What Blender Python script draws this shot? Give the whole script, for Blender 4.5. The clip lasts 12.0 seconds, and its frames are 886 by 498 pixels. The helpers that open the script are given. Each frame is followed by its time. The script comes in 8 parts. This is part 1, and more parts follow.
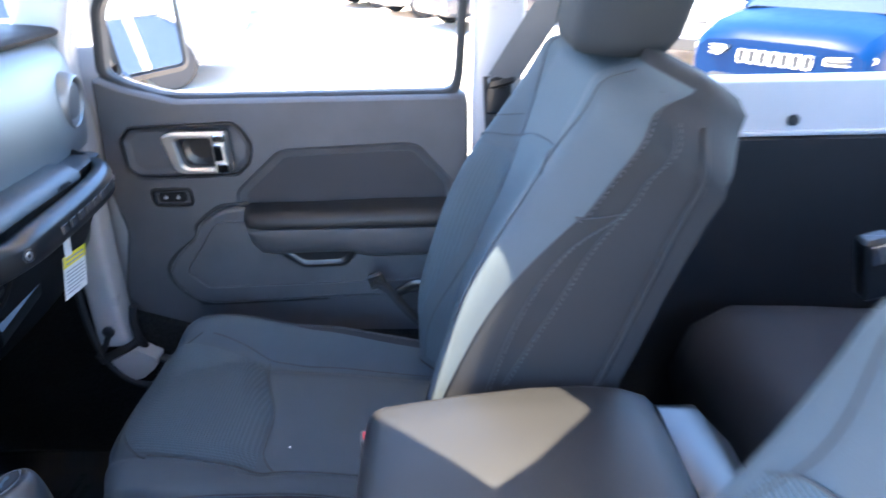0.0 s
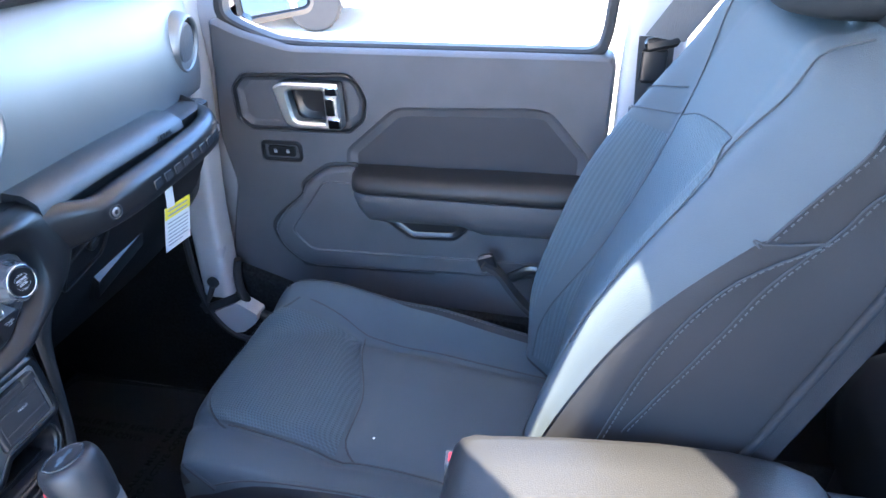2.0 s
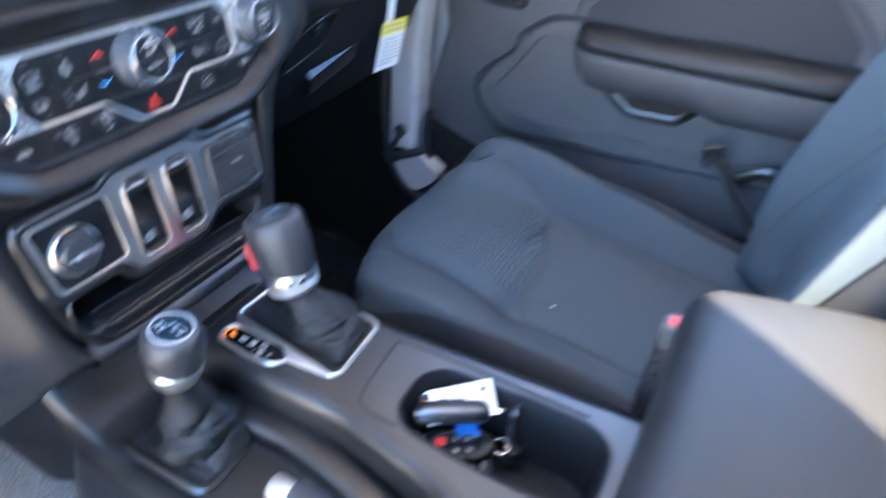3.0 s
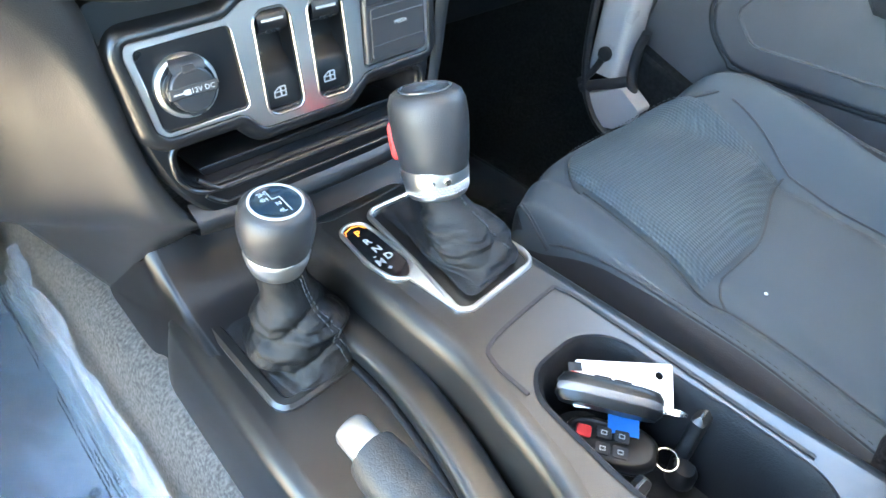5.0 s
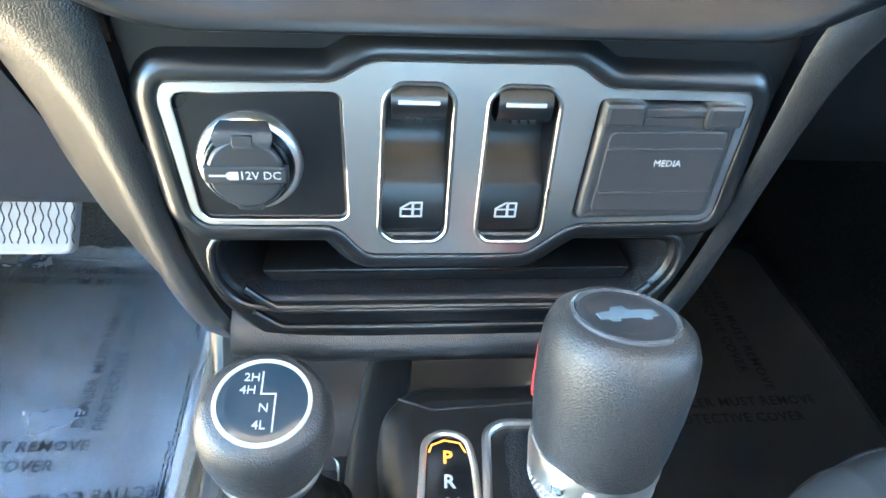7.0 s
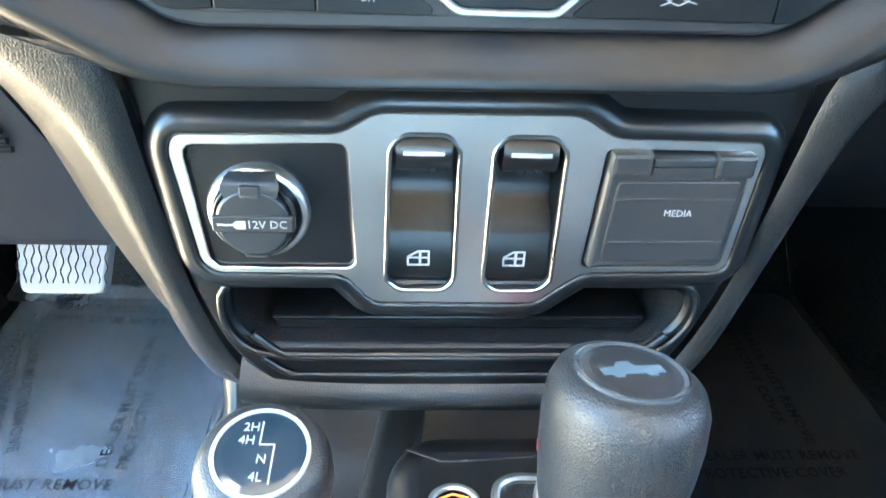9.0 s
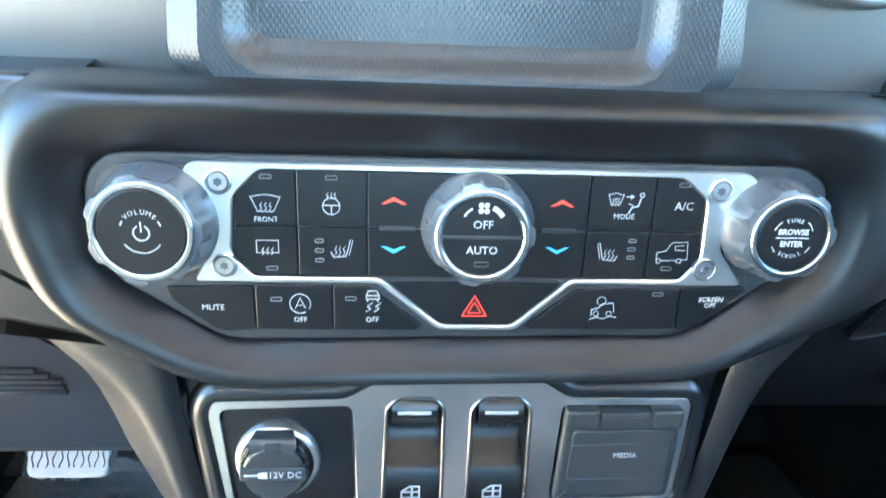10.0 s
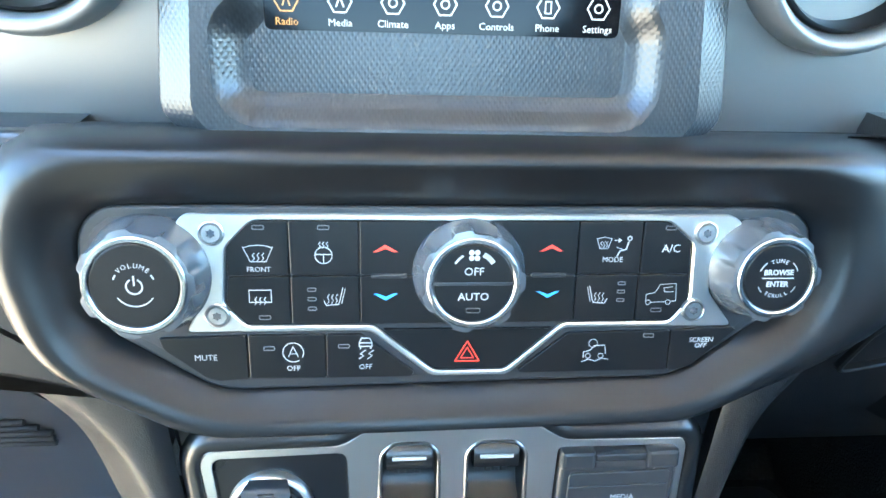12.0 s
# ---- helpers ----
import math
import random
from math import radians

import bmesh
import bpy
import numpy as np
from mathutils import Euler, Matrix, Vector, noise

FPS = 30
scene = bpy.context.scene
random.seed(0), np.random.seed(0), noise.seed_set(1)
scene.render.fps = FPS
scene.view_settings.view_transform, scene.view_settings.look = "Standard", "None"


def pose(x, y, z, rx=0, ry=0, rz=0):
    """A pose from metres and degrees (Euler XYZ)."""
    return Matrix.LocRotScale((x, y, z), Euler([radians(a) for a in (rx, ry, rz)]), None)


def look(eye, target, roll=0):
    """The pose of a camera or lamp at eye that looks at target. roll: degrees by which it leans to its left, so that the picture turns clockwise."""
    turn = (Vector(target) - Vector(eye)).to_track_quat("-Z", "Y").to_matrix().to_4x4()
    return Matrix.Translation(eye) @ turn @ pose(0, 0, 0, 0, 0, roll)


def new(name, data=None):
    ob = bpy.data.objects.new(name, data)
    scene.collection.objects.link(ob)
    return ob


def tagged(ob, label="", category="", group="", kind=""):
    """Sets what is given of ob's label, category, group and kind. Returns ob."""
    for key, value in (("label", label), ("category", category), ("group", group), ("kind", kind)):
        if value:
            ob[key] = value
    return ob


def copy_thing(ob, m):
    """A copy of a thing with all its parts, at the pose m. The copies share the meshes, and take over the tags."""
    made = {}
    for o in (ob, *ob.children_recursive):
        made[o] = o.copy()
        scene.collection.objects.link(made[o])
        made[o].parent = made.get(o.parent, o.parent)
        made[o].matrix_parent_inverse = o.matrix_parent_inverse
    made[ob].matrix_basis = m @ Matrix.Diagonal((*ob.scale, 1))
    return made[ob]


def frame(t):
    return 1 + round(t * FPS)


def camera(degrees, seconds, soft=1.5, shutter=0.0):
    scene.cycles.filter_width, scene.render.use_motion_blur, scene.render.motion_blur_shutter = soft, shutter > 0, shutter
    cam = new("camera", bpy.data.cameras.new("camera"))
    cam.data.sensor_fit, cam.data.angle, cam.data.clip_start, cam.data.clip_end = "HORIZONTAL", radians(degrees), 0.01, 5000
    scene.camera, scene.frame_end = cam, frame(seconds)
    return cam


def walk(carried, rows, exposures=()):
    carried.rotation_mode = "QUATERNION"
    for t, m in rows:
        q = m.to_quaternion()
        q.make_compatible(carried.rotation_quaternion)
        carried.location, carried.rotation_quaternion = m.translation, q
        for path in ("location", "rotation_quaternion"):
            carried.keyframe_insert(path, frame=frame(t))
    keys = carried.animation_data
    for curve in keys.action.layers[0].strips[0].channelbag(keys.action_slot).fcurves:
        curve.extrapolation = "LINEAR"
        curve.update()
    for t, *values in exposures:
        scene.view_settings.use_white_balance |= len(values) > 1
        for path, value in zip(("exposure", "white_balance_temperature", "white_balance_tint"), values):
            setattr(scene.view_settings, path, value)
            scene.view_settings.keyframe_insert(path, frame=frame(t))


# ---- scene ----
cam = camera(70.6, 12.0, shutter=0.5)
PATH = [
    (0, (-0.429, -0.544, 1.57), (1.355, -0.541, 0.665), -1.2),
    (0.5, (-0.305, -0.547, 1.555), (1.405, -0.282, 0.553), -1.7),
    (1, (-0.282, -0.546, 1.558), (1.392, -0.201, 0.52), -2.0),
    (1.5, (-0.286, -0.542, 1.55), (1.391, -0.178, 0.523), -1.8),
    (2, (-0.286, -0.54, 1.547), (1.389, -0.162, 0.522), -1.4),
    (2.5, (-0.296, -0.54, 1.537), (1.311, -0.043, 0.456), -0.0),
    (3, (-0.317, -0.441, 1.386), (1.131, 0.283, 0.212), 3.4),
    (3.5, (-0.248, -0.397, 1.291), (0.962, 0.558, 0.016), 3.2),
    (5.5, (-0.222, -0.381, 1.267), (0.751, 0.784, -0.036), 4.5),
    (6, (-0.156, -0.338, 1.273), (0.543, 1.008, -0.031), 7.2),
    (6.5, (-0.066, -0.276, 1.248), (0.305, 1.203, -0.046), 6.5),
    (7, (-0.041, -0.222, 1.221), (0.185, 1.277, -0.085), 5.5),
    (9, (-0.029, -0.219, 1.224), (0.091, 1.366, 0.011), 3.3),
    (9.5, (-0.034, -0.244, 1.279), (0.094, 1.48, 0.273), 3.2),
    (10, (-0.03, -0.244, 1.309), (0.105, 1.563, 0.463), 2.6),
    (10.5, (-0.03, -0.244, 1.312), (0.113, 1.579, 0.502), 2.3),
    (11, (-0.03, -0.245, 1.314), (0.117, 1.582, 0.513), 1.9),
    (11.5, (-0.03, -0.244, 1.314), (0.125, 1.594, 0.54), 1.8),
    (12, (-0.03, -0.244, 1.316), (0.13, 1.601, 0.562), 1.8),
]
walk(cam, [(t, look(eye, target, roll)) for t, eye, target, roll in PATH],
     [(0, 4.03, 5350, 9), (0.5, 4.25, 5250, 9), (1, 4.42, 5150, 9), (1.5, 4.45, 5100, 9), (2.5, 4.52, 5100, 9), (3, 4.7, 5400, 8), (3.5, 5.35, 6050, 3), (5.5, 5.48, 6150, -4), (7, 5.47, 6100, -7), (9, 5.5, 6050, -8), (10, 5.28, 5700, -7), (12, 5.30, 5650, -7)])


# ---- world and sun ----
SUN_EL, SUN_AZ = radians(72), radians(0.5)       # the sun stands ahead of the car and high
world = bpy.data.worlds.new("sky")
scene.world = world
world.use_nodes = True
wn = world.node_tree.nodes
sky = wn.new("ShaderNodeTexSky")
sky.sky_type, sky.sun_disc = "NISHITA", False
sky.sun_elevation, sky.sun_rotation = SUN_EL, SUN_AZ
wn["Background"].inputs["Strength"].default_value = 0.13
world.node_tree.links.new(sky.outputs["Color"], wn["Background"].inputs["Color"])
sun_data = bpy.data.lights.new("sun", "SUN")
sun_data.energy, sun_data.angle, sun_data.color = 3.0, radians(0.55), (1.0, 0.77, 0.49)
sun = new("sun", sun_data)
sun.matrix_world = look((0, 0, 30), (-30 * math.sin(SUN_AZ) / math.tan(SUN_EL), -30 * math.cos(SUN_AZ) / math.tan(SUN_EL), 0))

# ---- materials ----


def mat(name, color, rough=0.5, metal=0.0, grain=0.0, grain_size=0.001, stain=0.15, stain_size=0.08, kind="noise", coat=0.0, spec=0.5,
        emit=None, stretch=(1, 1, 1), rough_var=0.08):
    """A surface with fine relief (grain, at grain_size metres) and slow variation of tone and gloss (stain, at stain_size metres)."""
    m = bpy.data.materials.new(name)
    m.use_nodes = True
    nt = m.node_tree
    b = nt.nodes["Principled BSDF"]
    b.inputs["Metallic"].default_value = metal
    b.inputs["Roughness"].default_value = rough
    b.inputs["Specular IOR Level"].default_value = spec
    b.inputs["Coat Weight"].default_value = coat
    b.inputs["Coat Roughness"].default_value = 0.08
    co = nt.nodes.new("ShaderNodeTexCoord")
    mp = nt.nodes.new("ShaderNodeMapping")
    mp.inputs["Scale"].default_value = stretch
    nt.links.new(co.outputs["Object"], mp.inputs["Vector"])
    slow = nt.nodes.new("ShaderNodeTexNoise")
    slow.inputs["Scale"].default_value = 1 / stain_size
    slow.inputs["Detail"].default_value = 5
    nt.links.new(mp.outputs["Vector"], slow.inputs["Vector"])
    ramp = nt.nodes.new("ShaderNodeValToRGB")
    dark = [c * (1 - stain) for c in color]
    lite = [min(1, c * (1 + stain)) for c in color]
    ramp.color_ramp.elements[0].color = (*dark, 1)
    ramp.color_ramp.elements[1].color = (*lite, 1)
    ramp.color_ramp.elements[0].position, ramp.color_ramp.elements[1].position = 0.3, 0.7
    nt.links.new(slow.outputs["Fac"], ramp.inputs["Fac"])
    nt.links.new(ramp.outputs["Color"], b.inputs["Base Color"])
    rr = nt.nodes.new("ShaderNodeMapRange")
    rr.inputs["To Min"].default_value, rr.inputs["To Max"].default_value = max(0.02, rough - rough_var), min(1, rough + rough_var)
    nt.links.new(slow.outputs["Fac"], rr.inputs["Value"])
    nt.links.new(rr.outputs["Result"], b.inputs["Roughness"])
    if grain:
        bump = nt.nodes.new("ShaderNodeBump")
        bump.inputs["Strength"].default_value = grain
        bump.inputs["Distance"].default_value = grain_size * 0.5
        if kind == "noise":
            g = nt.nodes.new("ShaderNodeTexNoise")
            g.inputs["Scale"].default_value = 1 / grain_size
            g.inputs["Detail"].default_value = 3
            out = g.outputs["Fac"]
        elif kind == "leather":
            g = nt.nodes.new("ShaderNodeTexVoronoi")
            g.feature = "DISTANCE_TO_EDGE"
            g.inputs["Scale"].default_value = 1 / grain_size
            cr = nt.nodes.new("ShaderNodeMapRange")
            cr.inputs["From Max"].default_value = 0.25
            nt.links.new(g.outputs["Distance"], cr.inputs["Value"])
            out = cr.outputs["Result"]
        elif kind == "weave":
            waves2 = []
            for way in ((1, -1, 1), (1, 1, -1)):       # rows of punched dots, crossing on the slant
                g = nt.nodes.new("ShaderNodeVectorMath")
                g.operation = "DOT_PRODUCT"
                g.inputs[1].default_value = Vector(way) * math.pi / grain_size
                nt.links.new(mp.outputs["Vector"], g.inputs[0])
                sn = nt.nodes.new("ShaderNodeMath")
                sn.operation = "SINE"
                nt.links.new(g.outputs["Value"], sn.inputs[0])
                waves2.append(sn.outputs[0])
            pr = nt.nodes.new("ShaderNodeMath")
            pr.operation = "MULTIPLY"
            nt.links.new(waves2[0], pr.inputs[0])
            nt.links.new(waves2[1], pr.inputs[1])
            out = pr.outputs[0]
            dots = nt.nodes.new("ShaderNodeMapRange")
            dots.inputs["From Min"].default_value = -1
            dots.inputs["To Min"].default_value, dots.inputs["To Max"].default_value = 0.74, 1.18
            tone = nt.nodes.new("ShaderNodeVectorMath")
            tone.operation = "SCALE"
            nt.links.new(out, dots.inputs["Value"])
            nt.links.new(ramp.outputs["Color"], tone.inputs[0])
            nt.links.new(dots.outputs["Result"], tone.inputs["Scale"])
            nt.links.new(tone.outputs["Vector"], b.inputs["Base Color"])
        if kind != "weave":
            nt.links.new(mp.outputs["Vector"], g.inputs["Vector"])
        nt.links.new(out, bump.inputs["Height"])
        nt.links.new(bump.outputs["Normal"], b.inputs["Normal"])
    if emit:
        b.inputs["Emission Color"].default_value = (*emit[:3], 1)
        b.inputs["Emission Strength"].default_value = emit[3]
    return m


M_PLASTIC = mat("black_grained_plastic", (0.012, 0.012, 0.0125), 0.33, spec=0.65, grain=0.20, grain_size=0.0012, kind="leather", stain=0.05, rough_var=0.03)
M_SOFT = mat("black_soft_touch", (0.0085, 0.0086, 0.0092), 0.29, spec=0.55, rough_var=0.02, stain=0.05)
M_BAND = mat("black_satin_fascia", (0.0065, 0.0065, 0.0070), 0.34, spec=0.34, rough_var=0.02, stain=0.05)
M_SOCKET = mat("satin_black_plate", (0.008, 0.008, 0.009), 0.30, stain=0.05)
# the blue in this base colour stands for reflected sky
M_DIAL = mat("sky_tinted_dial", (0.016, 0.028, 0.040), 0.10, spec=0.8, stain=0.05)
M_GLOSS = mat("gloss_black", (0.008, 0.008, 0.009), 0.12, stain=0.05)
M_BUTTON = mat("black_button", (0.007, 0.007, 0.0075), 0.30, spec=0.32, stain=0.05, rough_var=0.02)
M_FACE = mat("satin_dark_face", (0.024, 0.025, 0.027), 0.34, grain=0.06, grain_size=0.0005)
M_FLAP = mat("mid_grey_flap", (0.030, 0.0305, 0.032), 0.33, stain=0.05, rough_var=0.02)
M_RIM = mat("bright_satin_rim", (0.38, 0.378, 0.37), 0.28, metal=1.0, stain=0.03, rough_var=0.02)
M_RING = mat("dark_polished_ring", (0.40, 0.405, 0.415), 0.24, metal=1.0, stain=0.04, rough_var=0.02)
M_SILVER = mat("brushed_silver", (0.68, 0.675, 0.655), 0.32, metal=1.0, grain=0.08, grain_size=0.0006, stain=0.05, stretch=(0.08, 1, 1), rough_var=0.03)
M_CHROME = mat("chrome", (0.8, 0.8, 0.8), 0.1, metal=1.0, stain=0.03)
M_KNOB = mat("pewter_knob", (0.115, 0.125, 0.138), 0.24, metal=0.5, stain=0.08, rough_var=0.04)
M_DASH = mat("silver_grey_dash_panel", (0.205, 0.214, 0.222), 0.46, metal=0.75, grain=0.06, grain_size=0.0006, stain=0.04, rough_var=0.02)
M_WHITE = mat("white_paint", (0.38, 0.38, 0.392), 0.3, coat=0.5, stain=0.03)
# white, red and blue print have a faint glow added to lift them
M_PRINT = mat("glowing_white_print", (0.34, 0.35, 0.36), 0.5, stain=0.03, emit=(0.9, 0.92, 0.95, 0.003))
M_RED = mat("glowing_red_print", (0.75, 0.05, 0.03), 0.4, emit=(0.8, 0.05, 0.03, 0.012))
M_BLUE = mat("glowing_blue_print", (0.08, 0.35, 0.75), 0.4, emit=(0.1, 0.4, 0.8, 0.008))
M_AMBER = mat("amber_lamp", (0.9, 0.35, 0.05), 0.4, emit=(1.0, 0.20, 0.01, 0.045))
# both seat cloths are dark grey, with blue sky light put into the colour
M_FABRIC = mat("sky_tinted_seat_cloth", (0.053, 0.066, 0.076), 0.75, grain=0.5, grain_size=0.0012, kind="noise", stain=0.06, spec=0.25)
M_MESH = mat("perforated_seat_cloth", (0.051, 0.070, 0.083), 0.7, grain=0.40, grain_size=0.0040, kind="weave", stain=0.06, spec=0.3)
# darker side cloth, lowered further for shade from the driver's opening
M_SIDE = mat("shade_darkened_side_cloth", (0.019, 0.0195, 0.0215), 0.7, grain=0.5, grain_size=0.0012, stain=0.08, spec=0.25)
M_HEADREST = mat("black_headrest_cloth", (0.018, 0.020, 0.022), 0.8, grain=0.5, grain_size=0.0012, stain=0.08, spec=0.2)
M_THREAD = mat("grey_thread", (0.050, 0.056, 0.062), 0.8)
M_SEAM = mat("sunk_seam", (0.030, 0.035, 0.040), 0.85)
M_KNOBSKIN = mat("grained_knob_leather", (0.024, 0.024, 0.025), 0.36, grain=0.25, grain_size=0.0013, kind="leather")
M_LEATHER = mat("black_leather", (0.0060, 0.0060, 0.0064), 0.37, spec=0.36, grain=0.45, grain_size=0.0014, kind="leather", stain=0.1)
M_CONSOLE = mat("black_console_plastic", (0.0085, 0.0083, 0.0080), 0.29, spec=0.75, grain=0.10, grain_size=0.0012, kind="leather", rough_var=0.02, stain=0.05)
M_PAD = mat("black_padded_vinyl", (0.012, 0.012, 0.013), 0.62, spec=0.25, grain=0.3, grain_size=0.0014, kind="leather", stain=0.05)
M_VINYL = mat("black_vinyl_armrest", (0.0145, 0.0145, 0.0148), 0.48, spec=0.35, grain=0.14, grain_size=0.0022, kind="leather", stain=0.05, rough_var=0.03)
M_DOOR = mat("charcoal_door_trim", (0.057, 0.057, 0.061), 0.48, grain=0.3, grain_size=0.0012, kind="leather")
M_DOORSOFT = mat("charcoal_door_insert", (0.027, 0.0272, 0.031), 0.60, spec=0.3, grain=0.2, grain_size=0.0012, kind="leather", stain=0.05)
M_CARPET = mat("grey_carpet", (0.078, 0.075, 0.070), 0.95, grain=1.0, grain_size=0.0018, stain=0.45, stain_size=0.0035, spec=0.1)
M_RUBBER = mat("black_rubber", (0.015, 0.015, 0.016), 0.7, grain=0.3, grain_size=0.003)
# carpet with the shade of the footwells put into its base colour
M_DARKCARPET = mat("shade_dark_carpet", (0.012, 0.012, 0.012), 0.95, grain=1.0, grain_size=0.0035, stain=0.5, stain_size=0.006, spec=0.1)
M_LAMPOFF = mat("unlit_lamp_rim", (0.10, 0.10, 0.105), 0.5)
M_DARKTRIM = mat("black_tub_trim", (0.008, 0.008, 0.009), 0.6, spec=0.25, grain=0.2, grain_size=0.002, kind="leather", stain=0.08)
M_HEADLINER = mat("light_grey_headliner", (0.66, 0.66, 0.65), 0.9, grain=0.3, grain_size=0.002)
M_STEEL = mat("bare_steel", (0.45, 0.45, 0.45), 0.35, metal=1.0)
M_PEDAL = mat("grey_pedal_rubber", (0.33, 0.33, 0.34), 0.5, grain=0.15, grain_size=0.002)
M_WEB = mat("grey_belt_webbing", (0.11, 0.11, 0.115), 0.8, grain=0.7, grain_size=0.0015, stretch=(1, 1, 0.3))
M_PAPER = mat("white_paper", (0.78, 0.78, 0.76), 0.7, stain=0.04)
M_YELLOW = mat("yellow_print", (0.85, 0.72, 0.03), 0.6, stain=0.03)
M_INK = mat("grey_ink", (0.35, 0.36, 0.38), 0.7)
M_FILMINK = mat("film_print", (0.012, 0.012, 0.014), 0.9, spec=0.05)
# flat black that stands for the dark inside gaps, slots, bores and grooves
M_GAPBLACK = mat("gap_black", (0.02, 0.02, 0.022), 0.6)
M_BLUECARD = mat("blue_card", (0.02, 0.16, 0.55), 0.5)
M_REDKEY = mat("red_rubber", (0.6, 0.03, 0.03), 0.45)
M_ASPHALT = mat("sun_bleached_concrete", (0.66, 0.55, 0.42), 0.9, grain=0.6, grain_size=0.012, stain=0.12, stain_size=1.6)
M_CARBLUE = mat("blue_car_paint", (0.0010, 0.0135, 0.052), 0.40, spec=0.10, stain=0.03)
M_CARWHITE = mat("white_car_paint", (0.78, 0.78, 0.78), 0.25, coat=0.7, stain=0.03)
M_CARDARK = mat("dark_car_paint", (0.03, 0.032, 0.04), 0.25, coat=0.7, stain=0.05)
M_CARGREY = mat("grey_car_paint", (0.22, 0.23, 0.24), 0.25, coat=0.7, stain=0.05)
M_CARGLASS = mat("car_window_tint", (0.02, 0.025, 0.03), 0.06, spec=0.8, stain=0.05)
M_TYRE = mat("tyre_rubber", (0.02, 0.02, 0.02), 0.8, grain=0.4, grain_size=0.01)
M_MIRROR = mat("mirror_glass", (0.9, 0.9, 0.92), 0.02, metal=1.0, stain=0.0, rough_var=0.0)
M_SCREEN = mat("screen_glass", (0.004, 0.004, 0.005), 0.12, spec=0.12, stain=0.02)
M_ICON = mat("screen_icon_light", (0.3, 0.3, 0.3), 0.5, emit=(0.9, 0.88, 0.85, 0.022))
M_ICONAMBER = mat("screen_icon_amber", (0.3, 0.15, 0.04), 0.5, emit=(1.0, 0.42, 0.08, 0.020))


def film_mat(name, low, high, gloss):
    """Thin clear protective film: mostly see-through, with creased gloss."""
    m = bpy.data.materials.new(name)
    m.use_nodes = True
    nt = m.node_tree
    b = nt.nodes["Principled BSDF"]
    b.inputs["Base Color"].default_value = (0.46, 0.50, 0.57, 1)
    b.inputs["Roughness"].default_value = 0.12
    b.inputs["Alpha"].default_value = 0.3
    b.inputs["Specular IOR Level"].default_value = gloss
    co = nt.nodes.new("ShaderNodeTexCoord")
    n1 = nt.nodes.new("ShaderNodeTexNoise")
    n1.inputs["Scale"].default_value, n1.inputs["Detail"].default_value, n1.inputs["Distortion"].default_value = 6, 4, 0.4
    bump = nt.nodes.new("ShaderNodeBump")
    bump.inputs["Strength"].default_value, bump.inputs["Distance"].default_value = 0.35, 0.012
    al = nt.nodes.new("ShaderNodeMapRange")
    al.inputs["From Min"].default_value, al.inputs["From Max"].default_value = 0.28, 0.76
    al.inputs["To Min"].default_value, al.inputs["To Max"].default_value = low, high
    nt.links.new(co.outputs["Object"], n1.inputs["Vector"])
    nt.links.new(n1.outputs["Fac"], bump.inputs["Height"])
    nt.links.new(n1.outputs["Fac"], al.inputs["Value"])
    nt.links.new(al.outputs["Result"], b.inputs["Alpha"])
    nt.links.new(bump.outputs["Normal"], b.inputs["Normal"])
    return m


M_FILM = film_mat("clear_plastic_film", 0.28, 0.46, 1.0)
M_FILMTHIN = film_mat("taut_clear_film", 0.02, 0.07, 1.0)


def knurl_mat():
    """Dark silver screen surround with a fine raised diamond pattern."""
    m = mat("knurled_silver_plastic", (0.040, 0.042, 0.046), 0.30, metal=0.6, stain=0.04, rough_var=0.02)
    nt = m.node_tree
    b = nt.nodes["Principled BSDF"]
    co = nt.nodes.new("ShaderNodeTexCoord")
    hs = []
    for sx in (1, -1):
        w = nt.nodes.new("ShaderNodeTexWave")
        w.wave_type, w.bands_direction, w.wave_profile = "BANDS", "X", "SIN"
        w.inputs["Scale"].default_value = 150
        mp = nt.nodes.new("ShaderNodeMapping")
        mp.inputs["Rotation"].default_value = (0, sx * radians(33), 0)
        nt.links.new(co.outputs["Object"], mp.inputs["Vector"])
        nt.links.new(mp.outputs["Vector"], w.inputs["Vector"])
        hs.append(w.outputs["Fac"])
    mx = nt.nodes.new("ShaderNodeMath")
    mx.operation = "MULTIPLY"
    nt.links.new(hs[0], mx.inputs[0])
    nt.links.new(hs[1], mx.inputs[1])
    bump = nt.nodes.new("ShaderNodeBump")
    bump.inputs["Strength"].default_value, bump.inputs["Distance"].default_value = 0.24, 0.0004
    nt.links.new(mx.outputs[0], bump.inputs["Height"])
    nt.links.new(bump.outputs["Normal"], b.inputs["Normal"])
    return m


M_KNURL = knurl_mat()

# ---- building helpers ----


def thing(name, label, category, group="", kind=""):
    return tagged(new(name), label, category, group, kind)


def finish(name, bm, material, parent=None, label="", smooth=40):
    bmesh.ops.remove_doubles(bm, verts=bm.verts, dist=1e-6)
    bmesh.ops.recalc_face_normals(bm, faces=bm.faces)
    me = bpy.data.meshes.new(name)
    bm.to_mesh(me)
    flat = [f.index for f in bm.faces if not f.smooth]
    bm.free()
    me.set_sharp_from_angle(angle=radians(smooth))
    for i in flat:
        me.polygons[i].use_smooth = False
    me.materials.append(material)
    ob = new(name, me)
    ob.parent = parent
    if label:
        ob["label"] = label
    return ob


def part(name, bm, material, parent, label="", smooth=40):
    return finish(name, bm, material, parent, label, smooth)


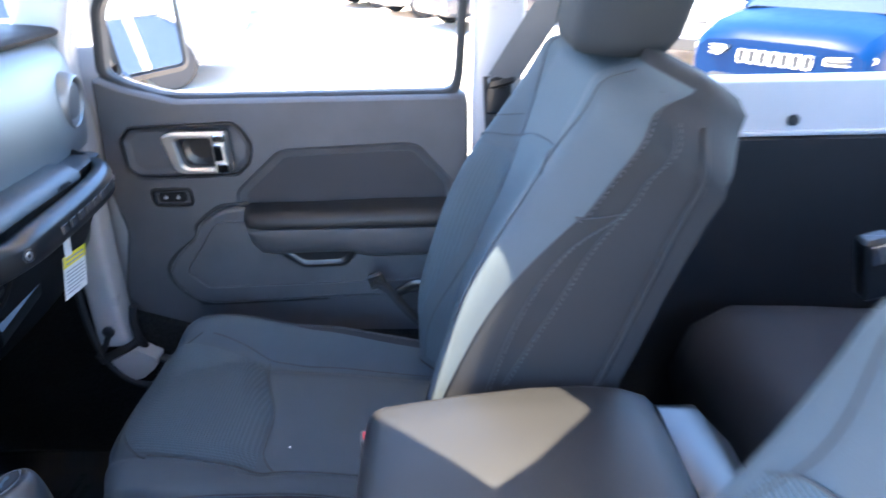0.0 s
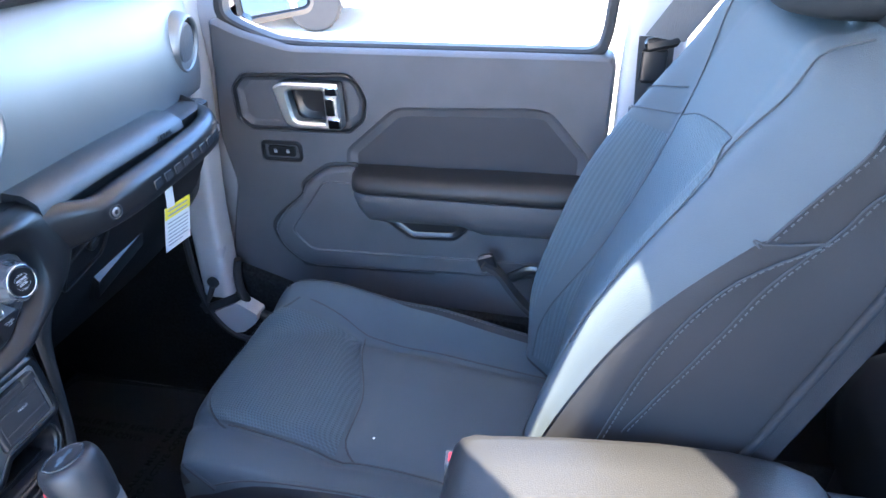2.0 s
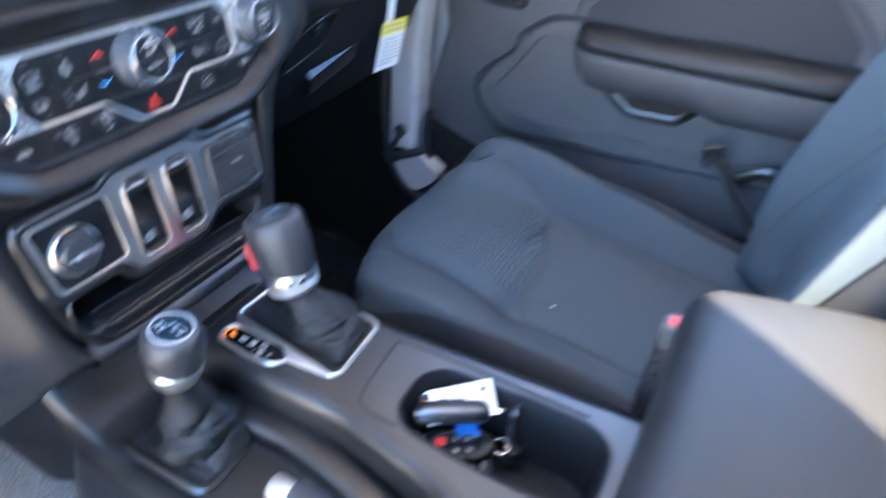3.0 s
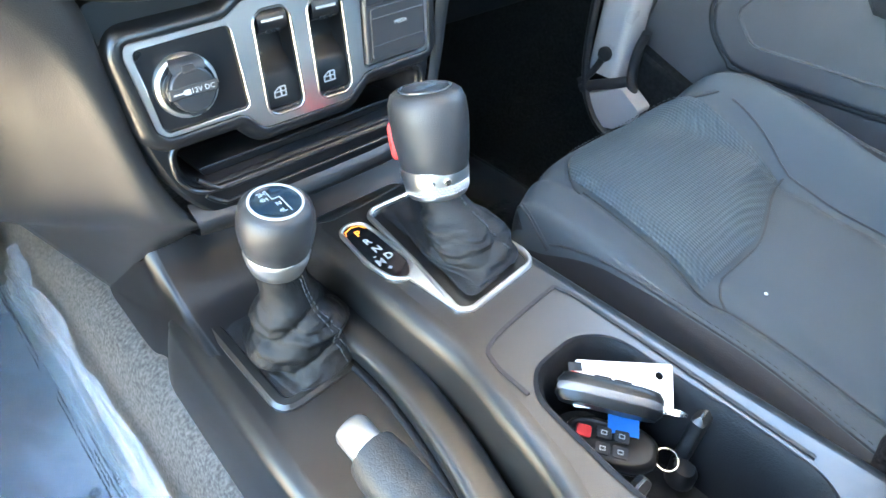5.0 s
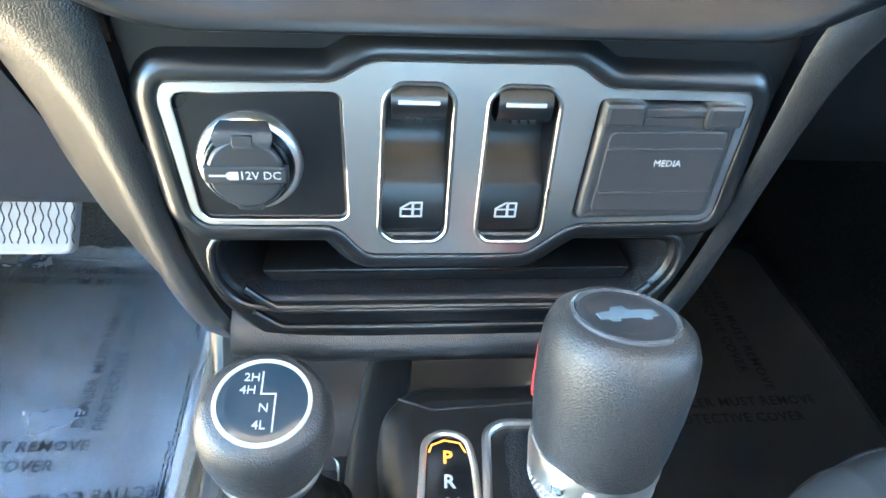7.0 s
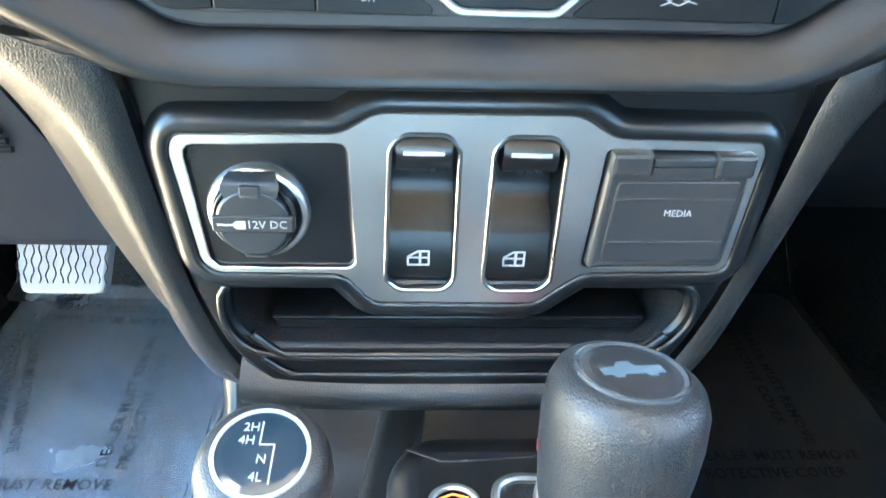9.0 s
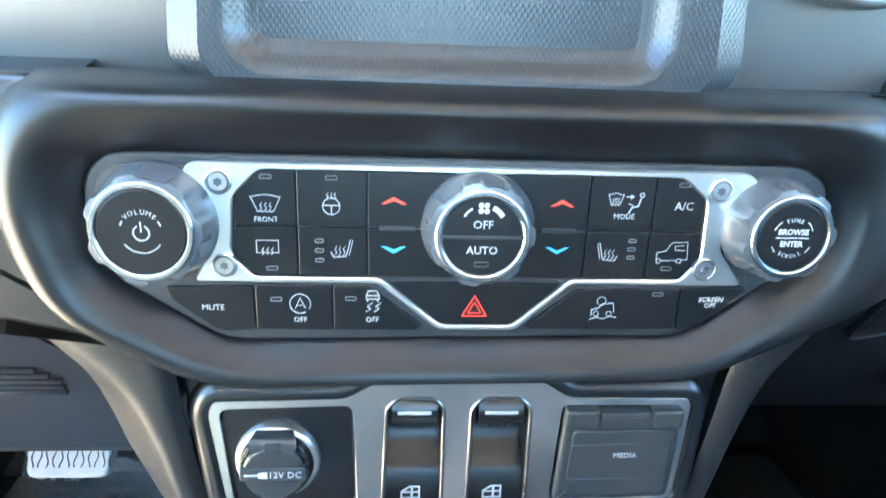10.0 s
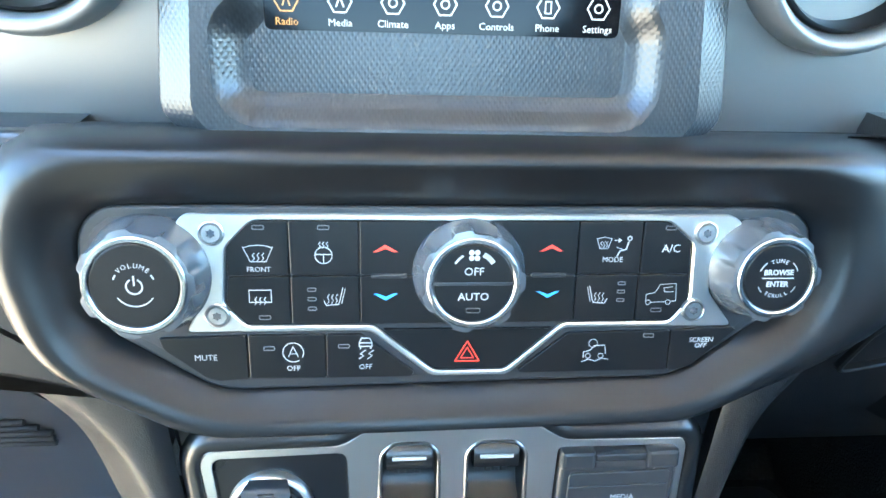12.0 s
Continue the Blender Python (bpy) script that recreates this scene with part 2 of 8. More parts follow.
def basis(origin, ex, ey):
    ex, ey = Vector(ex).normalized(), Vector(ey).normalized()
    ez = ex.cross(ey)
    ey = ez.cross(ex)
    return Matrix(((ex.x, ey.x, ez.x, origin[0]), (ex.y, ey.y, ez.y, origin[1]), (ex.z, ey.z, ez.z, origin[2]), (0, 0, 0, 1)))


def rpoly(pts, r, seg=4):
    """The outline with its corners rounded by r."""
    out, n = [], len(pts)
    for i in range(n):
        p, a, c = Vector(pts[i]), Vector(pts[i - 1]), Vector(pts[(i + 1) % n])
        da, dc = a - p, c - p
        k = min(r, da.length * 0.45, dc.length * 0.45)
        s, e = p + da.normalized() * k, p + dc.normalized() * k
        for j in range(seg + 1):
            t = j / seg
            out.append(s * (1 - t) ** 2 + p * 2 * t * (1 - t) + e * t * t)
    return out


def inset(pts, d):
    """The outline moved inwards by d (outwards where d is negative)."""
    pts = [Vector(p) for p in pts]
    area = sum(a.x * b.y - b.x * a.y for a, b in zip(pts, pts[1:] + pts[:1]))
    s = 1 if area > 0 else -1
    out, n = [], len(pts)
    for i in range(n):
        e1, e2 = pts[i] - pts[i - 1], pts[(i + 1) % n] - pts[i]
        if e1.length < 1e-9:
            e1 = e2
        if e2.length < 1e-9:
            e2 = e1
        n1, n2 = Vector((-e1.y, e1.x)).normalized() * s, Vector((-e2.y, e2.x)).normalized() * s
        m = n1 + n2
        m = m.normalized() if m.length > 1e-6 else n1
        out.append(pts[i] + m * (d / max(0.35, m.dot(n1))))
    return out


def circle(cx, cy, r, n=32):
    return [Vector((cx + r * math.cos(2 * math.pi * i / n), cy + r * math.sin(2 * math.pi * i / n))) for i in range(n)]


def polar(pts, c, n=96):
    """The outline sampled at even angles about c."""
    pts, c, out = [Vector(p) for p in pts], Vector(c), []
    for i in range(n):
        a = 2 * math.pi * i / n
        d, best = Vector((math.cos(a), math.sin(a))), 0
        for p, q in zip(pts, pts[1:] + pts[:1]):
            e = q - p
            den = d.x * e.y - d.y * e.x
            if abs(den) < 1e-12:
                continue
            w = p - c
            t, u = (w.x * e.y - w.y * e.x) / den, (w.x * d.y - w.y * d.x) / den
            if t > best and -1e-6 <= u <= 1 + 1e-6:
                best = t
        out.append(c + d * best)
    return out


def at_w(pts, w):
    return [Vector((p[0], p[1], w)) for p in pts]


def loft(bm, loops, m=None, closed=True, cap0=False, cap1=False):
    """A skin over loops of equal length."""
    rows = [[bm.verts.new(m @ Vector(p) if m else Vector(p)) for p in lp] for lp in loops]
    for a, b in zip(rows, rows[1:]):
        n = len(a)
        for i in range(n if closed else n - 1):
            j = (i + 1) % n
            bm.faces.new((a[i], a[j], b[j], b[i])).smooth = True
    if cap0:
        bm.faces.new(rows[0][::-1])
    if cap1:
        bm.faces.new(rows[-1])
    return rows


def slab(bm, pts, w0, w1, m=None, bevel=0.0, steps=2):
    """A plate with the outline pts from w0 (back) to w1 (front), its front edge rounded."""
    loops = [at_w(pts, w0), at_w(pts, w1 - bevel)]
    for k in range(1, steps + 1):
        if bevel:
            a = math.pi / 2 * k / steps
            loops.append(at_w(inset(pts, bevel * (1 - math.cos(a))), w1 - bevel + bevel * math.sin(a)))
    if not bevel:
        loops[-1] = at_w(pts, w1)
    loft(bm, loops, m, cap0=True, cap1=True)
    return bm


def holed(bm, outer, holes, w0, w1, m=None, bevel=0.0):
    """A plate with holes."""
    es = []
    for k, pts in enumerate([outer] + holes):
        ins = inset(pts, bevel if k == 0 else -bevel) if bevel else pts
        loops = [at_w(pts, w0), at_w(pts, w1 - bevel)] + ([at_w(ins, w1)] if bevel else [])
        rows = loft(bm, loops, m)
        top = rows[-1]
        for a, b in zip(top, top[1:] + top[:1]):
            e = bm.edges.get((a, b)) or bm.edges.new((a, b))
            es.append(e)
    bmesh.ops.triangle_fill(bm, use_beauty=True, use_dissolve=False, edges=es)
    return bm


def rim(bm, pts, width, w0, w1, m=None, bevel=0.0008):
    """A frame along the outline, width wide inwards, from w0 to w1."""
    inn = inset(pts, width)
    loft(bm, [at_w(pts, w0), at_w(pts, w1 - bevel), at_w(inset(pts, bevel), w1), at_w(inset(pts, width - bevel), w1), at_w(inn, w1 - bevel), at_w(inn, w0), at_w(pts, w0)], m)
    return bm


def box(bm, c, s, m=None, bevel=0.0):
    """A block about c with sides s, upright edges and top edges rounded by bevel."""
    x, y, z = (v / 2 for v in s)
    pts = [(-x, -y), (x, -y), (x, y), (-x, y)]
    if bevel:
        pts = rpoly(pts, bevel, 3)
    t = (m or Matrix()) @ Matrix.Translation(c)
    loops = [at_w(inset(pts, bevel), -z), at_w(pts, -z + bevel), at_w(pts, z - bevel), at_w(inset(pts, bevel), z)] if bevel else [at_w(pts, -z), at_w(pts, z)]
    loft(bm, loops, t, cap0=True, cap1=True)
    return bm


def lathe(bm, prof, m=None, n=40, wob=None):
    """A turned body: prof is (radius, height) from bottom to top; wob(angle, k) scales the radius."""
    loops = []
    for k, (r, h) in enumerate(prof):
        loops.append([Vector((r * (wob(2 * math.pi * i / n, k) if wob else 1) * math.cos(2 * math.pi * i / n),
                              r * (wob(2 * math.pi * i / n, k) if wob else 1) * math.sin(2 * math.pi * i / n), h)) for i in range(n)])
    loft(bm, loops, m, cap0=True, cap1=True)
    return bm


def smooth_path(pts, n=8):
    """A rounded line through the points."""
    pts = [Vector(p) for p in pts]
    ext = [pts[0] * 2 - pts[1]] + pts + [pts[-1] * 2 - pts[-2]]
    out = []
    for i in range(1, len(ext) - 2):
        a, b, c, d = ext[i - 1:i + 3]
        for k in range(n):
            t = k / n
            out.append(0.5 * (2 * b + (c - a) * t + (2 * a - 5 * b + 4 * c - d) * t * t + (3 * b - a - 3 * c + d) * t ** 3))
    return out + [pts[-1]]


def sweep(bm, path, rx, ry=None, up=(0, 0, 1), n=12, m=None, caps=True, square=1.0):
    """A rod along a path: rx sideways, ry along up; each a number or a function of the way along (0 to 1)."""
    ry = ry if ry is not None else rx
    loops = []
    for i, p in enumerate(path):
        t = (path[min(i + 1, len(path) - 1)] - path[max(i - 1, 0)]).normalized()
        side = t.cross(Vector(up)).normalized()
        u = side.cross(t)
        f = i / (len(path) - 1)
        a, b = (rx(f) if callable(rx) else rx), (ry(f) if callable(ry) else ry)
        lp = []
        for k in range(n):
            g = 2 * math.pi * (k + 0.5) / n
            cx, sx = math.cos(g), math.sin(g)
            cx, sx = math.copysign(abs(cx) ** square, cx), math.copysign(abs(sx) ** square, sx)
            lp.append(p + side * a * cx + u * b * sx)
        loops.append(lp)
    loft(bm, loops, m, cap0=caps, cap1=caps)
    return bm


def stroke(bm, pts, width, w, m, closed=False, thick=0.00025):
    """A flat printed line."""
    pts = [Vector(p) for p in pts]
    n = len(pts)
    for i in range(n if closed else n - 1):
        a, b = pts[i], pts[(i + 1) % n]
        d = (b - a)
        if d.length < 1e-9:
            continue
        d = d.normalized() * width / 2
        s = Vector((-d.y, d.x))
        loft(bm, [at_w([a - d * 0.6 - s, b + d * 0.6 - s, b + d * 0.6 + s, a - d * 0.6 + s], w), at_w([a - d * 0.6 - s, b + d * 0.6 - s, b + d * 0.6 + s, a - d * 0.6 + s], w + thick)], m, cap1=True)
    return bm


def fill(bm, pts, w, m, thick=0.00025):
    loft(bm, [at_w(pts, w), at_w(pts, w + thick)], m, cap1=True)
    return bm


def arc(cx, cy, r, a0, a1, n=12):
    return [(cx + r * math.cos(radians(a0 + (a1 - a0) * i / n)), cy + r * math.sin(radians(a0 + (a1 - a0) * i / n))) for i in range(n + 1)]


def words(text, size, m, material, parent, name="lettering", thick=0.0002, space=1.0, shear=0.0, bold=0.0, line=1.0):
    """Raised print in Blender's own font, centred at the origin of m, as a mesh."""
    cu = bpy.data.curves.new(name, "FONT")
    cu.body, cu.size, cu.extrude, cu.align_x, cu.align_y = text, size, thick, "CENTER", "CENTER"
    cu.space_character, cu.shear, cu.offset, cu.resolution_u, cu.space_line = space, shear, bold, 2, line
    tmp = bpy.data.objects.new(name, cu)
    scene.collection.objects.link(tmp)
    bpy.context.view_layer.update()
    me = bpy.data.meshes.new_from_object(tmp.evaluated_get(bpy.context.evaluated_depsgraph_get()))
    bpy.data.objects.remove(tmp)
    bpy.data.curves.remove(cu)
    me.name = name
    me.transform(m)
    me.materials.clear()
    me.materials.append(material)
    ob = new(name, me)
    ob.parent = parent
    return ob


def sstep(a, b, x):
    t = min(1, max(0, (x - a) / (b - a)))
    return t * t * (3 - 2 * t)


def T(x, y, z=0.0):
    return Matrix.Translation((x, y, z))


def R(a, axis="Z"):
    return Matrix.Rotation(radians(a), 4, axis)

# ---- ground and car body ----
bm = bmesh.new()
slab(bm, [(-250, -250), (250, -250), (250, 250), (-250, 250)], -0.45, -0.25)
tagged(finish("ground", bm, M_ASPHALT), "pale sun-bleached asphalt of a car lot", "ground", kind="structure")

bm = bmesh.new()
slab(bm, [(-0.72, -2.3), (0.72, -2.3), (0.72, 0.95), (-0.72, 0.95)], 0.44, 0.496)
tagged(finish("floor", bm, M_DARKCARPET), "carpet on the cabin floor, darkened for footwell shade", "floor", kind="structure")

bm = bmesh.new()   # bulkhead under the windscreen and the sloping toe boards
loft(bm, [[(x, 0.62, 0.49), (x, 0.80, 0.66), (x, 0.86, 1.0), (x, 0.5, 1.36), (x, 0.52, 1.36), (x, 0.90, 1.0), (x, 0.84, 0.64), (x, 0.66, 0.44)] for x in (-0.76, 0.76)], cap0=True, cap1=True)
tagged(finish("wall_front", bm, M_DARKCARPET, smooth=20), "carpeted bulkhead and toe board, darkened for footwell shade", "bulkhead", kind="structure")

bm = bmesh.new()   # grey carpet on the driver's toe board, without the shade put into the bulkhead
loft(bm, [[(x, y, z) for y, z in ((0.575, 0.498), (0.575, 0.508), (0.61, 0.513), (0.80, 0.682), (0.83, 0.86), (0.836, 0.86), (0.81, 0.668), (0.622, 0.498))] for x in (-0.70, -0.25)], cap0=True, cap1=True)
tagged(finish("toe_carpet", bm, M_CARPET, smooth=30), "grey carpet on the sloping toe board", "carpet", kind="structure")

bm = bmesh.new()   # transmission tunnel
tun = [(-0.235, 0.49), (-0.215, 0.60), (-0.188, 0.755), (-0.174, 0.786), (-0.145, 0.80), (0.13, 0.80), (0.17, 0.74), (0.225, 0.49)]
loft(bm, [[(x * k, y, z) for x, z in tun] for y, k in ((0.86, 1.12), (0.5, 1.06), (0.2, 1.02), (-0.1, 1.0), (-1.0, 1.0))], closed=False)
tagged(finish("tunnel", bm, M_CARPET, smooth=60), "grey carpet over the transmission tunnel", "carpet", kind="structure")

# tub sides behind the front doors, with the white rail under the quarter windows
for s, nm in ((1, "wall_right"), (-1, "wall_left")):
    w = basis((0.74 * s, 0, 0), (0, -1, 0), (0, 0, 1))
    bm = bmesh.new()
    slab(bm, rpoly([(0.66, 0.44), (2.3, 0.44), (2.3, 1.205), (0.66, 1.205)], 0.01, 2), -0.05 if s > 0 else -0.02, 0.02 if s > 0 else 0.05, w)
    tagged(finish(nm, bm, M_DARKTRIM), "black plastic lining of the rear tub", "panel", kind="structure")
    bm = bmesh.new()
    slab(bm, rpoly([(0.66, 1.20), (2.3, 1.20), (2.3, 1.312), (0.66, 1.312)], 0.008, 3), -0.06, -0.004 if s > 0 else 0.06, w, 0.004)
    slab(bm, rpoly([(0.66, 1.209), (2.3, 1.209), (2.3, 1.217), (0.66, 1.217)], 0.003, 2), -0.004, 0.006, w, 0.002)
    tagged(finish("body_rail", bm, M_WHITE), "white painted body rail under the rear side window", "body", kind="structure")
bm = bmesh.new()   # snap stud on the rail
lathe(bm, [(0.011, 0), (0.011, 0.004), (0.008, 0.008), (0.004, 0.009)], basis((0.742, -1.213, 1.238), (0, -1, 0), (0, 0, 1)) @ T(0, 0, 0.004), 16)
tagged(finish("snap_stud", bm, M_RUBBER), "small black snap stud on the white body rail", "stud")

bm = bmesh.new()
slab(bm, [(-0.8, 0.44), (0.8, 0.44), (0.8, 1.25), (-0.8, 1.25)], 0, 0.05, basis((0, -2.3, 0), (1, 0, 0), (0, 0, 1)))
tagged(finish("wall_rear", bm, M_DARKTRIM), "black tailgate lining", "panel", kind="structure")

# B pillars
for s in (1, -1):
    bm = bmesh.new()
    loft(bm, [[(s * (x - k), y, z) for x, y in rpoly([(0.70, -0.60), (0.78, -0.60), (0.78, -0.69), (0.70, -0.69)], 0.012, 3)] for z, k in ((0.5, 0), (1.3, 0), (1.85, 0.07))], cap0=True, cap1=True)
    tagged(finish("door_pillar", bm, M_WHITE), "white painted pillar behind the front door", "pillar", kind="structure")
# A pillars: white inner body and the windscreen post
for s in (1, -1):
    bm = bmesh.new()
    pth = smooth_path([(s * 0.662, 0.140, 0.822), (s * 0.665, 0.140, 0.90), (s * 0.675, 0.141, 1.06), (s * 0.69, 0.138, 1.25), (s * 0.69, 0.13, 1.42), (s * 0.66, -0.02, 1.72), (s * 0.62, -0.10, 1.86)], 4)
    sweep(bm, pth, 0.030, lambda f: 0.030 + 0.014 * sstep(0.25, 0.6, f), up=(0, 1, 0), n=20, square=0.35)
    tagged(finish("windscreen_pillar", bm, M_WHITE), "white painted windscreen pillar", "pillar", kind="structure")

# sills, kick panels and the step below the doors
for s in (1, -1):
    bm = bmesh.new()
    slab(bm, rpoly([(-0.95, 0.40), (0.68, 0.40), (0.68, 0.80 if s > 0 else 0.56), (0.05, 0.815 if s > 0 else 0.56), (-0.20, 0.90 if s > 0 else 0.60), (-0.20, 1.40), (-0.95, 1.40)], 0.02, 4), 0, 0.10, basis((s * 0.71 + (0.07 if s > 0 else 0.03), 0, 0), (0, -1, 0), (0, 0, 1)), 0.01)
    tagged(finish("door_sill", bm, M_DARKCARPET, smooth=30), "dark carpeted door sill and kick panel", "sill", kind="structure")
    bm = bmesh.new()   # white body corner at the foot of the pillar
    loft(bm, [[(s * (x + dx), y, z) for y, z in rpoly([(0.158, 0.784), (0.092, 0.818), (0.052, 0.794), (0.060, 0.772), (0.090, 0.746), (0.122, 0.738), (0.146, 0.756)], 0.006, 3)] for x, dx in ((0.625, 0), (0.66, 0.0))], cap0=True, cap1=True)
    tagged(finish("body_corner", bm, M_WHITE), "white painted body corner at the door opening", "body", kind="structure")
    bm = bmesh.new()
    sweep(bm, smooth_path([(s * 0.640, 0.172, 1.10), (s * 0.626, 0.172, 0.95), (s * 0.626, 0.165, 0.82), (s * 0.626, 0.13, 0.75), (s * 0.626, 0.075, 0.728), (s * 0.626, 0.01, 0.758), (s * 0.63, -0.10, 0.80), (s * 0.63, -0.55, 0.81)], 6), 0.007, 0.007, up=(1, 0, 0), n=8)
    tagged(finish("door_seal", bm, M_RUBBER), "black rubber door seal", "seal", kind="structure")
    bm = bmesh.new()
    sweep(bm, smooth_path([(s * 0.631, 0.139, 0.858), (s * 0.630, 0.146, 0.840), (s * 0.626, 0.156, 0.820), (s * 0.622, 0.172, 0.802)], 5), 0.006, 0.004, up=(1, 0, 0), n=8)
    lathe(bm, [(0.012, 0), (0.012, 0.006), (0.007, 0.009)], basis((s * 0.634, 0.139, 0.859), (0, -s, 0), (0, 0, 1)), 16)
    sweep(bm, smooth_path([(s * 0.624, 0.168, 0.792), (s * 0.628, 0.140, 0.806), (s * 0.632, 0.108, 0.820), (s * 0.640, 0.094, 0.826)], 5), 0.009, 0.006, up=(1, 0, 0), n=10)
    tagged(finish("door_check_strap", bm, M_RUBBER), "black fabric door check strap with a bolt", "strap")
bm = bmesh.new()   # thick rubber that hides the gap to the passenger's door
sweep(bm, smooth_path([(0.655, 0.088, 0.905), (0.652, 0.094, 0.874), (0.650, 0.093, 0.836), (0.650, 0.083, 0.806), (0.650, 0.068, 0.785), (0.652, 0.04, 0.772)], 6), 0.007, 0.011, up=(1, 0, 0), n=12)
tagged(finish("gap_seal", bm, M_RUBBER, smooth=60), "thick black rubber seal beside the pillar foot", "seal", kind="structure")
# painted body side at the hinges of the passenger door
bm = bmesh.new()
slab(bm, rpoly([(-0.30, 0.78), (-0.075, 0.78), (-0.075, 1.40), (-0.30, 1.40)], 0.01, 2), -0.035, -0.012, basis((0.735, 0, 0), (0, -1, 0), (0, 0, 1)), 0.004)
tagged(finish("hinge_panel", bm, M_WHITE), "white painted body side at the door hinges", "body", kind="structure")
# roof, out of view: added to block the sun, with openings that shape the light
bm = bmesh.new()
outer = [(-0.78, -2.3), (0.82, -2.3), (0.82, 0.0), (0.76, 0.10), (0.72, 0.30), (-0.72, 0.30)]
# beam openings are traced back from the sun patches on lid and seat
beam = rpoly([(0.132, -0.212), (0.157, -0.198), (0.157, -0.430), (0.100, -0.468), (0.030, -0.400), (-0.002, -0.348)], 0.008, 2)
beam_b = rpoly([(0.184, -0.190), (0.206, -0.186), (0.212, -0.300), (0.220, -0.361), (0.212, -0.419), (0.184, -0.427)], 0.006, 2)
# these two let in sky light where the sun lands out of view
driver = [(-0.64, 0.10), (-0.64, -0.46), (-0.24, -0.46), (-0.24, 0.10)]
rear = [(-0.66, -1.65), (-0.66, -2.22), (0.66, -2.22), (0.66, -1.65)]
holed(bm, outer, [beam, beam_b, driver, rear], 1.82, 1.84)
tagged(finish("ceiling", bm, M_HEADLINER, smooth=20), "light grey underside of an added roof, openings cut to shape the light", "roof", kind="structure")
bm = bmesh.new()   # header over the windscreen
sweep(bm, [Vector((-0.70, 0.30, 1.835)), Vector((0.70, 0.30, 1.835))], 0.04, 0.035, n=10)
tagged(finish("windscreen_frame", bm, M_DARKTRIM, smooth=20), "dark windscreen surround and header", "frame", kind="structure")

# ---- passenger door ----
DW = basis((0.70, 0, 0), (0, -1, 0), (0, 0, 1))     # u runs rearwards, v up, w into the cabin
door = thing("door_1", "charcoal grey plastic passenger door, closed, with padded armrest", "door", kind="structure")
recess = rpoly([(0.150, 1.128), (0.236, 1.203), (0.252, 1.208), (0.475, 1.216), (0.498, 1.212), (0.562, 1.140), (0.562, 1.085), (0.150, 1.085)], 0.012, 4)
bowl = rpoly([(-0.052, 1.234), (-0.030, 1.257), (0.160, 1.263), (0.174, 1.250), (0.187, 1.222), (0.180, 1.190), (0.155, 1.167), (-0.030, 1.164), (-0.050, 1.180)], 0.007, 4)
dout = rpoly([(-0.078, 1.352), (-0.094, 1.20), (-0.10, 1.139), (-0.085, 1.05), (-0.125, 0.90), (-0.13, 0.84), (0.0, 0.80), (0.585, 0.80), (0.592, 1.0), (0.594, 1.295), (0.585, 1.306), (0.30, 1.306), (0.06, 1.306), (-0.03, 1.330)], 0.014, 4)
bm = bmesh.new()
holed(bm, dout, [recess, bowl], -0.06, 0.0, DW, 0.006)
loft(bm, [at_w(recess, -0.006), at_w(inset(recess, 0.006), -0.0085), at_w(inset(recess, 0.014), -0.011)], DW)
loft(bm, [at_w(bowl, -0.006), at_w(inset(bowl, 0.004), -0.010), at_w(inset(bowl, 0.012), -0.013)], DW, cap1=True)
part("trim_panel", bm, M_DOOR, door, smooth=50)
bm = bmesh.new()
loft(bm, [at_w(inset(recess, 0.010), -0.0135), at_w(inset(recess, 0.012), -0.0108), at_w(inset(recess, 0.014), -0.0104)], DW, cap1=True)
part("insert_panel", bm, M_DOORSOFT, door, "dark soft insert above the armrest", smooth=50)
bm = bmesh.new()
slab(bm, inset(dout, 0.012), -0.10, -0.061, DW, 0.01)
part("outer_skin", bm, M_WHITE, door, "white painted outer door skin")
bm = bmesh.new()
rim(bm, inset(bowl, -0.003), 0.005, -0.004, 0.0035, DW, 0.0015)
part("handle_bezel", bm, M_SOFT, door)
bm = bmesh.new()   # painted silver door pull: a C, open towards the pivot
c_out = rpoly([(0.030, 1.246), (0.050, 1.254), (0.150, 1.254), (0.150, 1.174), (0.062, 1.174), (0.046, 1.182)], 0.008, 4)
c_in = rpoly([(0.056, 1.238), (0.064, 1.242), (0.122, 1.242), (0.122, 1.186), (0.072, 1.186), (0.064, 1.192)], 0.005, 4)
holed(bm, c_out, [c_in], 0.0, 0.022, DW, 0.004)
handle = part("door_handle", bm, M_SILVER, door, "satin silver inside door pull")
bm = bmesh.new()
slab(bm, rpoly([(0.128, 1.250), (0.150, 1.250), (0.150, 1.236), (0.128, 1.236)], 0.002, 2), 0.02, 0.027, DW, 0.002)
slab(bm, rpoly([(0.128, 1.196), (0.150, 1.196), (0.150, 1.178), (0.128, 1.178)], 0.002, 2), 0.02, 0.027, DW, 0.002)
slab(bm, rpoly([(0.126, 1.232), (0.142, 1.232), (0.142, 1.200), (0.126, 1.200)], 0.003, 2), 0.015, 0.025, DW, 0.002)
part("handle_pivot", bm, M_CHROME, handle)
bm = bmesh.new()
lathe(bm, [(0.05, 0), (0.048, 0.004), (0.03, 0.001)], DW @ T(0.092, 1.214, -0.012) @ Matrix.Diagonal((0.75, 0.62, 1, 1)), 24)
part("finger_well", bm, M_SOFT, door)
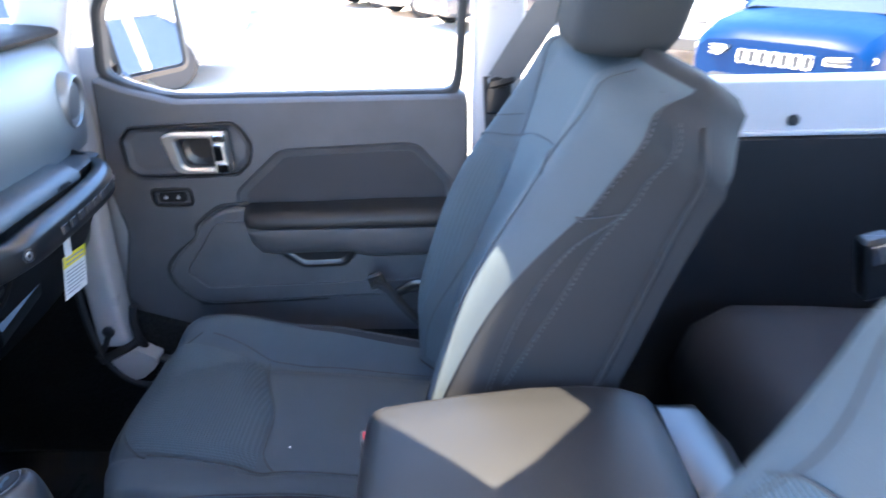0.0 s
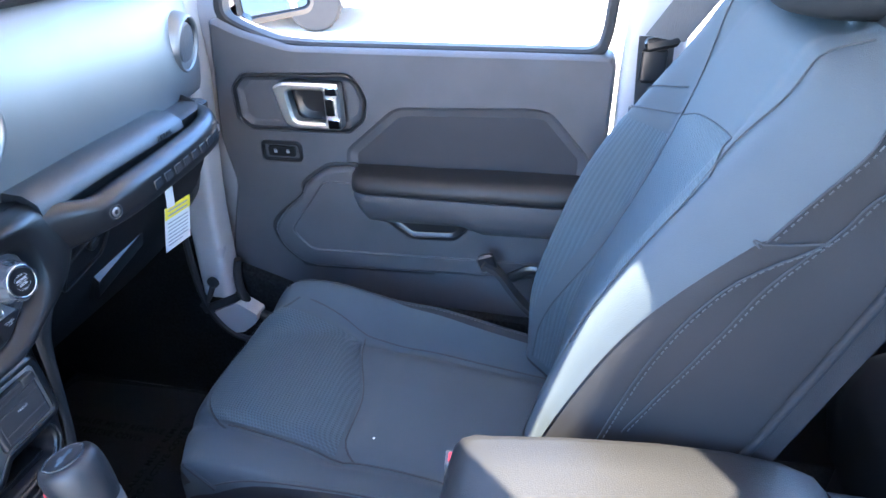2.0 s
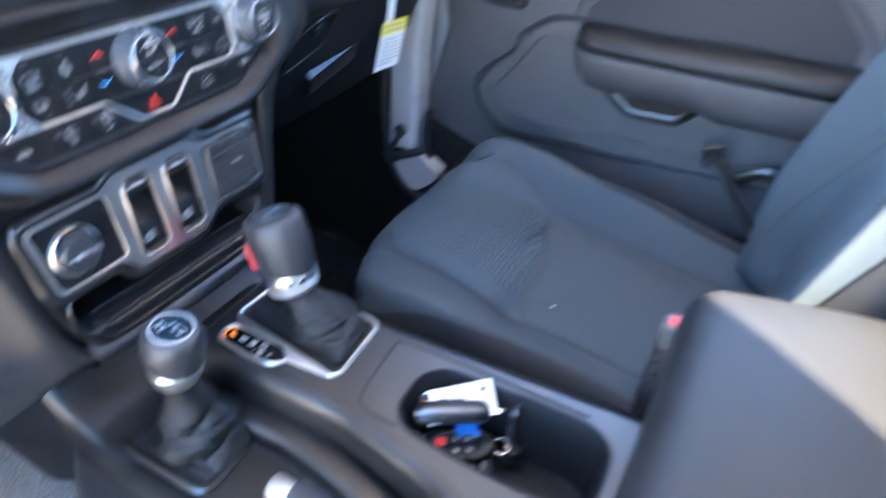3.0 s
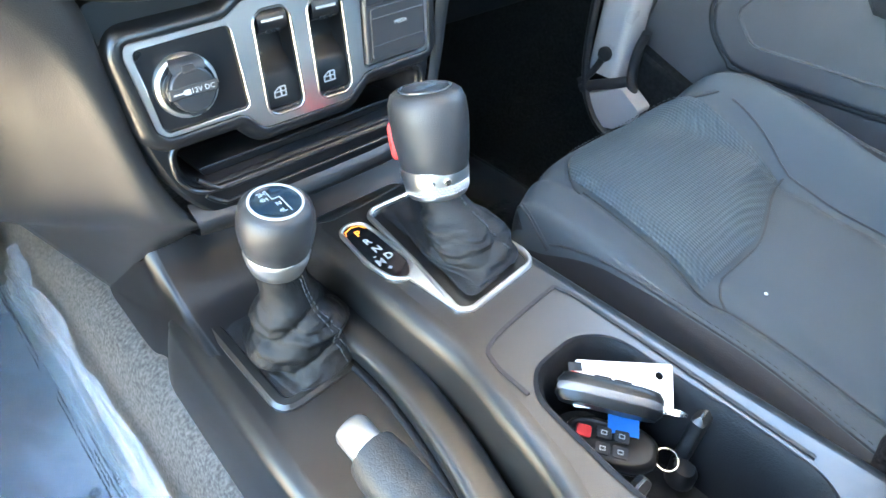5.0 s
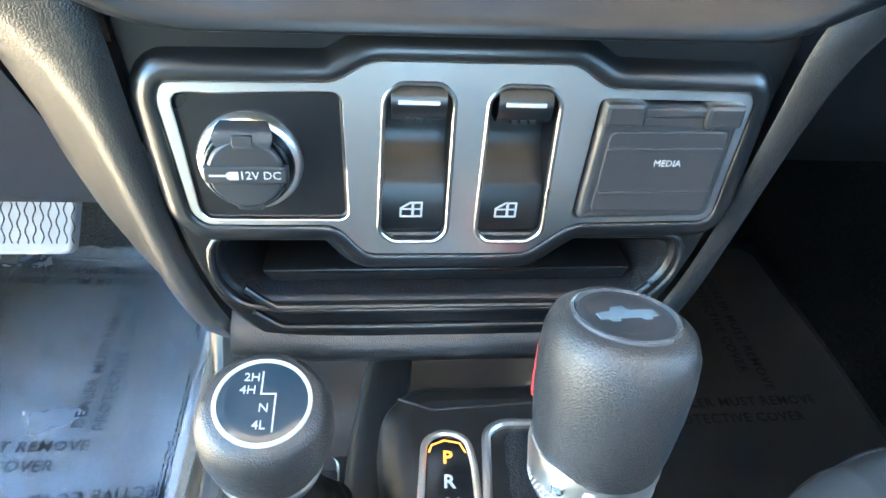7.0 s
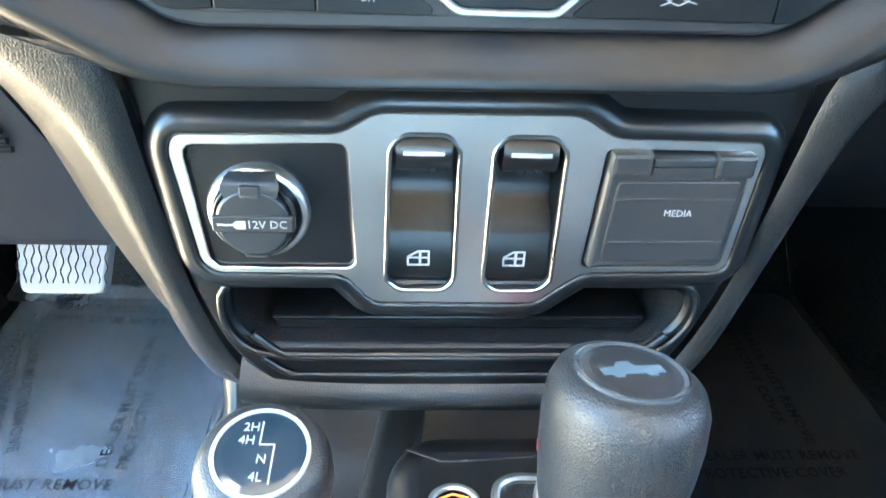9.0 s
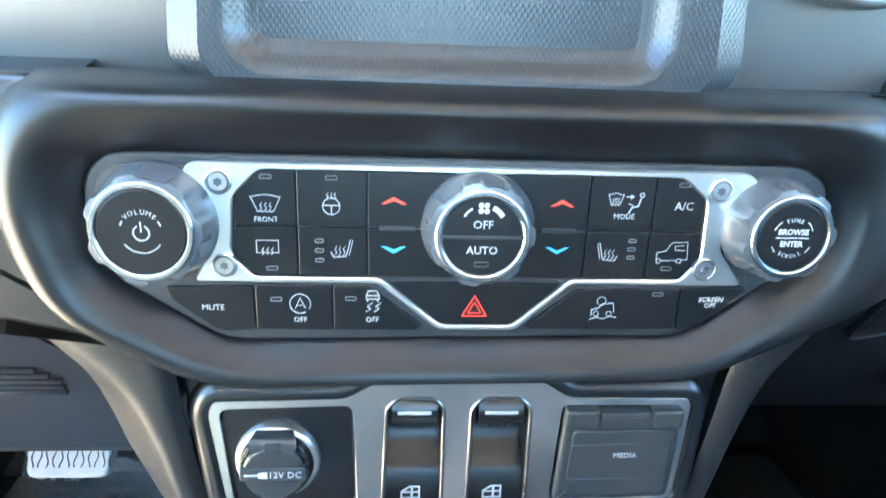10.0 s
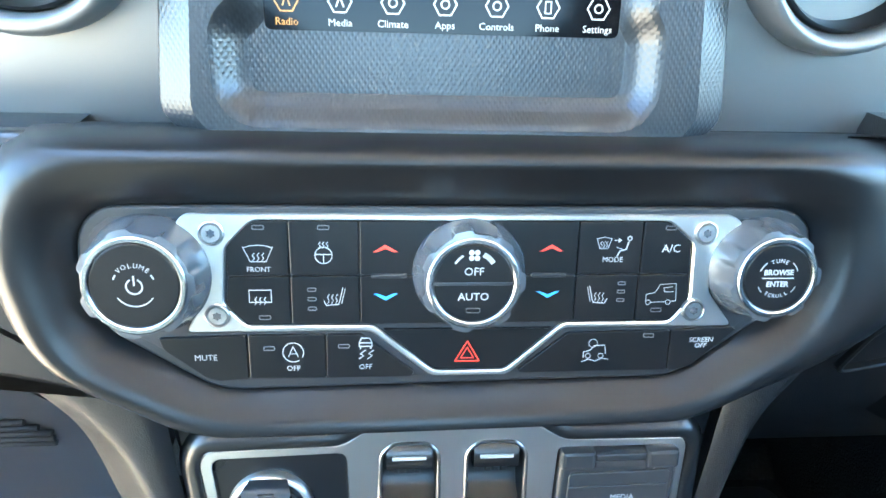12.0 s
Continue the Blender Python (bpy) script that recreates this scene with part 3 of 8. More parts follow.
# lock switch
bm = bmesh.new()
rim(bm, rpoly([(-0.012, 1.142), (0.055, 1.142), (0.062, 1.134), (0.062, 1.110), (0.055, 1.102), (-0.012, 1.102), (-0.018, 1.110), (-0.018, 1.134)], 0.006, 3), 0.008, -0.004, 0.005, DW, 0.002)
lock = part("lock_switch", bm, M_SOFT, door)
bm = bmesh.new()
slab(bm, rpoly([(-0.005, 1.132), (0.049, 1.132), (0.049, 1.112), (-0.005, 1.112)], 0.006, 4), -0.004, 0.003, DW, 0.002)
part("lock_button", bm, M_BUTTON, lock)
bm = bmesh.new()
for u in (0.010, 0.034):
    fill(bm, [(u - 0.003, 1.119), (u + 0.003, 1.119), (u + 0.003, 1.124), (u - 0.003, 1.124)], 0.003, DW)
    stroke(bm, arc(u - (0.001 if u < 0.02 else 0), 1.124, 0.0022, 0, 180, 6), 0.0009, 0.003, DW)
part("lock_symbol", bm, M_INK, lock)
# raised lower panel with its stepped front edge
low = rpoly([(0.165, 1.104), (0.122, 1.100), (0.100, 1.092), (0.060, 1.062), (0.052, 1.038), (0.030, 1.020), (0.004, 0.995), (-0.016, 0.962), (-0.004, 0.925), (0.030, 0.893), (0.062, 0.884), (0.586, 0.905), (0.586, 1.03), (0.165, 1.03)], 0.012, 4)
bm = bmesh.new()
slab(bm, low, -0.002, 0.014, DW, 0.009, 4)
part("lower_panel", bm, M_DOOR, door, smooth=50)
bm = bmesh.new()
rim(bm, rpoly([(0.10, 1.075), (0.02, 0.965), (0.058, 0.924), (0.30, 0.930), (0.58, 0.938), (0.58, 1.075)], 0.014, 4), 0.004, 0.010, 0.0165, DW, 0.002)
part("panel_crease", bm, M_DOOR, door)
bm = bmesh.new()
seam = smooth_path([(0.70, -u, v) for u, v in ((0.165, 1.104), (0.122, 1.103), (0.098, 1.095), (0.056, 1.062), (0.049, 1.036), (0.0, 0.994), (-0.020, 0.962), (-0.008, 0.923), (0.028, 0.889), (0.062, 0.880), (0.30, 0.888))], 4)
sweep(bm, seam, 0.004, 0.003, up=(1, 0, 0), n=6)
part("panel_gap", bm, M_RUBBER, door)
# pull pocket under the armrest
pk = rpoly([(0.196, 1.022), (0.262, 0.972), (0.345, 0.976), (0.388, 1.022)], 0.012, 4)
bm = bmesh.new()
loft(bm, [at_w(inset(pk, -0.004), 0.013), at_w(inset(pk, -0.002), 0.019), at_w(inset(pk, 0.003), 0.0195), at_w(inset(pk, 0.006), 0.016), at_w(inset(pk, 0.012), 0.0145)], DW, cap1=True)
part("pull_pocket", bm, M_SOFT, door)
# armrest: a padded bar, upper pad and lower body parted by a seam
bm = bmesh.new()
secs = []
for u, k in ((0.163, 0.55), (0.168, 0.8), (0.180, 0.95), (0.20, 1), (0.30, 1), (0.42, 1), (0.52, 1), (0.57, 0.95), (0.585, 0.85)):
    d = 0.060 * k
    zt, zb = 1.103 - 0.006 * (1 - k) + 0.004 * (u > 0.4), 1.075
    secs.append([DW @ Vector((u, v, w)) for v, w in ((zt, -0.01), (zt, d * 0.6), (zt - 0.003, d * 0.85), (zt - 0.010, d), (zb + 0.006, d * 1.02), (zb + 0.001, d * 0.97), (zb, d * 0.9), (zb, -0.01))])
loft(bm, secs, cap0=True, cap1=True)
part("armrest_pad", bm, M_VINYL, door, "padded vinyl armrest top", smooth=60)
bm = bmesh.new()
secs = []
for u, k, b in ((0.165, 0.6, 1.05), (0.172, 0.85, 1.03), (0.190, 0.97, 1.012), (0.22, 1, 1.010), (0.36, 1, 1.012), (0.40, 1, 1.000), (0.50, 1, 1.002), (0.585, 0.9, 1.005)):
    d = 0.058 * k
    secs.append([DW @ Vector((u, v, w)) for v, w in ((1.074, -0.01), (1.074, d * 0.9), (1.072, d * 0.98), (1.060, d), (b + 0.03, d * 0.93), (b + 0.012, d * 0.8), (b + 0.002, d * 0.6), (b, 0.0), (b, -0.01))])
loft(bm, secs, cap0=True, cap1=True)
part("armrest_body", bm, M_DOOR, door, smooth=60)
# window channel and seal
wo = rpoly([(-0.062, 1.352), (-0.03, 1.334), (0.03, 1.312), (0.09, 1.309), (0.55, 1.309), (0.566, 1.316), (0.572, 1.34), (0.595, 1.70), (0.57, 1.73), (0.16, 1.73), (0.06, 1.60), (-0.045, 1.46)], 0.016, 4)
bm = bmesh.new()
rim(bm, inset(wo, -0.014), 0.017, -0.045, -0.018, DW, 0.004)
part("window_seal", bm, M_RUBBER, door)
# door mirror outside the glass
mir = thing("door_mirror", "black plastic door mirror with a clear glass", "mirror")
MW = basis((0.93, 0.068, 1.415), (0.876, -0.48, 0), (0.03, 0.05, 1))
mo = rpoly([(-0.085, -0.105), (0.09, -0.105), (0.10, 0.11), (-0.095, 0.11)], 0.025, 4)
bm = bmesh.new()
loft(bm, [at_w(inset(mo, 0.05), -0.10), at_w(inset(mo, 0.012), -0.07), at_w(inset(mo, -0.004), -0.02), at_w(inset(mo, -0.004), 0.004), at_w(inset(mo, 0.006), 0.006), at_w(inset(mo, 0.010), 0.0)], MW, cap0=True, cap1=True)
part("housing", bm, M_PLASTIC, mir)
bm = bmesh.new()
slab(bm, inset(mo, 0.012), 0.0, 0.003, MW)
part("mirror_glass", bm, M_MIRROR, mir)
bm = bmesh.new()
sweep(bm, smooth_path([(0.76, 0.06, 1.30), (0.83, 0.09, 1.29), (0.90, 0.12, 1.32)], 5), 0.022, 0.03)
part("arm", bm, M_PLASTIC, mir)

# ---- seats ----


SPINE = smooth_path([(0, -0.540, 0.84), (0, -0.572, 1.0), (0, -0.632, 1.20), (0, -0.684, 1.35), (0, -0.735, 1.455)], 8)


def back_w(s):
    """Half the width of the backrest."""
    return 0.222 - 0.012 * sstep(0.0, 0.3, 1 - s) - 0.060 * sstep(0.80, 1.0, s) ** 2


def back_pt(u, s, off=0.0):
    """A point on the front of the backrest: u across (-1 to 1), s from the bottom (0) to the top (1)."""
    f = s * (len(SPINE) - 1)
    i = min(int(f), len(SPINE) - 2)
    p = SPINE[i].lerp(SPINE[i + 1], f - i)
    t = (SPINE[i + 1] - SPINE[i]).normalized()
    n = Vector((0, t.z, -t.y))
    w = back_w(s)
    b = (0.066 if u > 0 else 0.05) * (1 - 0.8 * sstep(0.40, 0.85, s)) * (0.7 + 0.3 * sstep(0.0, 0.25, s))
    lum = 0.012 * math.exp(-((s - 0.3) / 0.18) ** 2)
    th = 0.17
    over = max(0.0, abs(u) - 1)
    u = max(-1.0, min(1.0, u))
    y = b * sstep(0.46, 0.72, abs(u)) + lum * (1 - abs(u)) - (0.42 * th if u > 0 else 0.30 * th) * max(0, (abs(u) - (0.72 if u > 0 else 0.78)) / (0.28 if u > 0 else 0.22)) ** (2.4 if u > 0 else 3.0) - 0.040 * sstep(0.88, 1.0, s) ** 2
    if over:   # round on to the side of the backrest
        return p + Vector((math.copysign(w + 0.010 * sstep(0, 0.35, over) + off, u), 0, 0)) + n * (y + (min(y - 0.012, -0.148 * (1 - 0.25 * sstep(0.80, 1.0, s))) - y) * min(1, over / 0.5))
    return p + Vector((w * u, 0, 0)) + n * (y + off)


CUSH_Y = [-0.56, -0.50, -0.42, -0.34, -0.26, -0.17, -0.10, -0.055, -0.025, -0.008, 0.001, 0.004, -0.002]
CUSH_D = [0.0, 0.0, 0.0, 0.001, -0.003, 0.007, 0.010, 0.007, -0.001, -0.016, -0.040, -0.075, -0.13]

CUSH = smooth_path([(a, b, 0) for a, b in zip(CUSH_Y, CUSH_D)], 24)


def cush_pt(u, q, off=0.0):
    """A point on the top of the cushion: u across, q from the back (0) to the front (1) and down its face."""
    h = q * (len(CUSH) - 1)
    j = min(int(h), len(CUSH) - 2)
    g = CUSH[j].lerp(CUSH[j + 1], h - j)
    y, d = g.x, g.y
    w = 0.218 - 0.018 * sstep(0.65, 0.95, q)
    bol = (0.078 if u > 0 else 0.034) * (sstep(0.64 - 0.34 * sstep(0.34, 0.62, q), 0.94, u) if u > 0 else sstep(0.46, 0.88, -u)) * (1 - 0.9 * (sstep(0.30, 0.74, q) if u < 0 else sstep(0.34, 0.90, q))) * (0.72 + 0.28 * sstep(0.0, 0.3, q))
    edge = 0.10 * max(0, (abs(u) - 0.84) / 0.16) ** 2.4
    front = (0.105 if u < 0 else 0.062) * abs(u) ** 2.6 * sstep(0.40, 0.92, q)
    dip = 0.009 * math.exp(-((u + 0.46) / 0.07) ** 2) + 0.010 * math.exp(-((u - 0.70) / 0.07) ** 2)
    dip += 0.009 * math.exp(-((q - 0.345 - 0.035 * sstep(0.0, 0.7, u)) / 0.022) ** 2) * sstep(0.75, 0.6, abs(u - 0.12))
    z = 0.836 + d + bol - edge - dip + 0.13 * (min(y, -0.06) + 0.287)
    return Vector((w * u, y - front + off * sstep(0.6, 0.9, q), z + off))


def frange(a, b, n):
    return [a + (b - a) * i / (n - 1) for i in range(n)]


def stitches(bm, pts, r=0.0005, dash=0.0045, gap=0.0025):
    """Short raised threads along a line."""
    run, on = 0.0, []
    for a, b in zip(pts, pts[1:]):
        seg = (b - a).length
        k = 0.0
        while k < seg:
            ph = (run + k) % (dash + gap)
            if ph < dash:
                e = min(seg, k + dash - ph)
                p, q = a.lerp(b, k / seg), a.lerp(b, e / seg)
                if (q - p).length > 0.002:
                    sweep(bm, [p, (p + q) / 2 + Vector((0, 0, 0.0004)), q], r, n=4)
                k = e + 1e-5
            else:
                k += dash + gap - ph + 1e-5
        run += seg


def curve(pts, x):
    """A smooth line through (x, value) pairs."""
    n = len(pts)
    slope = [(pts[min(i + 1, n - 1)][1] - pts[max(i - 1, 0)][1]) / (pts[min(i + 1, n - 1)][0] - pts[max(i - 1, 0)][0]) for i in range(n)]
    for i in range(n - 1):
        (x0, v0), (x1, v1) = pts[i], pts[i + 1]
        if x <= x1:
            h = x1 - x0
            t = max(0, x - x0) / h
            return (1 + 2 * t) * (1 - t) ** 2 * v0 + t * (1 - t) ** 2 * h * slope[i] + t * t * (3 - 2 * t) * v1 + t * t * (t - 1) * h * slope[i + 1]
    return pts[-1][1]


def left_u(s):
    return curve(((0, 0.64), (0.13, 0.62), (0.35, 0.50), (0.52, 0.37), (0.66, 0.39), (0.75, 0.48), (0.9, 0.64), (1, 0.70)), s)


def right_u(s):
    return curve(((0, -0.66), (0.40, -0.76), (0.60, -0.80), (0.656, -0.80), (0.75, -0.74), (0.86, -0.80), (1, -0.86)), s)


def top_s(u):
    return curve(((-0.90, 0.64), (-0.82, 0.690), (-0.7, 0.727), (-0.5, 0.733), (0.10, 0.694), (0.385, 0.656), (0.7, 0.60)), u)


def flank_us(y, z):
    """Across and along the backrest, for a place on its inboard flank in side view."""
    q, best = Vector((0, y, z)), None
    for k in range(801):
        s = k / 800
        f = s * (len(SPINE) - 1)
        i = min(int(f), len(SPINE) - 2)
        t = (SPINE[i + 1] - SPINE[i]).normalized()
        p = SPINE[i].lerp(SPINE[i + 1], f - i)
        e = abs((q - p).dot(t))
        if best is None or e < best[0]:
            best = (e, s, p, Vector((0, t.z, -t.y)))
    _, s, p, n = best
    y0 = (back_pt(-1, s) - p).dot(n)
    y1 = min(y0 - 0.012, -0.148 * (1 - 0.25 * sstep(0.80, 1.0, s)))
    return -1.0001 - 0.5 * min(1, max(0, ((q - p).dot(n) - y0) / (y1 - y0))), s


def flank_line(pts, off=0.0012):
    us = [flank_us(*p) for p in pts]
    return [back_pt(p.x, p.y, off) for p in smooth_path([(u, s, 0) for u, s in us], 8)]


SEAM_SIDE = sorted(tuple(reversed(flank_us(*p))) for p in ((-0.520, 0.95), (-0.575, 1.075), (-0.628, 1.175), (-0.656, 1.229), (-0.684, 1.264), (-0.733, 1.303), (-0.754, 1.341), (-0.778, 1.385), (-0.800, 1.418)))
SEAM_FRONT = [(0.0, -0.86), (0.25, -0.90), (0.45, -0.95)] + sorted(tuple(reversed(flank_us(*p))) for p in ((-0.690, 1.300), (-0.701, 1.328), (-0.710, 1.364), (-0.724, 1.392), (-0.745, 1.430)))


def make_seat(name, label):
    seat = thing(name, label, "seat", "front seats")
    us = frange(-1, 1, 81)
    ss = frange(0, 1, 72)
    bm = bmesh.new()
    loops = []
    for s in ss:
        front = [back_pt(u, s) for u in [-1.5, -1.35, -1.2, -1.08] + us + [1.08, 1.2, 1.35, 1.5]]
        f = s * (len(SPINE) - 1)
        i = min(int(f), len(SPINE) - 2)
        t = (SPINE[i + 1] - SPINE[i]).normalized()
        n = Vector((0, t.z, -t.y))
        c = SPINE[i].lerp(SPINE[i + 1], f - i)
        th = 0.168
        w = front[-1].x
        back = [c + Vector((w * u * (1 - 0.03 * abs(u)), 0, 0)) - n * (th * (1 - 0.14 * max(0, (abs(u) - 0.6) / 0.4) ** 2)) for u in frange(1, -1, 25)]
        loops.append(front + back)
    top = [p.lerp(sum(loops[-1], Vector()) / len(loops[-1]), 0.35) + Vector((0, 0, 0.012)) for p in loops[-1]]
    mid = [p.lerp(sum(loops[-1], Vector()) / len(loops[-1]), 0.08) + Vector((0, 0, 0.013)) for p in loops[-1]]
    top = [p + Vector((0, 0, 0.009)) for p in top]
    loft(bm, loops + [mid, top], cap0=True, cap1=True)
    back = part("backrest", bm, M_SIDE, seat, "charcoal cloth shell of the backrest, darkened further for shade", smooth=60)
    bm = bmesh.new()   # lighter cloth over the front
    loft(bm, [[back_pt(a + (0.985 - a) * w, q, 0.0024) for w in frange(0, 1, 90)] for q in frange(0.01, 1.0, 90) for a in (curve(SEAM_FRONT, q),)], closed=False)
    part("back_front", bm, M_FABRIC, back, "dark grey cloth front of the backrest", smooth=60)
    bm = bmesh.new()   # perforated inserts of the backrest
    vs, ws = frange(0.05, 1, 60), frange(0, 1, 70)
    loft(bm, [[back_pt(left_u(v * 0.66) + (right_u(v * 0.66) - left_u(v * 0.66)) * w, v * top_s(left_u(v * 0.66) + (right_u(v * 0.66) - left_u(v * 0.66)) * w), 0.0036) for w in ws] for v in vs], closed=False)
    part("back_insert", bm, M_MESH, back, "perforated cloth centre panel")
    bm = bmesh.new()
    loft(bm, [[back_pt(left_u(q) + 0.05 + (0.86 - left_u(q) - 0.05) * w, q * (1 + 0.06 * (1 - w)), 0.0034) for w in frange(0, 1, 30)] for q in frange(0.05, 0.575, 44)], closed=False)
    part("bolster_insert", bm, M_MESH, back, "perforated cloth bolster panel")
    lines = [[back_pt(left_u(q), q, 0.0026) for q in frange(0.03, 0.97, 40)],
             [back_pt(right_u(q), q, 0.0026) for q in frange(0.40, 0.98, 30)],
             [back_pt(u, top_s(u), 0.0026) for u in frange(0.385, -0.80, 30)],
             [back_pt(0.86 - (0.86 - left_u(0.66)) * w, 0.575 + 0.085 * w ** 0.8, 0.0026) for w in frange(0, 1, 14)],
             [back_pt(0.85 - 0.33 * w, 0.63 + 0.07 * w, 0.0026) for w in frange(0, 1, 14)],
             [back_pt(0.90, q, 0.0026) for q in frange(0.03, 0.95, 40)],
             [back_pt(curve(SEAM_SIDE, q), q, 0.0026) for q in frange(0.02, 0.92, 44)],
             flank_line([(-0.612, 1.075), (-0.650, 1.152), (-0.678, 1.208), (-0.702, 1.257), (-0.734, 1.303)]),
             flank_line([(-0.690, 1.300), (-0.701, 1.328), (-0.710, 1.364), (-0.724, 1.392), (-0.745, 1.430)], 0.0030),
             flank_line([(-0.660, 1.304), (-0.689, 1.298), (-0.712, 1.299), (-0.735, 1.304)], 0.0030),
             flank_line([(-0.715, 1.06), (-0.735, 1.116), (-0.769, 1.223), (-0.790, 1.290), (-0.806, 1.358), (-0.812, 1.385)], 0.0005)]
    bm = bmesh.new()   # seams, with threads beside them
    for ln in lines[:10]:
        sweep(bm, [p + Vector((0, 0.0012, 0)) for p in ln], 0.0009, n=5)
    part("seam", bm, M_SEAM, back)
    bm = bmesh.new()
    sweep(bm, lines[10], 0.0045, n=9)
    part("piping", bm, M_SIDE, back, smooth=80)
    for ln, d in ((lines[3], 0.004), (lines[5], -0.004), (lines[6], 0.0), (lines[7], 0.0), (lines[8], 0.0)):
        th = bmesh.new()
        stitches(th, [p + (Vector((d, 0.002, 0.0)) if d else Vector((-0.0008, -0.0042, 0.0030))) for p in ln], 0.0007)
        part("stitching", th, M_THREAD, back)
    # cushion
    qs = frange(0, 1, 90)
    bm = bmesh.new()
    rows = []
    for q in qs:
        topr = [cush_pt(u, q) for u in us]
        a, b = topr[0], topr[-1]
        low_z = 0.66
        rows.append(topr + [Vector((b.x * 0.99, b.y, min(b.z, 0.76))), Vector((b.x * 0.94, b.y - 0.01, low_z)), Vector((a.x * 0.94, a.y - 0.01, low_z)), Vector((a.x * 0.99, a.y, min(a.z, 0.76)))])
    loft(bm, rows, cap0=True, cap1=True)
    cush = part("cushion", bm, M_FABRIC, seat, smooth=60)
    for s in (-1, 1):
        bm = bmesh.new()
        rows = []
        for q in frange(0.0, 0.80, 70):
            u0 = curve(((0, 0.82), (0.30, 0.85), (0.40, 0.905), (0.50, 0.95), (0.80, 0.95)), q)
            a = cush_pt(s, q)
            rows.append([cush_pt(s * (u0 + (1 - u0) * w), q, 0.0012) for w in frange(0, 1, 8)] + [Vector((a.x * 0.99 + s * 0.0012, a.y, min(a.z, 0.76))), Vector((a.x * 0.94 + s * 0.0012, a.y - 0.01, 0.66))])
        loft(bm, rows, closed=False)
        part("cushion_side", bm, M_SIDE, cush, "charcoal cloth cushion side", smooth=60)
    bm = bmesh.new()
    loft(bm, [[cush_pt(u, 0.803 + 0.197 * v - 0.26 * max(0, (abs(u) - 0.72) / 0.22) ** 1.5 * (1 - v), 0.0012) + Vector((0, 0.0012, 0)) for u in frange(-0.93, 0.93, 60)] for v in frange(0, 1, 16)], closed=False)
    part("cushion_skirt", bm, M_SIDE, cush, "charcoal cloth cushion front", smooth=60)

    def front_q(u):
        return 0.665 - 0.16 * max(0, (abs(u - 0.12) - 0.25) / 0.40) ** 2.2

    bm = bmesh.new()
    loft(bm, [[cush_pt(u, 0.350 + 0.035 * sstep(0.0, 0.7, u) + (front_q(u) - 0.355 - 0.035 * sstep(0.0, 0.7, u)) * v, 0.0034) for u in frange(-0.44, 0.66, 80)] for v in frange(0, 1, 60)], closed=False)
    part("cushion_insert", bm, M_MESH, cush, "perforated cloth front panel")
    bm = bmesh.new()
    lines = [[cush_pt(-0.46, q, 0.0008) for q in frange(0.02, 0.53, 30)], [cush_pt(0.70 + 0.05 * sstep(0.3, 0.5, q), q, 0.0008) for q in frange(0.02, 0.49, 30)],
             [cush_pt(u, front_q(u), 0.0008) for u in frange(-0.50, 0.75, 36)],
             [cush_pt(u, 0.345 + 0.035 * sstep(0.0, 0.7, u) - 0.03 * max(0, (abs(u - 0.12) - 0.4) / 0.2) ** 2 * (u < 0), 0.0004) for u in frange(-0.46, 0.70, 24)],
             [cush_pt(u, 0.80 - 0.32 * max(0, (abs(u) - 0.72) / 0.22) ** 1.5, 0.0008) for u in frange(-0.94, 0.9, 50)],
             [cush_pt(curve(((0, -0.80), (0.30, -0.83), (0.40, -0.89), (0.50, -0.94)), q), q, 0.0008) for q in frange(0.02, 0.48, 30)],
             [cush_pt(0.88, q, 0.0008) for q in frange(0.02, 0.60, 36)]]
    for ln in lines:
        sweep(bm, ln, 0.0015, n=5)
    for ln in ([p + Vector((0, 0.006, 0.0002)) for p in lines[2]], [p + Vector((0, -0.002, 0.005)) for p in lines[4]], [p + Vector((0.005, 0, 0.001)) for p in lines[5]],
               [p + Vector((-0.005, 0, 0.0008)) for p in lines[6]], [p + Vector((-0.005, 0, 0.0004)) for p in lines[0]]):
        th = bmesh.new()
        stitches(th, ln)
        part("stitching", th, M_THREAD, cush)
    part("seam", bm, M_SEAM, cush)
    # head restraint
    bm = bmesh.new()
    secs = []
    for z, k in ((1.462, 0.72), (1.468, 0.86), (1.485, 0.97), (1.53, 1.0), (1.60, 1.0), (1.64, 0.92), (1.655, 0.75)):
        secs.append([Vector((x * k, -0.752 - (z - 1.46) * 0.22 + y * k, z - 0.022)) for x, y in rpoly([(-0.12, -0.055), (0.12, -0.055), (0.13, 0.02), (0.075, 0.062), (-0.075, 0.062), (-0.13, 0.02)], 0.03, 4)])
    loft(bm, secs, cap0=True, cap1=True)
    part("headrest", bm, M_HEADREST, seat, "black cloth head restraint", smooth=60)
    for s in (-1, 1):
        bm = bmesh.new()
        sweep(bm, [Vector((s * 0.06, -0.765, 1.38)), Vector((s * 0.06, -0.762, 1.45))], 0.006, n=10, up=(1, 0, 0))
        part("headrest_post", bm, M_CHROME, seat)
    # rails and riser under the cushion
    bm = bmesh.new()
    box(bm, (0, -0.30, 0.60), (0.34, 0.42, 0.13), bevel=0.01)
    part("seat_base", bm, M_RUBBER, seat)
    for s in (-1, 1):
        bm = bmesh.new()
        box(bm, (s * 0.17, -0.30, 0.515), (0.04, 0.50, 0.04), bevel=0.004)
        part("rail", bm, M_STEEL, seat)
    return seat


passenger = make_seat("bucket_seat", "dark grey cloth front seat with perforated inserts, upright")
passenger.location = (0.385, 0, 0)
driver_seat = copy_thing(passenger, pose(-0.385, -0.185, -0.050, -6) @ Matrix.Diagonal((-1, 1, 1, 1)))

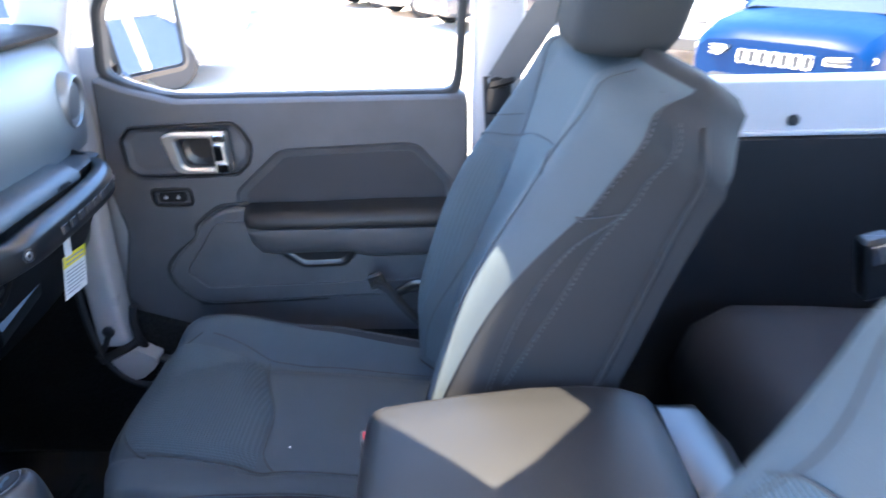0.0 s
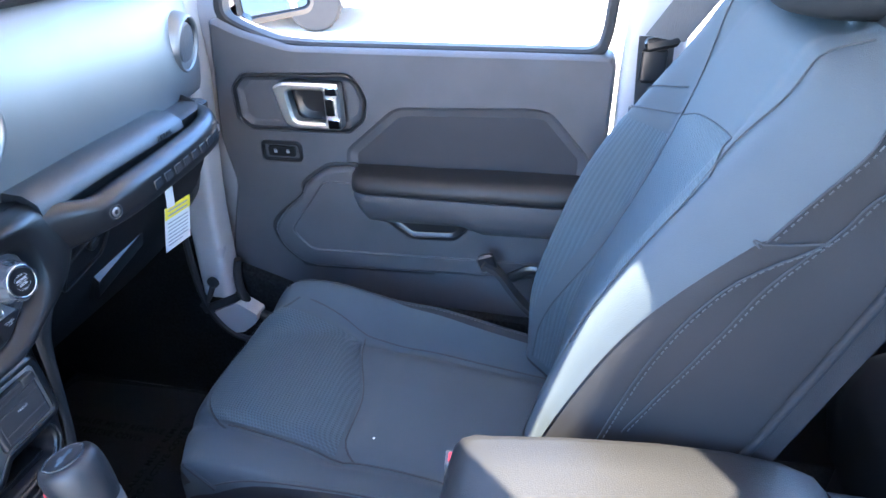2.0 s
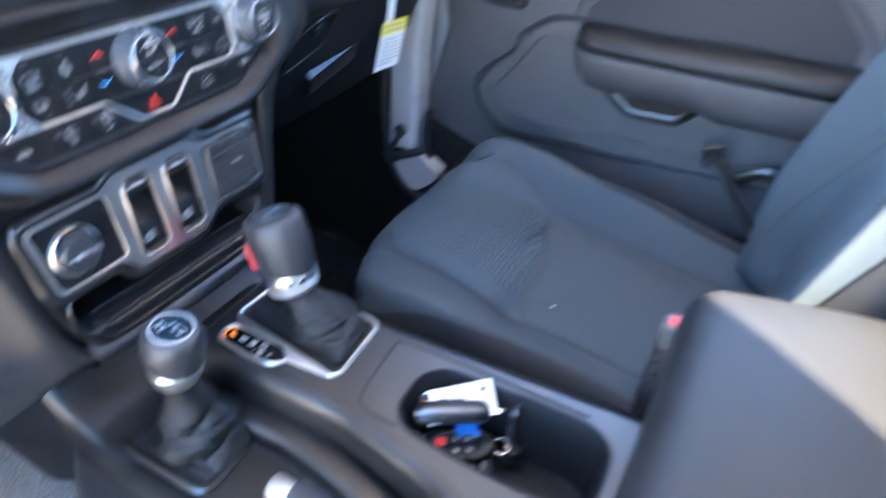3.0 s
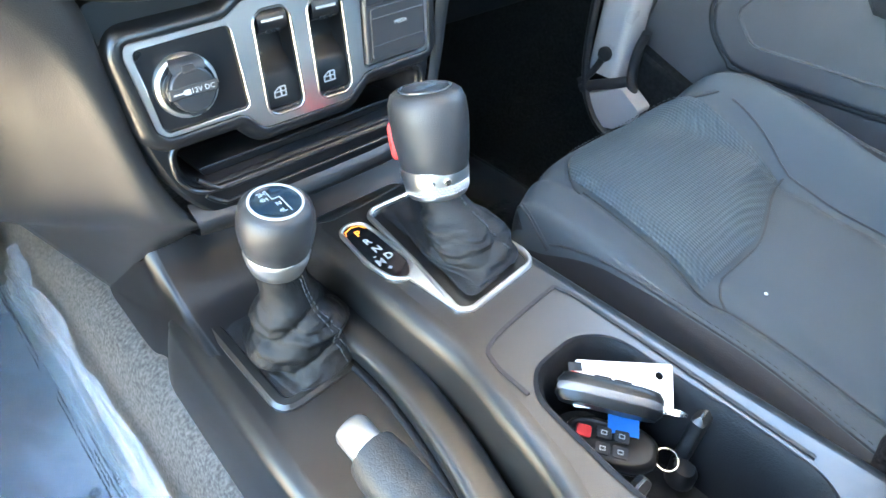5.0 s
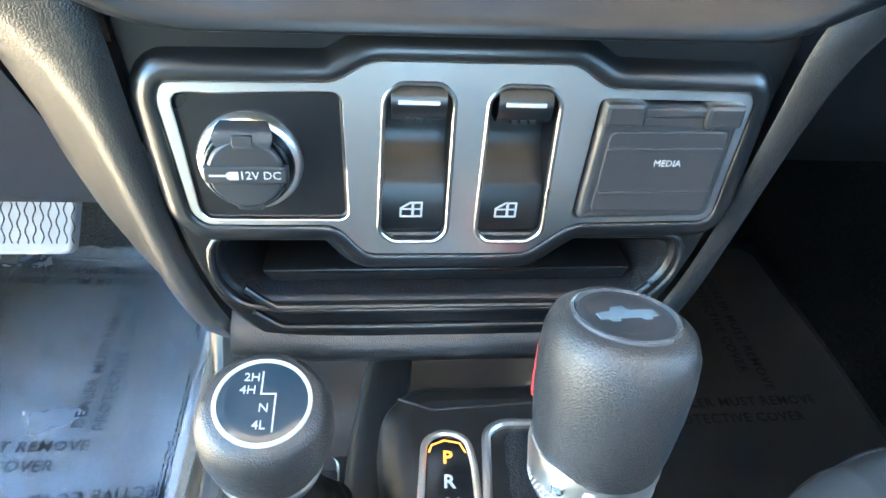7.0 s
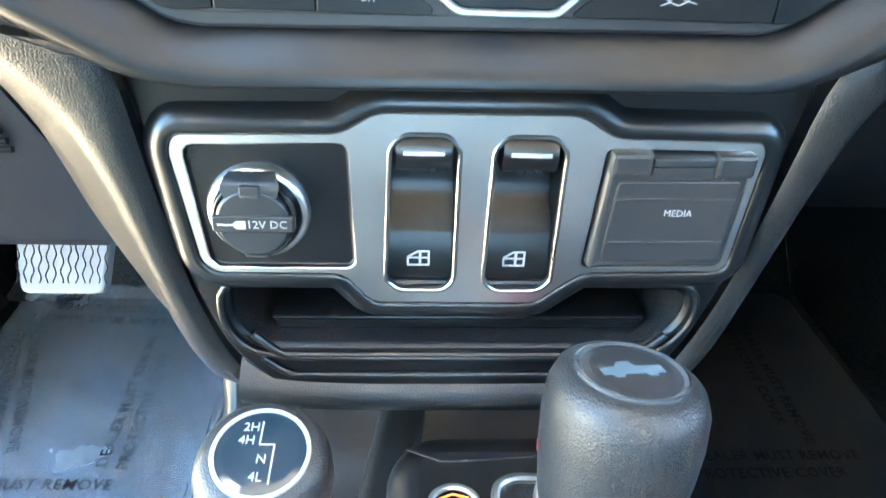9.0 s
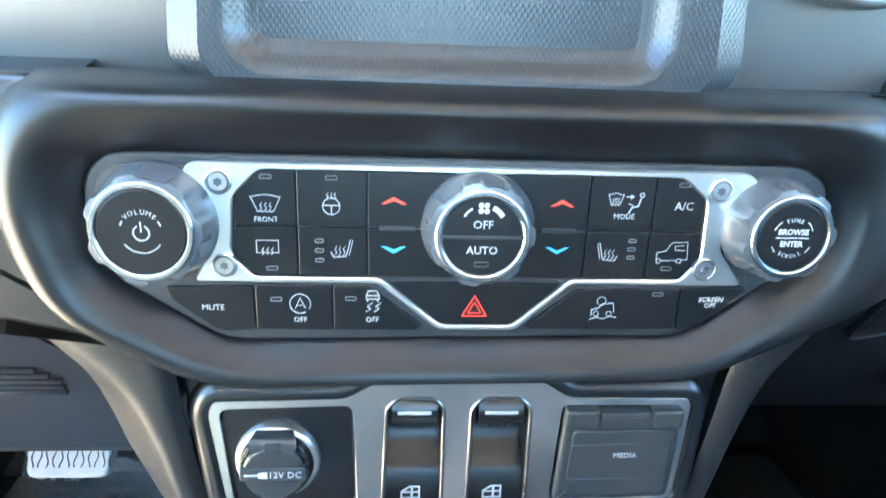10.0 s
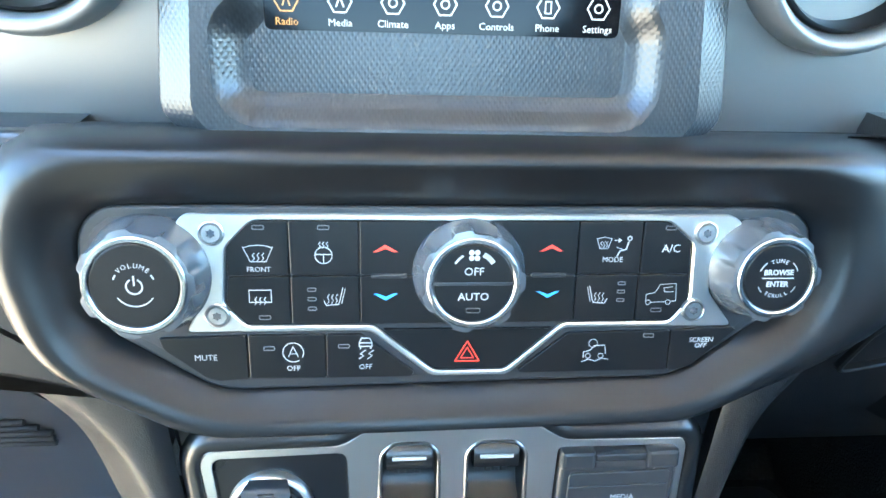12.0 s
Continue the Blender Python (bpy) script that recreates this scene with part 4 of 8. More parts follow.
bm = bmesh.new()   # a crumb on the passenger's cushion
lathe(bm, [(0.0017, 0.0), (0.0019, 0.0008), (0.0010, 0.0018)], T(*(cush_pt(-0.277, 0.302) + Vector((0.385, 0, 0.0034)))), 8)
tagged(finish("crumb", bm, M_PAPER), "tiny white crumb on the dark seat cushion", "crumb")

# rear bench
bench = thing("rear_bench", "dark grey cloth rear bench seat", "rear seat")
bm = bmesh.new()
secs = []
for x, k in ((0.02, 0.55), (0.024, 0.70), (0.034, 0.83), (0.05, 0.91), (0.075, 0.965), (0.11, 1.0), (0.3, 1.01), (0.55, 1.0), (0.60, 0.96), (0.63, 0.88), (0.65, 0.6)):
    secs.append([(x, y, 0.62 + z * k) for y, z in ((-1.55, 0.0), (-1.05, 0.0), (-1.02, 0.18), (-1.04, 0.26), (-1.10, 0.305), (-1.25, 0.30), (-1.50, 0.28), (-1.55, 0.26))])
loft(bm, secs, cap0=True, cap1=True)
part("cushion", bm, M_SIDE, bench, smooth=70)
bm = bmesh.new()
loft(bm, [[(x, -1.50 - k, 0.85), (x, -1.62 - k, 1.35), (x, -1.68, 1.38), (x, -1.74, 1.35), (x, -1.66, 0.85)] for x, k in ((-0.62, 0.03), (-0.58, 0), (0.58, 0), (0.62, 0.03))], cap0=True, cap1=True)
part("backrest", bm, M_FABRIC, bench, smooth=60)
bm = bmesh.new()
slab(bm, rpoly([(-0.6, -1.5), (0.0, -1.5), (0.0, -1.02), (-0.6, -1.02)], 0.03), 0.62, 0.93, None, 0.03)
part("cushion", bm, M_SIDE, bench, smooth=60)
bm = bmesh.new()
box(bm, (0, -1.25, 0.56), (1.2, 0.4, 0.13))
part("bench_base", bm, M_RUBBER, bench)

# ---- centre console ----
console = thing("center_console", "black plastic centre console with cup holders", "console")
TOP = 0.935
right = rpoly([(-0.020, -0.004), (-0.038, -0.022), (-0.033, -0.11), (-0.030, -0.20), (-0.048, -0.30), (-0.075, -0.36), (-0.080, -0.46), (0.115, -0.46), (0.104, -0.30), (0.098, -0.16), (0.088, -0.03), (0.076, -0.004)], 0.022, 5)
cups = rpoly([(-0.012, -0.262), (0.004, -0.246), (0.046, -0.245), (0.066, -0.262), (0.070, -0.330), (0.072, -0.345), (0.072, -0.408), (0.056, -0.428), (0.000, -0.428), (-0.016, -0.41), (-0.018, -0.33)], 0.014, 4)
bm = bmesh.new()
loops = [at_w(inset(right, -0.006), 0.60), at_w(inset(right, -0.003), 0.86), at_w(right, TOP - 0.016)]
loft(bm, loops)
rings = [at_w(inset(right, 0.016 * (1 - math.cos(a))), TOP - 0.016 + 0.016 * math.sin(a)) for a in (0, 0.4, 0.8, 1.2, math.pi / 2)]
rows = loft(bm, rings)
edge_loop = rows[-1]
hole = [bm.verts.new(p) for p in at_w(cups, TOP)]
es = [bm.edges.get((a, b)) for a, b in zip(edge_loop, edge_loop[1:] + edge_loop[:1])]
es += [bm.edges.new((a, b)) for a, b in zip(hole, hole[1:] + hole[:1])]
bmesh.ops.triangle_fill(bm, use_beauty=True, use_dissolve=False, edges=es)
part("shift_housing", bm, M_CONSOLE, console, smooth=50)
bm = bmesh.new()   # the well of the cup holders
loft(bm, [at_w(inset(cups, -0.004), TOP + 0.0006), at_w(inset(cups, -0.001), TOP + 0.0016), at_w(inset(cups, 0.003), TOP - 0.004), at_w(inset(cups, 0.005), TOP - 0.03), at_w(inset(cups, 0.008), TOP - 0.075)], cap1=True)
part("cup_well", bm, M_DARKTRIM, console, smooth=50)
for x, y in ((0.066, -0.338), (-0.012, -0.338)):
    bm = bmesh.new()
    box(bm, (x, y, TOP - 0.035), (0.022, 0.010, 0.06), bevel=0.004)
    part("cup_divider", bm, M_PLASTIC, console)
bm = bmesh.new()
lathe(bm, [(0.010, 0), (0.010, 0.010), (0.007, 0.014)], T(0.05, -0.345, TOP - 0.06), 16)
part("divider_knob", bm, M_SOFT, console)
# small lined tray ahead of the cups
bm = bmesh.new()
sweep(bm, [Vector((p[0], p[1], TOP + 0.0006)) for p in smooth_path([(-0.016, -0.255, 0), (-0.014, -0.222, 0), (0.0, -0.208, 0), (0.066, -0.201, 0), (0.076, -0.206, 0), (0.080, -0.240, 0), (0.082, -0.40, 0)], 6)], 0.0018, 0.001, n=6)
part("tray_groove", bm, M_RUBBER, console)
# lower left half with the transfer lever and the hand brake
left = rpoly([(-0.146, 0.040), (-0.148, -0.02), (-0.150, -0.14), (-0.153, -0.60), (-0.03, -0.60), (-0.03, 0.040)], 0.03, 6)
bm = bmesh.new()
loft(bm, [at_w(inset(left, -0.022), 0.74), at_w(inset(left, -0.016), 0.80), at_w(inset(left, -0.009), 0.835)] + [at_w(inset(left, 0.016 * (1 - math.cos(a)) - 0.004), 0.870 - 0.016 + 0.016 * math.sin(a)) for a in (0, 0.3, 0.6, 0.9, 1.2, math.pi / 2)], cap1=True)
part("lower_housing", bm, M_CONSOLE, console, smooth=50)
bm = bmesh.new()   # double ridge beside the shift housing
RIDGE = smooth_path([(-0.026, 0.062, 0.912), (-0.030, 0.032, 0.894), (-0.040, -0.02, 0.884), (-0.044, -0.09, 0.884), (-0.043, -0.16, 0.883), (-0.054, -0.235, 0.882), (-0.074, -0.31, 0.880), (-0.086, -0.36, 0.880), (-0.095, -0.5, 0.892)], 6)
sweep(bm, RIDGE, 0.0150, 0.0115, n=24, square=0.6)
part("side_ridge", bm, M_CONSOLE, console, smooth=60)
bm = bmesh.new()   # joint beside the ridge
sweep(bm, [p + Vector((-0.0165, 0, 0.8712 - p.z)) for p in RIDGE if p.y > -0.40], 0.0028, 0.0014, n=8)
part("ridge_joint", bm, M_DARKTRIM, console, smooth=60)
bm = bmesh.new()   # raised edge at the front of the shift housing
sweep(bm, [Vector(p) for p in ((-0.027, -0.018, 0.9355), (-0.009, -0.026, 0.9358), (0.035, -0.024, 0.9358), (0.072, -0.021, 0.9355))], 0.0011, 0.0007, n=6)
part("front_crease", bm, M_PLASTIC, console, smooth=60)
# front apron that sweeps up to the dash, drawn out to a point beside the tunnel
bm = bmesh.new()
cols = [[(-0.159, 0.164, 0.809)] * 4 + [(-0.160, 0.160, 0.800)],
        [(-0.1515, 0.1075, 0.863), (-0.1518, 0.098, 0.852), (-0.1525, 0.088, 0.842), (-0.1545, 0.078, 0.834), (-0.160, 0.07, 0.80)],
        [(-0.147, 0.074, 0.896), (-0.1465, 0.058, 0.874), (-0.1475, 0.050, 0.862), (-0.149, 0.044, 0.853), (-0.156, 0.036, 0.815)],
        [(-0.1435, 0.054, 0.912), (-0.1435, 0.043, 0.893), (-0.1430, 0.030, 0.875), (-0.1450, 0.008, 0.857), (-0.149, -0.035, 0.836)],
        [(-0.1400, 0.0505, 0.9190), (-0.1385, 0.0365, 0.9025), (-0.1380, 0.0195, 0.8872), (-0.1395, -0.002, 0.8750), (-0.1420, -0.05, 0.8640)]]
cols += [[(x, 0.048, 0.922 - d), (x, 0.035, 0.905 - d), (x, 0.018, 0.890 - d), (x, -0.004, 0.8785 - d), (x, -0.05, 0.8685 - d)] for x, d in ((-0.134, 0.0006), (-0.128, 0.0), (-0.09, 0), (-0.06, 0), (0.0, 0), (0.06, 0), (0.12, 0))]
cols = [[Vector(p) for p in c] for c in cols]
fine = [smooth_path([c[k] for c in cols], 4) for k in range(5)]
loft(bm, [smooth_path([fine[k][i] for k in range(5)], 4) for i in range(len(fine[0]))], closed=False)
part("front_apron", bm, M_BAND, console, smooth=60)
# padded storage lid
lid = bmesh.new()
secs = []
for y, k, dz in ((-0.444, 0.80, -0.034), (-0.445, 0.88, -0.016), (-0.449, 0.94, 0.000), (-0.457, 0.97, 0.012), (-0.470, 0.99, 0.020), (-0.50, 1.0, 0.029), (-0.56, 1, 0.040), (-0.64, 1, 0.049), (-0.70, 1, 0.051), (-0.745, 0.99, 0.046), (-0.775, 0.98, 0.035), (-0.79, 0.94, 0.018), (-0.795, 0.9, 0.0)):
    zt = 1.052 + dz
    hw = 0.12 * (0.96 + 0.04 * k)
    cx = 0.033
    deep = 0.36 + 0.64 * sstep(-0.462, -0.515, y)
    secs.append([(cx + sx * hw * a, y, zt - d * deep) for sx, a, d in ((-1, 0.97, 0.105), (-1, 1.0, 0.060), (-1, 1.0, 0.032), (-1, 0.985, 0.018), (-1, 0.95, 0.009), (-1, 0.88, 0.004), (-1, 0.6, 0.0), (0, 0, -0.003), (1, 0.6, 0.0), (1, 0.88, 0.003), (1, 0.95, 0.007), (1, 0.985, 0.014), (1, 1.0, 0.026), (1, 1.0, 0.060), (1, 0.97, 0.105))])
loft(lid, secs, cap0=True, cap1=True)
part("lid", lid, M_VINYL, console, "black vinyl padded storage lid, closed", smooth=60)
bm = bmesh.new()
box(bm, (0.033, -0.632, 0.84), (0.215, 0.310, 0.30), bevel=0.02)
part("storage_bin", bm, M_SOFT, console)
bm = bmesh.new()
loft(bm, [[(0.033 + x, y, z) for x, z in rpoly([(-0.115, 0.80), (0.115, 0.80), (0.118, 1.06), (0.10, 1.078), (-0.10, 1.078), (-0.118, 1.06)], 0.02, 4)] for y in (-0.786, -0.83)] + [[(0.033 + x * 0.96, -0.875, z - 0.05) for x, z in rpoly([(-0.115, 0.80), (0.115, 0.80), (0.118, 1.06), (0.10, 1.078), (-0.10, 1.078), (-0.118, 1.06)], 0.02, 4)]], cap0=True, cap1=True)
part("rear_cap", bm, M_SOFT, console, smooth=50)

# ---- gear lever ----
gear = thing("gear_lever", "black leather gear lever with a silver collar, in park", "gear lever")
GA = (Vector((0.053, -0.074, 1.060)) - Vector((0.047, -0.112, 0.935))).normalized()
GM = Matrix.Translation((0.0522, -0.0710, 1.0562)) @ Vector((0, 0, 1)).rotation_difference(GA).to_matrix().to_4x4()
bm = bmesh.new()
lathe(bm, [(0.022, -0.065), (0.0255, -0.060), (0.0272, -0.050), (0.0288, -0.035), (0.0295, -0.020), (0.0288, -0.009), (0.0265, -0.003), (0.0225, 0.0), (0.012, 0.0004)], GM @ Matrix.Diagonal((1.0, 1.06, 1, 1)), 40)
knob = part("knob", bm, M_KNOBSKIN, gear, "grained leather shift knob", smooth=60)
bm = bmesh.new()
lathe(bm, [(0.0205, -0.001), (0.0205, 0.0012), (0.0195, 0.0016), (0.0180, 0.0008), (0.0180, 0.0)], GM, 40)
part("cap_ring", bm, M_KNOB, knob)
bm = bmesh.new()
lathe(bm, [(0.0182, -0.001), (0.0182, 0.0008), (0.0150, 0.0012)], GM, 40)
part("cap", bm, M_FACE, knob, "dark glossy cap with a pale car outline")
bm = bmesh.new()
car = [(-0.012, -0.003), (-0.012, 0.001), (-0.006, 0.002), (-0.004, 0.005), (0.001, 0.0055), (0.002, 0.002), (0.012, 0.002), (0.012, -0.003), (0.009, -0.003), (0.008, -0.005), (0.005, -0.005), (0.004, -0.003), (-0.004, -0.003), (-0.005, -0.005), (-0.008, -0.005), (-0.009, -0.003)]
fill(bm, car, 0.0012, GM @ R(8))
part("cap_motif", bm, mat("pale_blue_print", (0.10, 0.14, 0.17), 0.35), knob)
bm = bmesh.new()
lathe(bm, [(0.0200, -0.083), (0.0235, -0.081), (0.0252, -0.077), (0.0262, -0.069), (0.0270, -0.062), (0.0266, -0.058), (0.024, -0.057)], GM, 48, wob=lambda a, k: 1 + (0.012 * math.cos(a - 2.4) if k > 2 else 0))
collar = part("collar", bm, M_SILVER, gear, "satin silver collar", smooth=50)
bm = bmesh.new()
for i in range(64):
    for r in range(4):
        a = 2 * math.pi * (i + 0.5 * (r % 2)) / 64
        m = GM @ R(math.degrees(a)) @ T(0.0258 - 0.0002 * r, 0, -0.0700 - 0.0021 * r)
        box(bm, (0, 0, 0), (0.0006, 0.0015, 0.0013), m)
part("knurling", bm, M_SILVER, collar)
bm = bmesh.new()
for a in (222, 248):
    lathe(bm, [(0.0028, 0), (0.0028, 0.0012), (0.0018, 0.0016)], GM @ R(a) @ T(0.0266, 0, -0.0655) @ R(90, "Y"), 12)
part("collar_screw", bm, M_CHROME, collar)
bm = bmesh.new()
loft(bm, [[GM @ R(126) @ Vector((0.027 + d, y, z)) for y, z in rpoly([(-0.008, -0.052), (0.008, -0.052), (0.009, -0.022), (-0.009, -0.022)], 0.004, 3)] for d in (-0.004, 0.003)] + [[GM @ R(126) @ Vector((0.0325, y * 0.6, -0.037 + (z + 0.037) * 0.75)) for y, z in rpoly([(-0.008, -0.052), (0.008, -0.052), (0.009, -0.022), (-0.009, -0.022)], 0.004, 3)]], cap1=True)
part("release_button", bm, M_REDKEY, gear, "red release button")


def gaiter(bm, top, r_top, axis_m, base, z_base, folds, seed, n=120, rows=96, wave=16.0, lean=(0.0, 0.0), swell=0.55):
    """A leather boot: a sleeve that hangs from the lever in slanting folds and spreads into a skirt over its frame."""
    random.seed(seed)
    loops = []
    foot = polar(base, (sum(p[0] for p in base) / len(base), sum(p[1] for p in base) / len(base)), n)
    c = sum((Vector((p.x, p.y, 0)) for p in foot), Vector()) / n
    ph = [random.uniform(0, 6.28) for _ in range(6)]
    down = axis_m @ Vector((0, 0, -1))
    hang = top + down * ((top.z - z_base) / -down.z)
    hang = Vector((hang.x + lean[0], hang.y + lean[1], z_base))
    for k in range(rows + 1):
        t = k / rows
        fall = min(1.0, t / 0.74)
        flare = sstep(0.60, 1.0, t)
        mid = top.lerp(hang, fall ** 1.1)
        mid.z = top.z + (z_base + 0.006 - top.z) * fall ** 1.05 - 0.006 * flare
        lp = []
        for i in range(n):
            a = 2 * math.pi * i / n
            r = r_top * (1 + 0.22 * sstep(0.1, 0.5, t) + swell * sstep(0.16, 0.78, t))
            ring = axis_m @ Vector((r * math.cos(a), r * math.sin(a), 0))
            ring.z *= 1 - fall
            p = mid + ring
            p = p.lerp(Vector((foot[i].x, foot[i].y, z_base)), flare)
            amp = folds * sstep(0.18, 0.50, t) * sstep(1.0, 0.90, t)
            g = abs(math.sin(0.5 * (wave * t ** 1.15 + 2.6 * math.sin(a + ph[0]) + 0.8 * math.sin(2 * a + ph[5]) + ph[1])))
            f = 1.2 * g ** 0.7 - 0.80 + 0.35 * math.sin(2 * a + 5 * t + ph[2])
            f += 0.55 * noise.noise(Vector((math.cos(a) * 1.6 + ph[3], math.sin(a) * 1.6, t * 7)))
            f += 0.30 * (0.35 - abs(noise.noise(Vector((math.cos(a) * 3.2, math.sin(a) * 3.2 + ph[4], t * 15 + math.cos(a + 1) * 2)))))
            f += 0.16 * math.sin(58 * t + 3.0 * math.sin(a + ph[2]) + 2 * noise.noise(Vector((math.cos(a) * 2, math.sin(a) * 2, t * 5)))) * sstep(0.15, 0.3, t)
            p += Vector((math.cos(a), math.sin(a), 0.25 * (1 - t))) * amp * f
            p.z = max(p.z, z_base - 0.001)
            lp.append(p)
        loops.append(lp)
    loft(bm, loops)
    return loops


GB = rpoly([(0.022, -0.045), (0.030, -0.038), (0.070, -0.040), (0.078, -0.05), (0.084, -0.158), (0.078, -0.168), (0.012, -0.172), (0.010, -0.16), (0.020, -0.115)], 0.008, 4)
bm = bmesh.new()
loops = gaiter(bm, GM @ Vector((0, 0, -0.081)), 0.0185, GM.to_3x3(), inset(GB, 0.004), TOP + 0.003, 0.0050, 4, wave=12.0, lean=(0.010, -0.022), swell=0.80)
boot = part("boot", bm, M_LEATHER, gear, "creased black leather gaiter", smooth=120)
bm = bmesh.new()
stitches(bm, [lp[96] + (lp[88] - sum(lp, Vector()) / len(lp)).normalized() * 0.0010 for lp in loops[4:92:4]], 0.0007, 0.0034, 0.0016)
part("stitching", bm, M_THREAD, boot)
# silver surround of the gear gate with the position display
bezel = thing("gear_gate", "satin silver gear gate surround with a lit position display", "gear gate")
bm = bmesh.new()
gate = rpoly([(0.016, -0.040), (0.026, -0.034), (0.072, -0.036), (0.082, -0.046), (0.090, -0.160), (0.082, -0.174), (0.008, -0.180), (-0.002, -0.172), (0.006, -0.120), (0.008, -0.112)], 0.008, 4)
rim(bm, gate, 0.0045, TOP - 0.002, TOP + 0.004, None, 0.0015)
part("frame", bm, M_SILVER, bezel)
bm = bmesh.new()   # web between the surround and the display
slab(bm, rpoly([(-0.006, -0.1215), (0.004, -0.1155), (0.0085, -0.112), (0.0075, -0.128), (0.003, -0.150), (-0.001, -0.168), (-0.0025, -0.150)], 0.002, 2), TOP - 0.002, TOP + 0.0028, None, 0.0008)
part("web", bm, M_SILVER, bezel)
bm = bmesh.new()
disp = rpoly([(-0.013, -0.046), (-0.004, -0.042), (0.006, -0.046), (0.008, -0.060), (0.007, -0.108), (-0.004, -0.122), (-0.014, -0.114), (-0.018, -0.090)], 0.007, 4)
rim(bm, inset(disp, -0.0035), 0.0035, TOP - 0.002, TOP + 0.003, None, 0.001)
part("display_frame", bm, M_SILVER, bezel)
bm = bmesh.new()
slab(bm, disp, TOP - 0.002, TOP + 0.0015, None, 0.0006)
display = part("display", bm, M_GLOSS, bezel)
for ch, x, y, mm in (("P", -0.0035, -0.0555, M_AMBER), ("R", -0.0038, -0.0685, M_PRINT), ("N", -0.0030, -0.0805, M_PRINT), ("D", -0.0005, -0.0925, M_PRINT), ("M", -0.0105, -0.0950, M_PRINT), ("-", -0.0105, -0.0865, M_PRINT), ("+", -0.0085, -0.1045, M_PRINT)):
    words(ch, 0.0098 if ch not in "-+" else 0.007, T(x, y, TOP + 0.0017) @ R(-4), mm, display, "letter", bold=0.0002)
bm = bmesh.new()
sweep(bm, [Vector((p[0], p[1], TOP + 0.0016)) for p in ((-0.0125, -0.0520), (-0.011, -0.0480), (-0.004, -0.0455), (0.0035, -0.0475), (0.006, -0.053))], 0.0006, n=5)
part("glow_line", bm, M_AMBER, display)

# ---- transfer case lever ----
tl = thing("transfer_lever", "short black four-wheel-drive lever with a ringed dial top", "lever")
TA = (Vector((-0.082, -0.077, 1.018)) - Vector((-0.090, -0.075, 0.87))).normalized()
TA = (TA + Vector((0, -0.10, 0))).normalized()
TM = Matrix.Translation((-0.082, -0.077, 1.018)) @ Vector((0, 0, 1)).rotation_difference(TA).to_matrix().to_4x4()
bm = bmesh.new()
lathe(bm, [(0.0185, -0.046), (0.0225, -0.041), (0.0255, -0.031), (0.0268, -0.020), (0.0262, -0.010), (0.0240, -0.003), (0.0205, 0.0), (0.01, 0.0004)], TM, 40)
knob = part("knob", bm, M_KNOBSKIN, tl, "round grained black knob", smooth=60)
bm = bmesh.new()
lathe(bm, [(0.0185, -0.001), (0.0185, 0.0012), (0.0181, 0.0015), (0.0170, 0.0014), (0.0166, 0.0)], TM, 40)
part("dial_ring", bm, M_PRINT, knob)
bm = bmesh.new()
lathe(bm, [(0.0168, -0.001), (0.0168, 0.0008), (0.014, 0.0010)], TM, 40)
part("dial", bm, M_DIAL, knob, "black glossy dial with sky blue in its colour")
for ch, x, y in (("2H", -0.0050, 0.0100), ("4H", -0.0060, 0.0045), ("N", 0.0005, -0.0030), ("4L", -0.0005, -0.0100)):
    words(ch, 0.0050, TM @ T(x, y, 0.0012), M_PRINT, knob, "letter")
bm = bmesh.new()
stroke(bm, [(-0.001, 0.0125), (-0.001, 0.003), (0.0045, 0.003), (0.0045, -0.0125)], 0.0006, 0.0010, TM)
part("shift_pattern", bm, M_PRINT, knob)
bm = bmesh.new()
lathe(bm, [(0.0165, -0.0605), (0.0195, -0.058), (0.0222, -0.050), (0.0236, -0.043), (0.0232, -0.0395), (0.0210, -0.038)], TM, 40)
part("collar", bm, M_SILVER, tl, "bright silver collar", smooth=60)
TB = rpoly([(-0.125, 0.0), (-0.124, -0.122), (-0.056, -0.118), (-0.055, -0.012)], 0.014, 4)
bm = bmesh.new()
loops = gaiter(bm, TM @ Vector((0, 0, -0.057)), 0.0180, TM.to_3x3(), inset(TB, 0.006), 0.8735, 0.0066, 11, wave=22.0, lean=(0.012, -0.020), swell=0.95)
boot = part("boot", bm, M_LEATHER, tl, "crumpled black leather gaiter", smooth=120)
for k in (97, 100):
    bm = bmesh.new()
    stitches(bm, [lp[k] + (lp[k] - sum(lp, Vector()) / len(lp)).normalized() * 0.0010 for lp in loops[4:92:4]], 0.0006, 0.0034, 0.0016)
    part("stitching", bm, M_THREAD, boot)
bm = bmesh.new()
rim(bm, inset(TB, -0.004), 0.012, 0.862, 0.8755, None, 0.003)
part("boot_frame", bm, M_CONSOLE, tl)

# ---- hand brake ----
hb = thing("hand_brake", "black hand brake lever with a silver push button", "hand brake")
bm = bmesh.new()
sweep(bm, smooth_path([(-0.127, -0.236, 0.962), (-0.127, -0.30, 0.957), (-0.126, -0.40, 0.945), (-0.125, -0.52, 0.905)], 6), lambda f: 0.0165 - 0.002 * (f < 0.05), 0.0175, n=18)
part("grip", bm, M_VINYL, hb, smooth=60)
bm = bmesh.new()
lathe(bm, [(0.0105, -0.010), (0.0105, 0.014), (0.0095, 0.0165), (0.006, 0.018)], Matrix.Translation((-0.127, -0.232, 0.9625)) @ Vector((0, 0, 1)).rotation_difference(Vector((0, 1, 0.08))).to_matrix().to_4x4(), 28)
part("push_button", bm, M_STEEL, hb, "satin silver release button")

